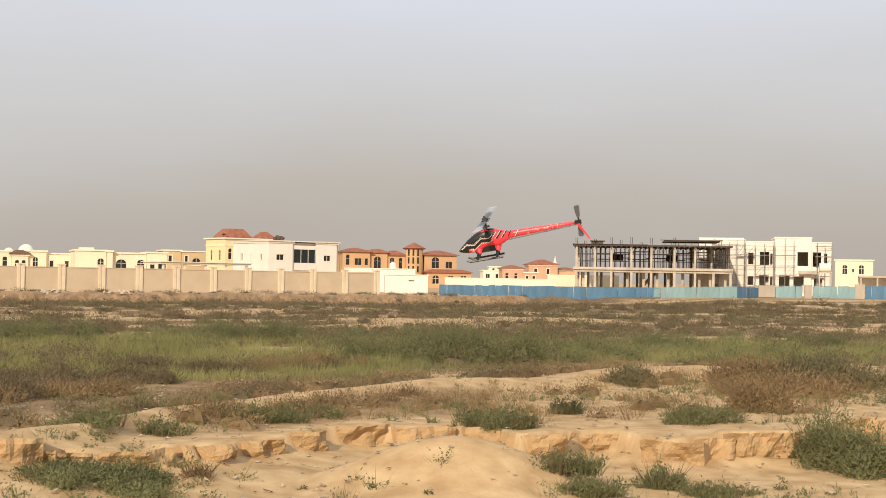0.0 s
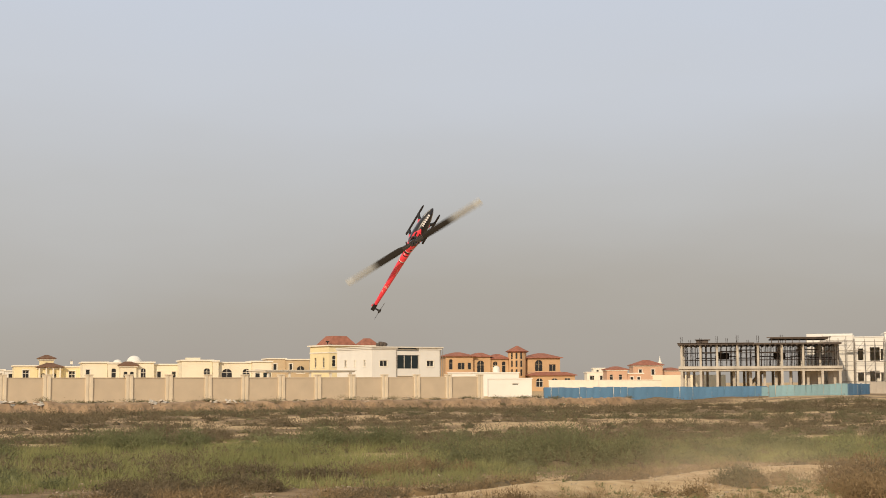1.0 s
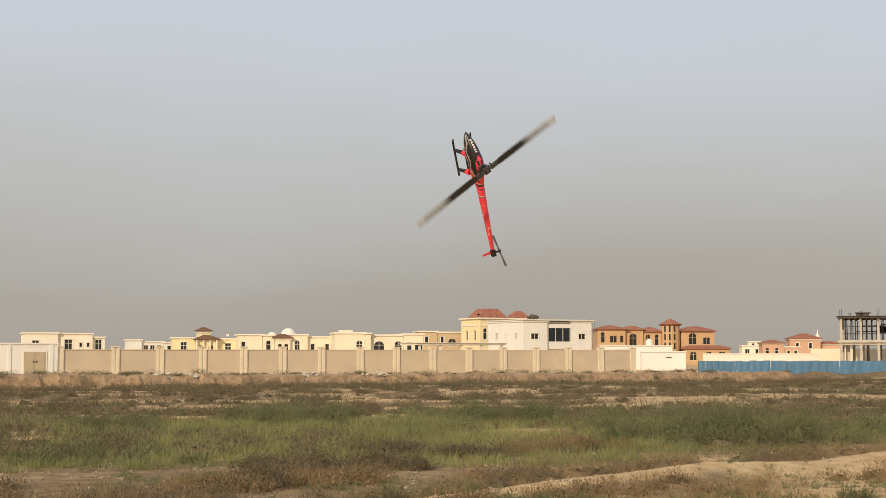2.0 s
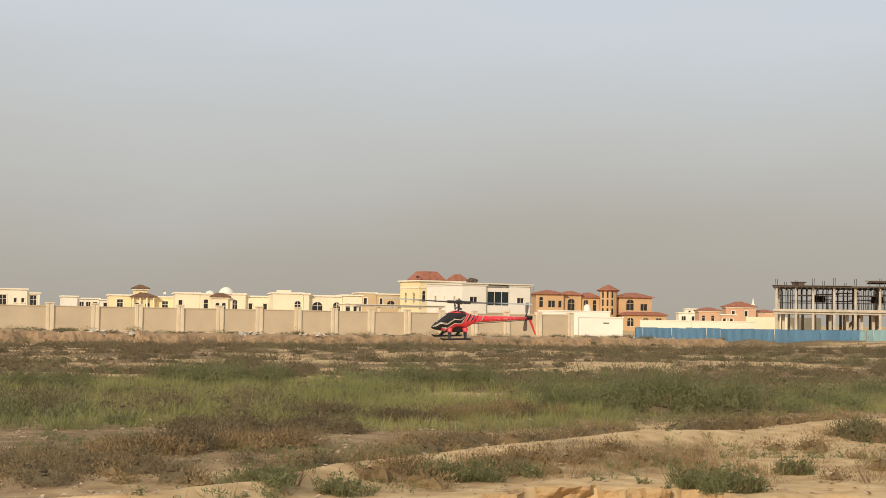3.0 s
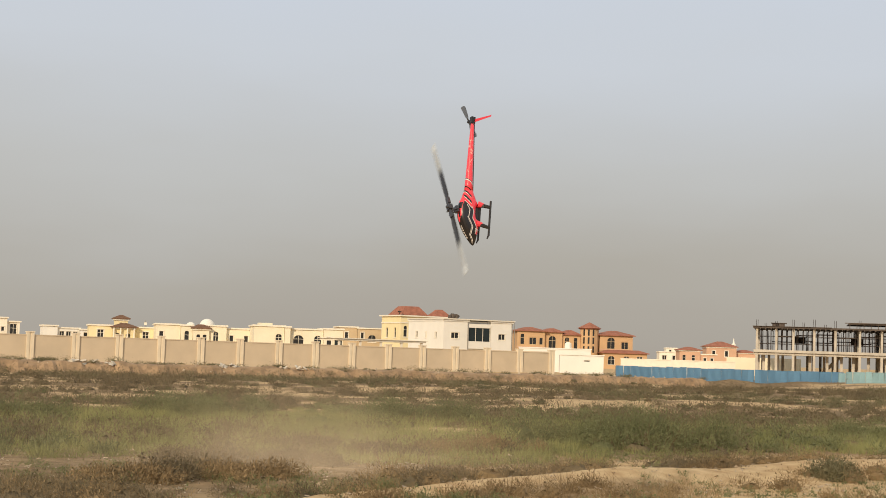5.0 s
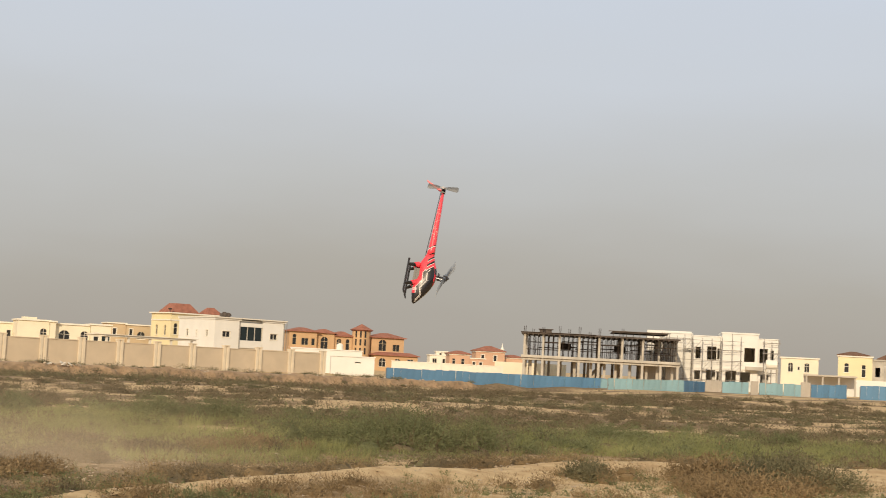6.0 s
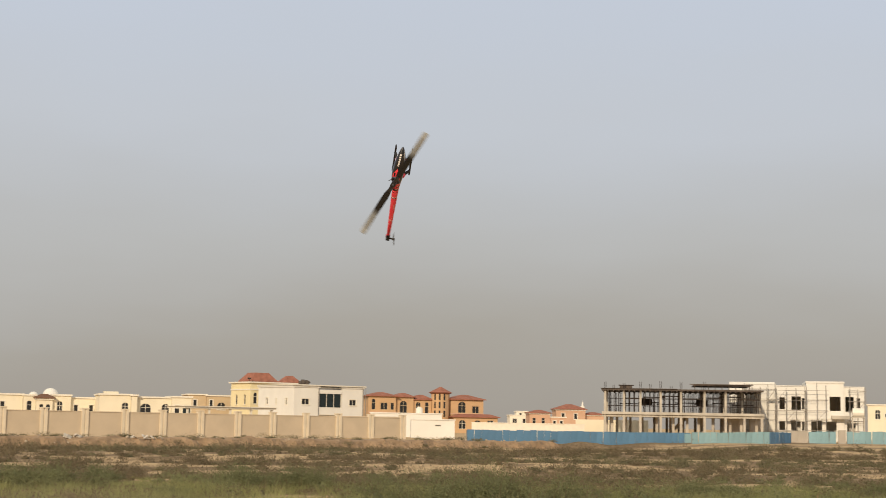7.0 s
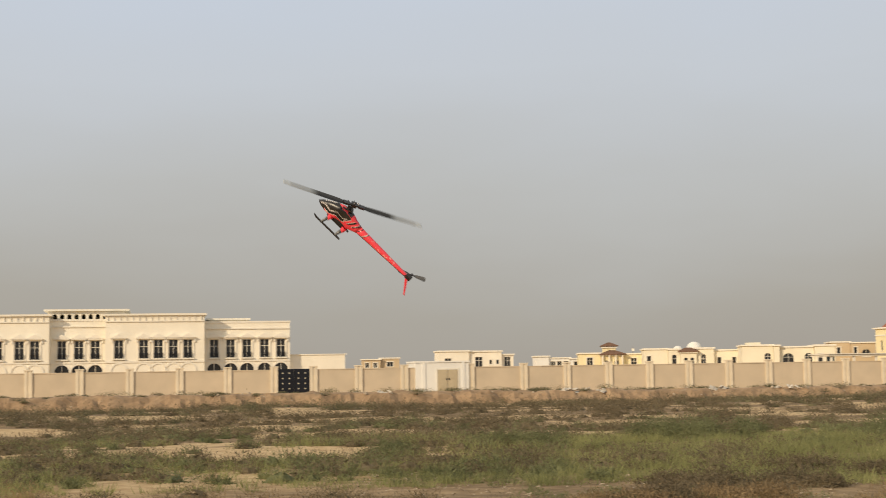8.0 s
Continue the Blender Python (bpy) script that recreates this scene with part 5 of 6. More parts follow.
# far scrub, grey-brown and olive
x, y = scatter(rng, 8200, 36, 150, -27, 47, 1.6)
keep = rng.uniform(0, 1, len(x)) < field_zone(x, y) * 0.92 + 0.02
x, y = x[keep], y[keep]
d = np.hypot(x, y)
olive = lumps(x, y, 31, 0.11) + rng.normal(0, 0.3, len(x)) > 0.38
for sel, m, lab in ((~olive, F_SCRUB, "grey-brown low desert scrub over the sandy field"), (olive, F_OLIVE, "olive low desert scrub over the sandy field")):
    k = sel.sum()
    rad = rng.uniform(0.20, 0.75, k) * np.where(rng.uniform(0, 1, k) < 0.16, 1.8, 1.0)
    base, tall, size = placed(x[sel], y[sel]), rad * rng.uniform(0.45, 0.85, k), 0.036 + d[sel] * 0.00042
    close = d[sel] < 75
    near_part = domes(rng, base[close], tall[close], rad[close], 210, size[close] * 1.05)
    far_part = domes(rng, base[~close], tall[~close], rad[~close], 130, size[~close] * 1.15)
    stuff("scrub", np.concatenate([near_part, far_part]), m, lab, "scrub")

# green hollow
x, y = scatter(rng, 11000, 22, 54, -27, 47, 1.6)
g = lumps(x, y, 33, 0.16)
keep = rng.uniform(0, 1, len(x)) < green_zone(x, y)
x, y, g = x[keep], y[keep], g[keep]
k = len(x)
stuff("grass", blades(rng, placed(x, y), (0.13 + 0.15 * (g + 0.5)) * rng.uniform(0.5, 1.4, k), rng.uniform(0.12, 0.34, k), 42, 0.007, 0.45), F_GREEN, "fresh green grass in a shallow hollow", "grass")
x, y = scatter(rng, 3300, 23, 62, -27, 47, 1.6)
keep = (rng.uniform(0, 1, len(x)) < np.maximum(green_zone(x, y), 0.5 * field_zone(x, y))) & (lumps(x, y, 34, 0.25) > -0.25)
x, y = x[keep], y[keep]
k = len(x)
rad = rng.uniform(0.10, 0.36, k) * np.where(rng.uniform(0, 1, k) < 0.13, 2.2, 1.0)
stuff("saltbush", domes(rng, placed(x, y), rad * rng.uniform(0.5, 0.85, k), rad, 270, 0.050), F_BUSH, "loose green saltbush among the grass", "bushes")
x, y = scatter(rng, 9000, 16, 40, -27, 47, 1.5)
keep = rng.uniform(0, 1, len(x)) < dry_zone(x, y) * 0.75
x, y = x[keep], y[keep]
k = len(x)
tall = np.where(rng.uniform(0, 1, k) < 0.2, 1.7, 1.0)
stuff("dry_weeds", blades(rng, placed(x, y), rng.uniform(0.09, 0.24, k) * tall, rng.uniform(0.08, 0.26, k), 40, 0.0035, 0.7), F_DRY, "dry reddish-brown weeds on the sand", "weeds")
x, y = scatter(rng, 4200, 15, 34, -27, 47, 1.5)
keep = rng.uniform(0, 1, len(x)) < dry_zone(x, y) * 0.8
x, y = x[keep], y[keep]
k = len(x)
rad = rng.uniform(0.12, 0.38, k)
half = (rng.uniform(0, 1, k) < 0.4) | (y < np.interp(x, CREST_X, CREST_Y))
thin_out = (y > np.interp(x, CREST_X, CREST_Y)) | (rng.uniform(0, 1, k) < 0.42)
x, y, rad, half = x[thin_out], y[thin_out], rad[thin_out], half[thin_out]
stuff("dry_scrub", domes(rng, placed(x[half], y[half]), rad[half] * 0.75, rad[half], 420, 0.028), F_DRY, "dry reddish low scrub on the sand", "scrub")
x, y, rad = x[~half], y[~half], rad[~half]
stuff("brown_scrub", domes(rng, placed(x, y), rad * 0.75, rad * 1.25, 560, 0.028), F_SCRUB, "low brown scrub among the dry weeds", "scrub")
x, y = scatter(rng, 3400, 11, 27, -20, 30, 1.5)
keep = lumps(x, y, 36, 0.9) + rng.normal(0, 0.15, len(x)) > 0.20
x, y = x[keep], y[keep]
k = len(x)
rad = rng.uniform(0.05, 0.18, k)
stuff("sparse_weeds", np.concatenate([leaves(rng, placed(x, y), rad * 1.1, rad, 54, 0.026), blades(rng, placed(x, y), rad * 1.2, rad * 0.6, 12, 0.003, 0.8)]), F_BUSH, "sparse green sprouts on bare sand", "weeds")
# brown bushes among the grass
x, y = scatter(rng, 2600, 24, 52, -27, 47, 1.6)
keep = (green_zone(x, y) > 0.2) & (lumps(x, y, 38, 0.3) + rng.normal(0, 0.25, len(x)) > 0.05 - 0.35 * smooth(-5, -14, x))
x, y = x[keep], y[keep]
rad = rng.uniform(0.12, 0.5, len(x))
stuff("brown_bushes", domes(rng, placed(x, y), rad * 0.75, rad, 230, 0.042), F_SCRUB, "brown bushes standing among the green grass", "bushes")
# bushes on the bank along the wall
u_, o_ = rng.uniform(-45, 115, 230), rng.choice([1.5, 2.0, 12.0, 20.0, 21.5, 23.5, 24.5], 230) + rng.normal(0, 0.6, 230)
rad = rng.uniform(0.3, 0.9, 230) * np.where(o_ < 5, 1.5, 1.0)
stuff("bank_bushes", domes(rng, wall_spot(u_, o_) - (0, 0, 0.03), rad * 0.42, rad, 260, 0.10), F_OLIVE, "dark low bushes along the dirt bank", "bushes")
# crumbs and pebbles on the near sand
x, y = scatter(rng, 2600, 11, 26, -20, 28, 1.6)
n_ = len(x)
sz = rng.uniform(0.008, 0.028, n_)
ctr = placed(x, y, 0.025)
crumbs = []
for k in range(4):
    d3 = rng.normal(0, 1, (3, n_, 3))
    d3[:, :, 2] = np.abs(d3[:, :, 2]) * 0.6
    crumbs.append(np.stack([ctr + d * sz[:, None] for d in d3], 1))
stuff("sand_crumbs", np.concatenate(crumbs), M_STONE, "crumbs of packed sand and small pebbles", "pebbles")
# spoil stones along the bank in front of the wall
st = bmesh.new()
rs = random.Random(5)
for k in range(260):
    u, off = rs.uniform(-40, 110), rs.uniform(16, 26)
    s = rs.choice((0.06, 0.1, 0.14, 0.22))
    m = Matrix.Translation(Vector(wall_spot(u, off)) + Vector((0, 0, s * 0.2))) @ Euler((rs.random() * 3, rs.random() * 3, rs.random() * 3)).to_matrix().to_4x4() @ Matrix.Diagonal((s, s * rs.uniform(0.5, 1), s * rs.uniform(0.4, 0.9), 1))
    bmesh.ops.create_icosphere(st, subdivisions=1, radius=1.0, matrix=m)
tagged(part("rubble", st, M_STONE), "pale rubble stones along a dirt bank", "rubble", kind="stuff")

# heaps of broken slabs tipped on the dirt bank
M_SLAB = mat("broken_concrete", (0.58, 0.53, 0.46), rough=0.9, var=0.2, scale=2.0, fine=10.0, bump=0.5, rand=0.3)
for az, off, count in ((20.2, 22.4, 9), (19.4, 22.8, 6), (14.5, 22.2, 8), (12.2, 22.4, 8), (27.6, 22.6, 5)):
    c = wall_spot((160 - off) * math.tan(radians(36 - az)), off)
    heap = root("rubble_heap", pose(c[0], c[1], c[2] + 0.04, 0, 0, 36), "heap of broken concrete slabs on the dirt bank", "rubble", "rubble heaps on the bank")
    for k in range(count):
        w, dp, th = rs.uniform(0.25, 0.75), rs.uniform(0.2, 0.5), rs.uniform(0.06, 0.14)
        bm = boxes((-w / 2, -dp / 2, -th / 2, w / 2, dp / 2, th / 2))
        for vert in bm.verts:
            vert.co += Vector((rs.uniform(-0.09, 0.09), rs.uniform(-0.08, 0.08), rs.uniform(-0.02, 0.02)))
        slab = part("slab", bm, M_SLAB, heap)
        slab.matrix_basis = pose(rs.uniform(-1.5, 1.5), rs.uniform(-0.5, 0.4), rs.uniform(-0.05, 0.2), rs.uniform(-50, 50), rs.uniform(-30, 30), rs.uniform(0, 180))


def shrub(az, d, radius, height, material, label, per=900, size=0.06, grassy=False):
    """A shrub of its own: stems and a crown of small leaves or upright shoots."""
    p = polar(az, d)
    z = float(ground_height(p.x, p.y))
    s = root("shrub", pose(p.x, p.y, z - 0.02), label, "shrub")
    zero = np.zeros((1, 3))
    if grassy:
        offs = rng.normal(0, radius * 0.42, (9, 3)) * (1, 0.8, 0)
        tall = rng.uniform(0.45, 1.1, 9) * height
        tris = blades(rng, offs, tall * 0.9, np.full(9, radius * 0.32), per // 22, 0.0035, 0.6)
        tris = np.concatenate([tris, leaves(rng, offs, tall, np.full(9, radius * 0.50), per // 7, size)])
    else:
        offs = rng.normal(0, radius * 0.42, (8, 3)) * (1, 1, 0)
        tall = rng.uniform(0.55, 1.0, 8) * height
        tris = domes(rng, offs, tall, rng.uniform(0.32, 0.62, 8) * radius, per // 5, size * 0.95)
        tris = np.concatenate([tris, leaves(rng, offs, tall * 1.05, np.full(8, radius * 0.55), per // 12, size)])
    fo = new("foliage", tri_mesh("foliage", tris, material))
    fo.parent = s
    st_ = blades(rng, zero, np.array([height * 0.9]), np.array([radius * 0.6]), 60, 0.007, 0.5)
    so = new("woody_base", tri_mesh("woody_base", st_, F_STEM))
    so.parent = s
    return s


# shrubs on and below the bank
shrub(14.9, 12.2, 0.60, 0.17, F_BUSH, "low spreading green bush below the bank", 6000, 0.028)
shrub(12.2, 12.2, 0.50, 0.15, F_BUSH, "low spreading green bush below the bank", 5000, 0.028)
shrub(-3.2, 15.6, 0.42, 0.30, F_BUSH, "thick green grassy shrub on the bank edge", 3000, 0.034, True)
shrub(-1.9, 15.9, 0.25, 0.26, F_BUSH, "thick green grassy shrub on the bank edge", 1400, 0.034, True)
shrub(-5.4, 17.4, 0.22, 0.26, F_BUSH, "small green shrub on bare sand", 1000, 0.034, True)
shrub(-5.3, 13.0, 0.32, 0.26, F_BUSH, "green shrub at the foot of the bank", 1800, 0.031, True)
shrub(-6.6, 12.6, 0.30, 0.20, F_BUSH, "green shrub at the foot of the bank", 1800, 0.031, True)
shrub(-9.4, 13.4, 0.24, 0.30, F_BUSH, "upright green shrub at the foot of the bank", 1600, 0.031, True)
shrub(-11.6, 13.0, 0.36, 0.18, F_BUSH, "low green weeds at the foot of the bank", 1800, 0.027, True)
shrub(-10.6, 16.6, 0.50, 0.26, F_BUSH, "green shrub on the bank edge", 2800, 0.031, True)
shrub(-15.7, 15.7, 0.48, 0.72, F_BUSH, "tall dark green bush at the bank", 5200, 0.034)
shrub(-17.3, 15.2, 0.40, 0.50, F_BUSH, "tall dark green bush at the bank", 3600, 0.034)
shrub(-13.6, 21.5, 0.75, 0.45, F_DRY, "brown rounded desert bush", 6000, 0.041)
shrub(-15.6, 24.0, 1.2, 0.60, F_OLIVE, "large brown-olive desert bush", 8000, 0.048)
shrub(-12.4, 23.5, 0.8, 0.45, F_DRY, "brown desert bush behind the sand", 4400, 0.048)
shrub(-7.8, 23.0, 0.55, 0.35, F_OLIVE, "olive bush on the sand rise", 2600, 0.041)
shrub(6.9, 16.0, 0.42, 0.26, F_BUSH, "green shrub on the sand above the bank", 2600, 0.031, True)
shrub(5.0, 16.6, 0.34, 0.22, F_BUSH, "green shrub on the sand above the bank", 1800, 0.031, True)
shrub(8.6, 16.2, 0.25, 0.24, F_DRY, "dry brown weed clump on the sand", 1000, 0.031, True)
shrub(11.0, 14.5, 0.3, 0.22, F_BUSH, "sparse green weed on the sand", 1000, 0.031, True)
shrub(13.2, 14.3, 0.4, 0.22, F_BUSH, "sparse green weed on the sand", 1200, 0.031, True)
shrub(3.6, 11.3, 0.10, 0.26, F_BUSH, "upright green weed on bare sand", 520, 0.02, True)
shrub(-12.9, 18.3, 0.45, 0.42, F_DRY, "brown twiggy bush above the bank", 4200, 0.034)
for az, dd, rr, hh in ((16.4, 18.8, 0.60, 0.42), (14.2, 19.3, 0.50, 0.36), (15.4, 21.5, 0.7, 0.42), (11.6, 21.8, 0.6, 0.36), (9.0, 24.2, 0.6, 0.4), (6.4, 25.2, 0.5, 0.36), (12.4, 25.0, 0.6, 0.45), (4.9, 26.0, 0.55, 0.42), (17.9, 18.4, 0.5, 0.4)):
    shrub(az, dd, rr * 1.25, hh * 0.68, F_SCRUB if rr > 0.55 else F_DRY, "low rounded reddish-brown desert bush", 4200, 0.034)
shrub(9.4, 12.6, 0.18, 0.18, F_DRY, "dry weed at the foot of the bank", 600, 0.02, True)
for az, dd, rr, hh in ((-0.6, 28.0, 1.25, 0.95), (-2.3, 28.5, 0.95, 0.8), (1.2, 28.5, 1.0, 0.75), (8.4, 39, 1.1, 0.5), (13.6, 41, 0.8, 0.55), (16.0, 39, 1.1, 0.5), (8.5, 36, 0.8, 0.7), (6.2, 37, 0.9, 0.6), (15.2, 36, 1.0, 0.7), (17.0, 37.5, 0.9, 0.6), (-8.6, 38, 1.0, 0.5), (-15.2, 40, 0.6, 0.5), (22, 33, 0.9, 0.5), (27, 30, 0.7, 0.4)):
    shrub(az, dd, rr, hh, F_BUSH, "rounded green desert bush in the grass", 7200, 0.037)

# ================= blown dust =================


def dust_material():
    m = bpy.data.materials.new("blown_dust")
    m.use_nodes = True
    n, l = m.node_tree.nodes, m.node_tree.links
    b = n["Principled BSDF"]
    b.inputs["Base Color"].default_value = (0.62, 0.52, 0.40, 1)
    b.inputs["Roughness"].default_value = 1.0
    b.inputs["Specular IOR Level"].default_value = 0.0
    co, t, at_d, mu = n.new("ShaderNodeTexCoord"), n.new("ShaderNodeTexNoise"), n.new("ShaderNodeAttribute"), n.new("ShaderNodeMath")
    t.inputs["Scale"].default_value, t.inputs["Detail"].default_value = 1.1, 4
    l.new(co.outputs["Object"], t.inputs["Vector"])
    at_d.attribute_name = "dust_amount"
    mu.operation = "MULTIPLY"
    l.new(t.outputs["Fac"], mu.inputs[0])
    l.new(at_d.outputs["Fac"], mu.inputs[1])
    l.new(mu.outputs[0], b.inputs["Alpha"])
    return m


M_DUST = dust_material()


def dust_cloud(az, d, width, height, most):
    """Thin curved sheets of dust, densest low down in the middle and fading out at every edge."""
    p = polar(az, d)
    cloud = root("dust_cloud", pose(p.x, p.y, float(ground_height(p.x, p.y)) - 0.05, 0, 0, az), "thin veil of pale dust blown off the sand", "dust")
    for k in range(3):
        u, v = np.meshgrid(np.linspace(-1, 1, 28), np.linspace(0, 1, 12))
        w = width * (1 - 0.16 * k)
        x = u * w / 2 + 0.12 * w * (k - 1)
        y = 0.9 * k + 0.25 * w * (1 - u * u) * 0.5 + 0.3 * v * height * np.sin(3 * u + k)
        z = v * height * (1 - 0.12 * k)
        den = most * (1 - u * u) ** 1.5 * (1 - v) ** 1.4 * (0.75 + 0.25 * np.sin(5 * u + 2 * k))
        idx = np.arange(28 * 12).reshape(12, 28)
        f = np.stack([idx[:-1, :-1].ravel(), idx[:-1, 1:].ravel(), idx[1:, 1:].ravel(), idx[1:, :-1].ravel()], 1)
        me = bpy.data.meshes.new("dust_veil")
        me.from_pydata(np.stack([x.ravel(), y.ravel(), z.ravel()], 1).tolist(), [], f.tolist())
        me.polygons.foreach_set("use_smooth", np.ones(len(f), bool))
        me.attributes.new("dust_amount", "FLOAT", "POINT").data.foreach_set("value", den.ravel().astype(np.float32))
        me.materials.append(M_DUST)
        ob = new("dust_veil", me)
        ob.parent = cloud
    return cloud


early_dust = dust_cloud(-8.0, 21.0, 10.0, 1.3, 0.30)
later_dust = dust_cloud(11.0, 18.6, 9.5, 1.5, 0.50)

# ================= model helicopter =================


def paint_material():
    """Red-orange lacquer with a black upper half, white pinstripes and slanting black flashes."""
    m = bpy.data.materials.new("red_black_livery")
    m.use_nodes = True
    n, l = m.node_tree.nodes, m.node_tree.links
    b = n["Principled BSDF"]
    b.inputs["Roughness"].default_value = 0.32
    b.inputs["Coat Weight"].default_value = 0.3
    co, sp = n.new("ShaderNodeTexCoord"), n.new("ShaderNodeSeparateXYZ")
    l.new(co.outputs["Object"], sp.inputs[0])

    def op(kind, a, c, d=None):
        q = n.new("ShaderNodeMath")
        q.operation = kind
        for i, v in enumerate((a, c, d)):
            if v is None:
                continue
            if isinstance(v, (int, float)):
                q.inputs[i].default_value = v
            else:
                l.new(v, q.inputs[i])
        return q.outputs[0]

    X, Y, Z = op("ABSOLUTE", sp.outputs["X"], 0), sp.outputs["Y"], sp.outputs["Z"]
    red, black, white = (0.84, 0.056, 0.084, 1), (0.012, 0.010, 0.012, 1), (0.78, 0.73, 0.70, 1)

    def both(*tests):
        out = tests[0]
        for q in tests[1:]:
            out = op("MULTIPLY", out, q)
        return out

    def over(base, mask, colour):
        mx = n.new("ShaderNodeMixRGB")
        l.new(mask, mx.inputs["Fac"])
        if isinstance(base, tuple):
            mx.inputs[1].default_value = base
        else:
            l.new(base, mx.inputs[1])
        mx.inputs[2].default_value = colour
        return mx.outputs[0]

    gt, lt = (lambda v, k: op("GREATER_THAN", v, k)), (lambda v, k: op("LESS_THAN", v, k))
    zig = op("PINGPONG", op("MULTIPLY_ADD", Y, 1.0, 0.31), 0.075)
    sweep = op("SUBTRACT", op("MULTIPLY_ADD", Y, 0.30, Z), op("MULTIPLY", zig, 0.40))
    # lower black wedge, its white edge, and the black glasshouse with a double white line
    c = over(red, both(gt(sweep, -0.030), lt(sweep, 0.200), gt(Y, -0.085)), black)
    c = over(c, both(gt(sweep, -0.036), lt(sweep, -0.030), gt(Y, -0.07)), white)
    c = over(c, both(gt(sweep, 0.006), lt(sweep, 0.0125), gt(Y, -0.05)), white)
    c = over(c, both(gt(sweep, 0.018), lt(sweep, 0.021), gt(Y, 0.06)), white)
    # jagged flashes towards the tail
    slant = op("MULTIPLY_ADD", Z, 0.9, Y)
    for lo, hi, colour in ((-0.060, -0.036, red), (-0.036, -0.030, white), (-0.098, -0.074, black), (-0.074, -0.068, white), (-0.150, -0.132, black), (-0.132, -0.127, white)):
        c = over(c, both(gt(slant, lo), lt(slant, hi), gt(Z, -0.005), lt(Y, 0.03)), colour)
    # red roof panel with two black intakes, black before the mast
    roof_at = both(gt(Z, 0.060), lt(X, 0.040), lt(Y, 0.115))
    c = over(c, both(roof_at, lt(op("MULTIPLY_ADD", X, 1.6, Y), 0.115)), red)
    c = over(c, both(gt(Z, 0.060), gt(X, 0.010), lt(X, 0.027), lt(Y, 0.070), gt(Y, 0.030)), black)
    c = over(c, both(gt(Z, 0.060), lt(X, 0.038), lt(Y, -0.010), gt(Y, -0.07)), black)
    # pale marks along the nose ridge
    c = over(c, both(gt(Z, -0.02), lt(X, 0.009), gt(Y, 0.14), lt(Y, 0.255), gt(op("PINGPONG", Y, 0.0095), 0.003)), white)
    # white and red nose flashes underneath
    for lo, hi, colour in ((0.150, 0.160, white), (0.168, 0.173, white), (0.200, 0.300, black)):
        c = over(c, both(gt(Y, lo), lt(Y, hi), lt(Z, -0.062)), colour)
    l.new(c, b.inputs["Base Color"])
    return m


def boom_material():
    m = bpy.data.materials.new("red_boom_livery")
    m.use_nodes = True
    n, l = m.node_tree.nodes, m.node_tree.links
    b = n["Principled BSDF"]
    b.inputs["Roughness"].default_value = 0.32
    b.inputs["Coat Weight"].default_value = 0.3
    co, sp, ma = n.new("ShaderNodeTexCoord"), n.new("ShaderNodeSeparateXYZ"), n.new("ShaderNodeMath")
    l.new(co.outputs["Object"], sp.inputs[0])
    ma.operation = "MULTIPLY_ADD"
    ma.inputs[1].default_value = 0.7
    l.new(sp.outputs["Z"], ma.inputs[0])
    l.new(sp.outputs["Y"], ma.inputs[2])
    sc = n.new("ShaderNodeMapRange")
    sc.inputs[1].default_value, sc.inputs[2].default_value = -1.0, 0.0
    l.new(ma.outputs[0], sc.inputs[0])
    r = n.new("ShaderNodeValToRGB")
    r.color_ramp.interpolation = "CONSTANT"
    red, black, white = (0.84, 0.056, 0.084, 1), (0.012, 0.010, 0.012, 1), (0.78, 0.73, 0.70, 1)
    e = r.color_ramp.elements
    e[0].position, e[0].color = 0.0, black
    e[1].position, e[1].color = 0.085, red
    for p, c in ((0.125, white), (0.150, red), (0.165, black), (0.178, red), (0.715, black), (0.725, white), (0.731, red), (0.795, black), (0.807, red)):
        k = e.new(p)
        k.color = c
    l.new(sc.outputs[0], r.inputs["Fac"])
    # pale scribbled marks along the flanks
    wob, stroke, band, mixed = n.new("ShaderNodeTexNoise"), n.new("ShaderNodeMath"), n.new("ShaderNodeMath"), n.new("ShaderNodeMixRGB")
    wob.inputs["Scale"].default_value, wob.inputs["Detail"].default_value = 42.0, 1
    l.new(co.outputs["Object"], wob.inputs["Vector"])
    stroke.operation, stroke.inputs[1].default_value = "GREATER_THAN", 0.60
    l.new(wob.outputs["Fac"], stroke.inputs[0])
    band.operation, band.inputs[1].default_value, band.inputs[2].default_value = "COMPARE", -0.52, 0.16
    l.new(sp.outputs["Y"], band.inputs[0])
    both = n.new("ShaderNodeMath")
    both.operation = "MULTIPLY"
    l.new(stroke.outputs[0], both.inputs[0])
    l.new(band.outputs[0], both.inputs[1])
    l.new(both.outputs[0], mixed.inputs["Fac"])
    l.new(r.outputs[0], mixed.inputs[1])
    mixed.inputs[2].default_value = (0.80, 0.34, 0.31, 1)
    l.new(mixed.outputs[0], b.inputs["Base Color"])
    return m


H_PAINT, H_BOOM = paint_material(), boom_material()
H_BLACK = mat("carbon_black", (0.018, 0.017, 0.018), rough=0.4, var=0.2, bump=0.0)
H_RED = mat("red_fin_lacquer", (0.84, 0.056, 0.084), rough=0.35, var=0.08, bump=0.0)
H_METAL = mat("dark_alloy", (0.10, 0.10, 0.11), rough=0.35, metal=0.8, var=0.1, bump=0.0)


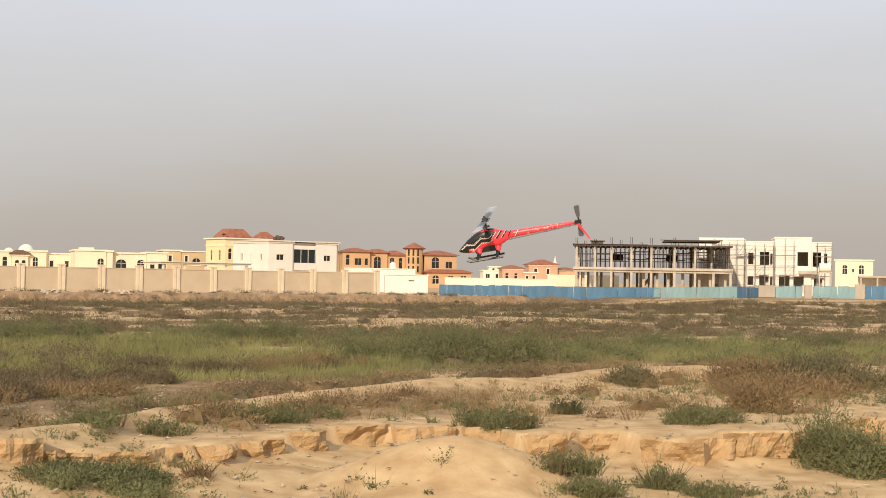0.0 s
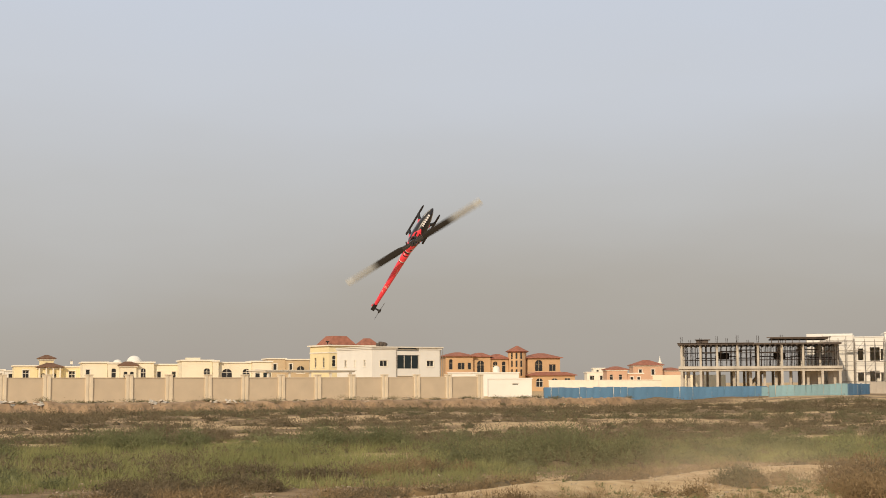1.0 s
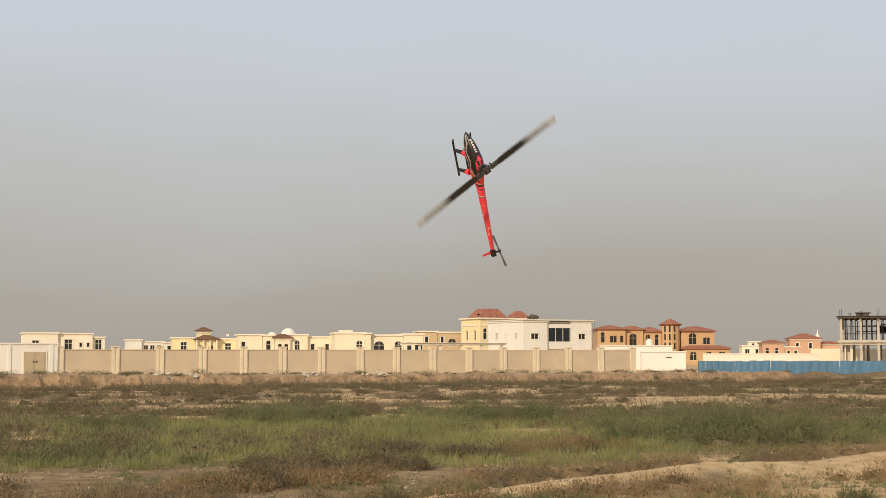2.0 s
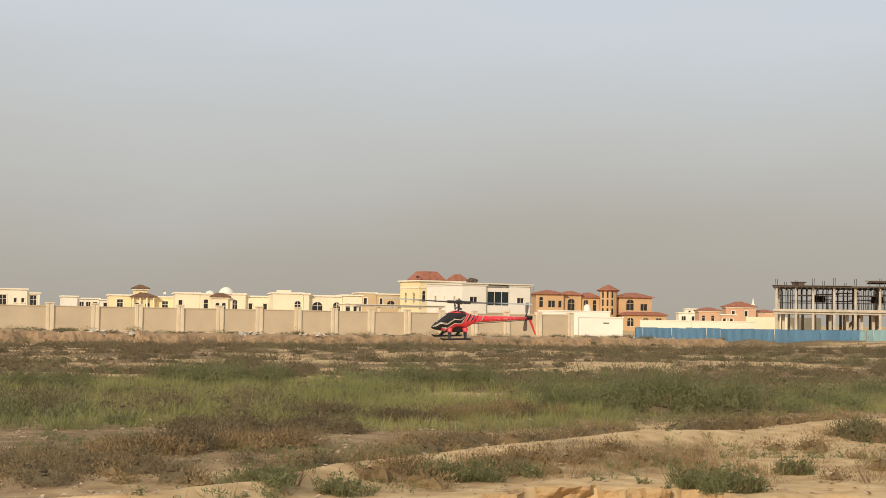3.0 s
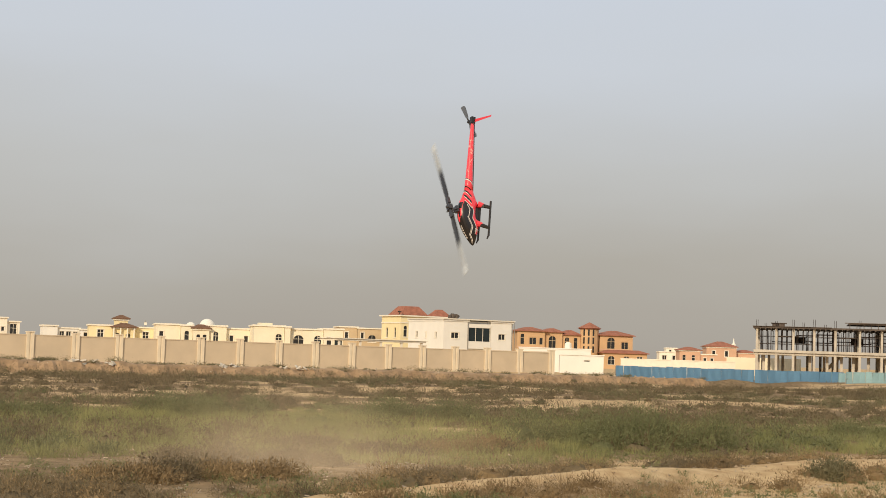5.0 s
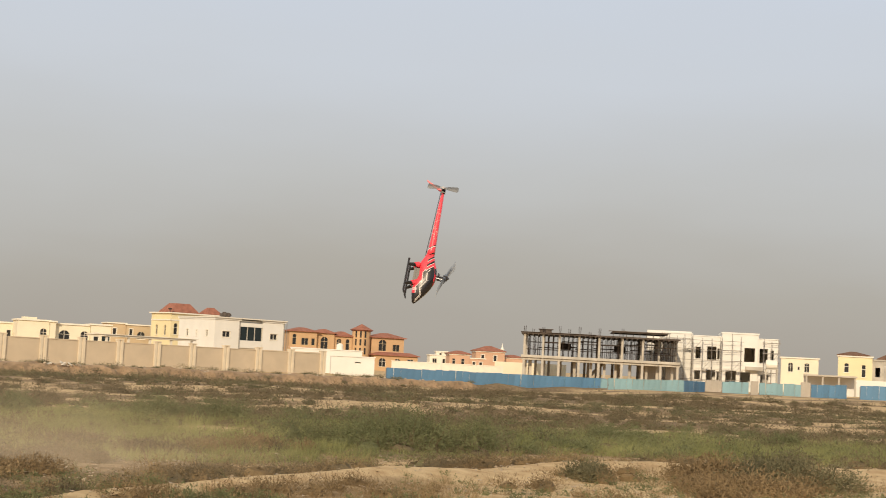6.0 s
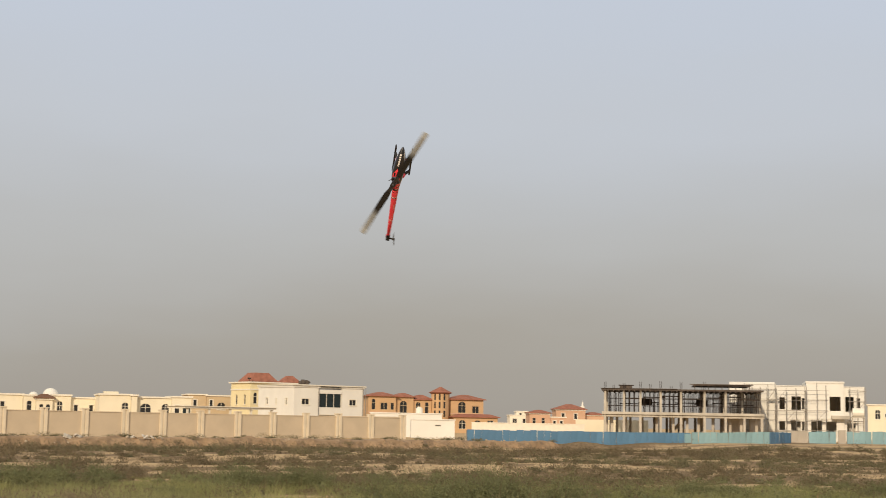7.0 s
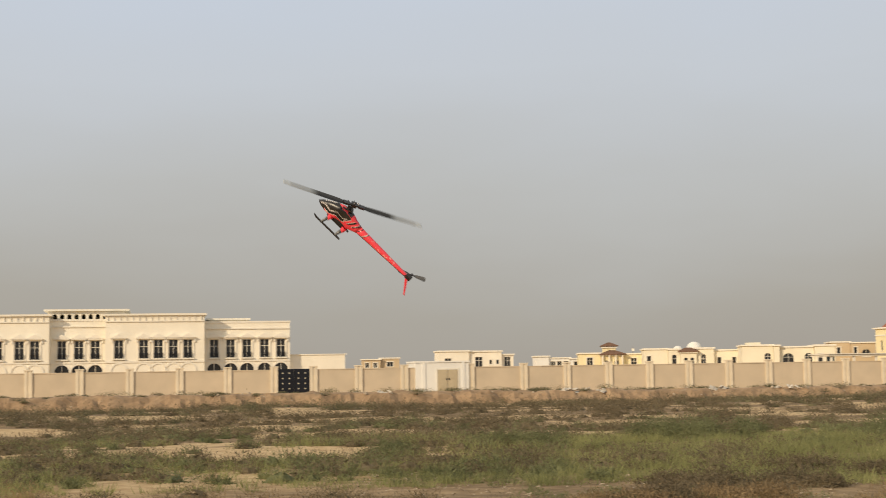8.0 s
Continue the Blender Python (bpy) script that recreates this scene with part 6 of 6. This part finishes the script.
def blade_material():
    """Glossy blade: black carbon towards the root, pale grey towards the tip as painted-in sun gloss and spin blur."""
    m = bpy.data.materials.new("black_and_grey_blade")
    m.use_nodes = True
    n, l = m.node_tree.nodes, m.node_tree.links
    b = n["Principled BSDF"]
    b.inputs["Roughness"].default_value = 0.28
    co, sp, ab, r = n.new("ShaderNodeTexCoord"), n.new("ShaderNodeSeparateXYZ"), n.new("ShaderNodeMath"), n.new("ShaderNodeValToRGB")
    ab.operation = "ABSOLUTE"
    l.new(co.outputs["Object"], sp.inputs[0])
    l.new(sp.outputs["X"], ab.inputs[0])
    l.new(ab.outputs[0], r.inputs["Fac"])
    e = r.color_ramp.elements
    e[0].position, e[0].color = 0.40, (0.018, 0.017, 0.018, 1)
    e[1].position, e[1].color = 0.50, (0.33, 0.36, 0.39, 1)
    k = e.new(0.70)
    k.color = (0.38, 0.41, 0.45, 1)
    k = e.new(0.72)
    k.color = (0.48, 0.52, 0.56, 1)
    l.new(r.outputs[0], b.inputs["Base Color"])
    return m


H_BLADE = blade_material()
# see-through grey stands in for the tail blades' spin blur
H_TAILBLADE = mat("blurred_tail_blade", (0.075, 0.075, 0.078), rough=0.4, var=0.15, bump=0.0)
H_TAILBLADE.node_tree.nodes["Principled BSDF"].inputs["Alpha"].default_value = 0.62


def loft(bm, sections, seg=24, power=2.4):
    """Closed skin through sections: y, half width, z low, z high."""
    rings = []
    for y, hw, z0, z1 in sections:
        cz, hz = (z0 + z1) / 2, (z1 - z0) / 2
        ring = []
        for i in range(seg):
            a = 2 * math.pi * i / seg
            ca, sa = math.cos(a), math.sin(a)
            ring.append(bm.verts.new((math.copysign(abs(ca) ** (2 / power), ca) * hw, y, cz + math.copysign(abs(sa) ** (2 / power), sa) * hz)))
        rings.append(ring)
    for p, q in zip(rings, rings[1:]):
        for i in range(seg):
            j = (i + 1) % seg
            bm.faces.new((p[i], p[j], q[j], q[i]))
    bm.faces.new(rings[0][::-1])
    bm.faces.new(rings[-1])
    bmesh.ops.recalc_face_normals(bm, faces=bm.faces)


helicopter = root("model_helicopter", pose(0, 14, 2), "red and black radio-controlled helicopter flying aerobatics", "helicopter")
bm = bmesh.new()
loft(bm, [(0.297, 0.004, -0.078, -0.066), (0.283, 0.014, -0.088, -0.050), (0.25, 0.029, -0.098, -0.020), (0.20, 0.043, -0.106, 0.022), (0.145, 0.053, -0.112, 0.058), (0.085, 0.059, -0.112, 0.086), (0.055, 0.060, -0.082, 0.096), (0.01, 0.060, -0.070, 0.100), (-0.05, 0.056, -0.074, 0.096), (-0.085, 0.051, -0.092, 0.086), (-0.12, 0.044, -0.074, 0.070), (-0.17, 0.038, -0.048, 0.054), (-0.20, 0.035, -0.036, 0.048)])
part("canopy", bm, H_PAINT, helicopter, "glossy red and black canopy with white stripes", smooth=True)
bm = bmesh.new()
loft(bm, [(-0.19, 0.036, -0.034, 0.046), (-0.26, 0.034, -0.026, 0.044), (-0.47, 0.028, -0.018, 0.038), (-0.70, 0.022, -0.008, 0.032), (-0.87, 0.016, 0.000, 0.026), (-0.895, 0.010, 0.006, 0.020)], 14, 2.2)
part("tail_boom", bm, H_BOOM, helicopter, "tapered red tail boom with black bands", smooth=True)
bm = boxes((-0.03, -0.10, -0.120, 0.03, 0.14, -0.100), (-0.026, -0.05, -0.10, 0.026, 0.09, -0.06))
add_tube(bm, (0, -0.19, -0.041), (0, -0.87, -0.007), 0.0035, None, 6)
part("chassis", bm, H_BLACK, helicopter, "black carbon chassis plate with push rod")
for s in (-1, 1):
    for y0, y1 in ((0.10, 0.13), (-0.08, -0.06)):
        bm = bmesh.new()
        for k in range(4):
            t0, t1 = k / 4, (k + 1) / 4
            pts = [(s * (0.03 + 0.06 * t ** 0.8), y0 + (y1 - y0) * t, -0.108 - 0.070 * t ** 1.4) for t in (t0, t1)]
            add_tube(bm, pts[0], pts[1], 0.021 - 0.007 * t0, 0.021 - 0.007 * t1, 6)
        part("skid_strut", bm, H_BLACK, helicopter)
        bm = bmesh.new()
        add_tube(bm, (s * 0.030, y0 - 0.004, -0.084), (s * 0.052, y0 + (y1 - y0) * 0.3 - 0.004, -0.128), 0.030, 0.019, 8)
        part("strut_fairing", bm, H_RED, helicopter, "red lacquered strut fairing")
    bm = bmesh.new()
    add_tube(bm, (s * 0.09, 0.20, -0.180), (s * 0.09, -0.12, -0.180), 0.010, None, 8)
    add_tube(bm, (s * 0.09, 0.20, -0.180), (s * 0.09, 0.235, -0.165), 0.010, 0.006, 8)
    part("skid", bm, H_BLACK, helicopter)
bm = bmesh.new()
add_tube(bm, (0, 0, 0.09), (0, 0, 0.195), 0.010, None, 8)
add_tube(bm, (0, 0, 0.112), (0, 0, 0.127), 0.040, 0.034, 12)
for s in (-1, 1):
    add_tube(bm, (s * 0.038, 0, 0.12), (s * 0.055, 0.028, 0.186), 0.004, None, 5)
add_tube(bm, (0.03, 0.02, 0.10), (0.035, 0.03, 0.17), 0.006, None, 6)
add_tube(bm, (-0.03, 0.02, 0.10), (-0.035, 0.03, 0.17), 0.006, None, 6)
part("mast", bm, H_METAL, helicopter, "dark metal rotor mast with swashplate")
bm = bmesh.new()
add_box(bm, -0.028, -0.025, -0.018, 0.028, 0.025, 0.022)
add_tube(bm, (-0.12, 0, 0), (0.12, 0, 0), 0.015, None, 8)
for s in (-1, 1):
    add_box(bm, s * 0.085 - 0.035, -0.019, -0.012, s * 0.085 + 0.035, 0.019, 0.013)
    add_tube(bm, (s * 0.07, 0.01, 0), (s * 0.055, 0.042, -0.004), 0.006, None, 6)
add_tube(bm, (0, 0, 0.02), (0, 0, 0.04), 0.015, 0.008, 8)
main_rotor = part("main_rotor", bm, H_METAL, helicopter, "dark metal rotor head")
main_rotor.matrix_basis = pose(0, 0, 0.185)
for s in (-1, 1):
    bm = bmesh.new()
    st = [(0.085, 0.017, 0.010), (0.15, 0.030, 0.008), (0.22, 0.033, 0.007), (0.70, 0.031, 0.005), (0.785, 0.028, 0.004), (0.79, 0.020, 0.002)]
    rings = []
    for xx, hw, th in st:
        lift = 0.012 * (xx / 0.79) ** 2
        rings.append([bm.verts.new((s * xx, yy * s, zz + lift)) for yy, zz in ((hw, 0), (hw * 0.4, th), (-hw * 0.5, th * 0.6), (-hw, 0), (-hw * 0.5, -th * 0.5), (hw * 0.4, -th * 0.7))])
    for p, q in zip(rings, rings[1:]):
        for i in range(6):
            j = (i + 1) % 6
            bm.faces.new((p[i], p[j], q[j], q[i]))
    bm.faces.new(rings[0])
    bm.faces.new(rings[-1])
    bmesh.ops.recalc_face_normals(bm, faces=bm.faces)
    part("blade", bm, H_BLADE, main_rotor)
bm = bmesh.new()
add_box(bm, -0.018, -0.905, -0.006, 0.020, -0.845, 0.034)
add_tube(bm, (0.018, -0.88, 0.014), (0.058, -0.88, 0.014), 0.009, None, 8)
part("tail_gearbox", bm, H_BLACK, helicopter)
bm = bmesh.new()
q = [(-0.855, 0.0), (-0.885, 0.0), (-0.960, -0.150), (-0.970, -0.168), (-0.950, -0.160)]
f0 = [bm.verts.new((-0.027, p[0], p[1])) for p in q]
f1 = [bm.verts.new((-0.019, p[0], p[1])) for p in q]
bm.faces.new(f0)
bm.faces.new(f1[::-1])
for i in range(5):
    j = (i + 1) % 5
    bm.faces.new((f0[j], f0[i], f1[i], f1[j]))
part("tail_fin", bm, H_RED, helicopter, "thin red tail fin")
bm = bmesh.new()
add_tube(bm, (0, 0, -0.012), (0, 0, 0.012), 0.014, None, 8)
add_tube(bm, (-0.035, 0, 0), (0.035, 0, 0), 0.008, None, 6)
tail_rotor = part("tail_rotor", bm, H_METAL, helicopter, "tail rotor hub")
tail_rotor.matrix_basis = Matrix.Translation((0.066, -0.88, 0.014)) @ Matrix.Rotation(radians(90), 4, "Y")
# paddles widened towards the tip, drawing the sweep of the spin into their shape
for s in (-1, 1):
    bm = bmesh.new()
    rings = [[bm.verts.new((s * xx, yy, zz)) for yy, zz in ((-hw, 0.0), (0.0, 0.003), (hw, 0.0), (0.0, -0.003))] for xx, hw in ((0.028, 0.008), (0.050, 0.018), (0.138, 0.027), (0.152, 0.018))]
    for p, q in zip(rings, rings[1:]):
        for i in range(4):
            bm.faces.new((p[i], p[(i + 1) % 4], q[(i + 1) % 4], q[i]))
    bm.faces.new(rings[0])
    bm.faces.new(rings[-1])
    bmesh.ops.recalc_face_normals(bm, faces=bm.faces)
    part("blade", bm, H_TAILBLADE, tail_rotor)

# angles of the main rotor at given seconds
# rotor keys
MAIN_KEYS = [(0.0, 178.9), (0.1, 360.0), (0.5, 1245.0), (0.6, 1450.0), (0.7, 1599.0), (0.9, 2038.0), (1.0, 2224.6), (1.1, 2369.5), (1.2, 2476.0), (1.3, 2591.0), (1.4, 2690.0), (1.5, 2807.5), (1.6, 3063.5), (2.8, 5804.0), (3.0, 6195.7), (3.5, 7447.6), (4.0, 8486.6), (5.5, 11865.2), (6.0, 12986.1), (6.5, 14188.9), (7.0, 15371.3), (7.5, 16516.3), (7.9, 17425.0), (8.0, 17590.6), (8.2, 18029.5)]
# end rotor keys


def spin_angle(n):
    return float(np.interp(n / 30, [k[0] for k in MAIN_KEYS], [k[1] for k in MAIN_KEYS]))



def motions():
    walk(helicopter, [
# flight rows
    (0.00, pose(0.521, 13.460, 2.001, -10.6, -10.9, 83.9)),
    (0.10, pose(0.554, 13.423, 2.393, -23.7, 34.4, 121.2)),
    (0.15, pose(0.395, 13.302, 2.525, 0.6, 65.7, 169.0)),
    (0.20, pose(0.251, 13.396, 2.668, 77.2, 61.8, -98.8)),
    (0.30, pose(0.023, 13.572, 2.885, 112.7, 12.8, -26.9)),
    (0.40, pose(-0.018, 13.746, 3.102, 135.2, 46.3, -45.7)),
    (0.50, pose(-0.261, 13.924, 3.224, 161.0, 15.7, -5.6)),
    (0.60, pose(-0.462, 13.735, 3.281, 141.4, 3.2, 17.5)),
    (0.70, pose(-0.629, 13.543, 3.355, 134.3, 7.1, 20.3)),
    (0.80, pose(-0.702, 13.397, 3.029, 128.1, 6.5, 28.4)),
    (0.90, pose(-0.868, 13.269, 2.826, 115.7, 24.0, 17.1)),
    (1.00, pose(-1.118, 13.098, 2.995, 120.4, 30.3, 9.6)),
    (1.10, pose(-1.416, 12.988, 3.126, 115.9, 22.0, 17.3)),
    (1.20, pose(-1.616, 12.897, 3.135, 132.0, -6.1, 23.3)),
    (1.30, pose(-1.818, 12.846, 3.076, 124.3, -2.1, 30.0)),
    (1.40, pose(-1.819, 12.973, 3.031, 127.6, 20.5, 35.2)),
    (1.50, pose(-1.902, 13.104, 2.966, 124.0, 26.8, 32.9)),
    (1.60, pose(-2.060, 12.934, 2.914, 122.3, 7.3, 19.9)),
    (1.70, pose(-1.979, 12.797, 2.888, 130.1, 1.0, 18.4)),
    (2.00, pose(-1.964, 13.281, 3.278, 113.2, -22.8, 31.9)),
    (2.25, pose(-1.938, 14.124, 3.497, 57.3, -43.5, 83.3)),
    (2.50, pose(-1.911, 14.966, 3.137, 5.2, -18.4, 130.7)),
    (2.80, pose(-1.896, 15.451, 2.667, -10.5, 6.0, 142.7)),
    (2.90, pose(-1.949, 15.720, 1.994, -2.9, 3.0, 137.5)),
    (3.00, pose(-1.898, 15.972, 1.592, -1.3, -10.5, 127.6)),
    (3.10, pose(-1.851, 16.154, 1.627, -2.9, -7.2, 131.2)),
    (3.20, pose(-1.873, 16.324, 1.844, -2.2, -3.9, 132.5)),
    (3.30, pose(-1.832, 16.491, 2.172, -3.8, 27.0, 126.3)),
    (3.40, pose(-1.784, 16.423, 2.411, 24.5, 68.1, 143.3)),
    (3.50, pose(-1.813, 16.346, 2.597, 174.4, 63.8, -58.6)),
    (3.60, pose(-1.781, 16.724, 2.859, 169.5, 20.6, -63.0)),
    (3.70, pose(-1.692, 17.107, 3.079, 171.7, 9.9, -64.0)),
    (3.80, pose(-1.620, 17.235, 3.453, 170.8, 1.2, -70.6)),
    (3.90, pose(-1.574, 17.084, 3.665, 167.2, -39.4, -59.4)),
    (4.00, pose(-1.663, 16.920, 3.849, 160.9, -74.3, -41.9)),
    (4.10, pose(-1.898, 17.322, 3.996, 2.5, -54.4, 114.2)),
    (4.20, pose(-1.986, 17.741, 4.121, -0.4, -13.4, 117.3)),
    (4.50, pose(-1.858, 16.844, 4.066, -19.2, -9.9, 122.4)),
    (4.75, pose(-1.636, 15.286, 3.666, -50.8, -0.8, 127.5)),
    (5.00, pose(-1.414, 13.728, 2.880, -81.8, 9.6, 127.3)),
    (5.30, pose(-1.286, 12.831, 2.252, -100.2, 15.0, 124.5)),
    (5.40, pose(-1.306, 12.896, 2.318, -110.1, 29.9, 120.7)),
    (5.50, pose(-1.220, 12.981, 2.306, -113.7, 28.4, 113.3)),
    (5.60, pose(-1.095, 12.909, 2.269, -111.6, 30.0, 118.0)),
    (5.70, pose(-0.749, 12.851, 2.276, -109.3, 32.9, 122.0)),
    (5.80, pose(-0.355, 12.867, 2.320, -97.3, 42.2, 149.9)),
    (5.85, pose(-0.139, 12.871, 2.345, -72.6, 12.5, -157.4)),
    (5.90, pose(0.093, 13.333, 2.380, -83.4, -18.7, -100.5)),
    (6.00, pose(0.311, 14.391, 2.457, -96.4, -12.8, -95.5)),
    (6.10, pose(0.327, 14.532, 2.449, -70.9, -11.0, -117.4)),
    (6.20, pose(0.364, 14.679, 2.325, -42.7, -26.3, -147.9)),
    (6.30, pose(0.633, 15.268, 2.323, -30.5, -37.5, -174.8)),
    (6.40, pose(0.900, 15.853, 2.509, -1.6, 4.6, 112.6)),
    (6.50, pose(1.165, 16.432, 2.707, -5.7, -18.3, 83.3)),
    (6.55, pose(1.233, 16.263, 2.911, -5.8, 1.5, 113.0)),
    (6.60, pose(1.295, 16.106, 3.121, 8.7, 32.3, 137.3)),
    (6.65, pose(1.161, 15.949, 3.300, 16.8, 57.2, 179.3)),
    (6.70, pose(1.021, 15.805, 3.484, 87.0, 57.8, -95.4)),
    (6.80, pose(0.510, 15.522, 3.795, 119.5, 17.0, -36.4)),
    (6.90, pose(-0.126, 15.722, 4.065, 112.2, 1.0, -36.6)),
    (7.00, pose(-0.831, 15.917, 4.193, 136.4, 13.9, -1.9)),
    (7.10, pose(-1.463, 15.192, 4.102, 152.7, 27.2, 48.0)),
    (7.15, pose(-1.705, 14.722, 3.957, 151.7, -18.5, 57.9)),
    (7.20, pose(-1.971, 14.481, 3.841, 165.5, -54.8, 51.1)),
    (7.30, pose(-2.223, 14.023, 3.589, -33.2, -55.9, -119.7)),
    (7.40, pose(-2.654, 14.283, 3.412, -36.8, 6.5, -111.4)),
    (7.50, pose(-3.130, 14.540, 3.051, -38.3, 33.6, -162.5)),
    (7.60, pose(-3.449, 14.364, 2.561, -44.3, 33.6, 151.1)),
    (7.70, pose(-3.976, 14.106, 2.138, -26.1, 26.2, 151.8)),
    (7.80, pose(-4.873, 14.043, 2.062, -22.7, -10.2, 160.5)),
    (7.90, pose(-6.004, 13.819, 2.494, 8.8, -28.0, 131.6)),
    (8.00, pose(-7.152, 13.447, 3.165, 53.6, -28.0, 84.8)),
# end flight rows
    ])
    # dust lifts off the ground, drifts and settles
    for cloud, rows in ((early_dust, ((0.0, 0.0, -1.4), (0.25, 0.0, -0.6), (0.6, 0.0, 0.0), (1.3, -0.4, 0.0), (2.2, -0.8, -0.9), (8.0, -1.0, -1.5))), (later_dust, ((0.0, 0.8, -1.8), (2.7, 0.8, -1.6), (3.2, 0.6, -0.5), (3.6, 0.3, 0.0), (5.4, -0.5, 0.0), (6.7, -0.9, -0.25), (8.0, -1.2, -1.4)))):
        base = cloud.matrix_basis.copy()
        walk(cloud, [(t, Matrix.Translation((dx, 0, dz)) @ base) for t, dx, dz in rows])
    base = main_rotor.matrix_basis.copy()
    walk(main_rotor, [(n / 30, base @ Matrix.Rotation(radians(spin_angle(n)), 4, "Z")) for n in range(241)])
    base = tail_rotor.matrix_basis.copy()
    walk(tail_rotor, [(n / 30, base @ Matrix.Rotation(radians(88.0 * n), 4, "Z")) for n in range(241)])


motions()
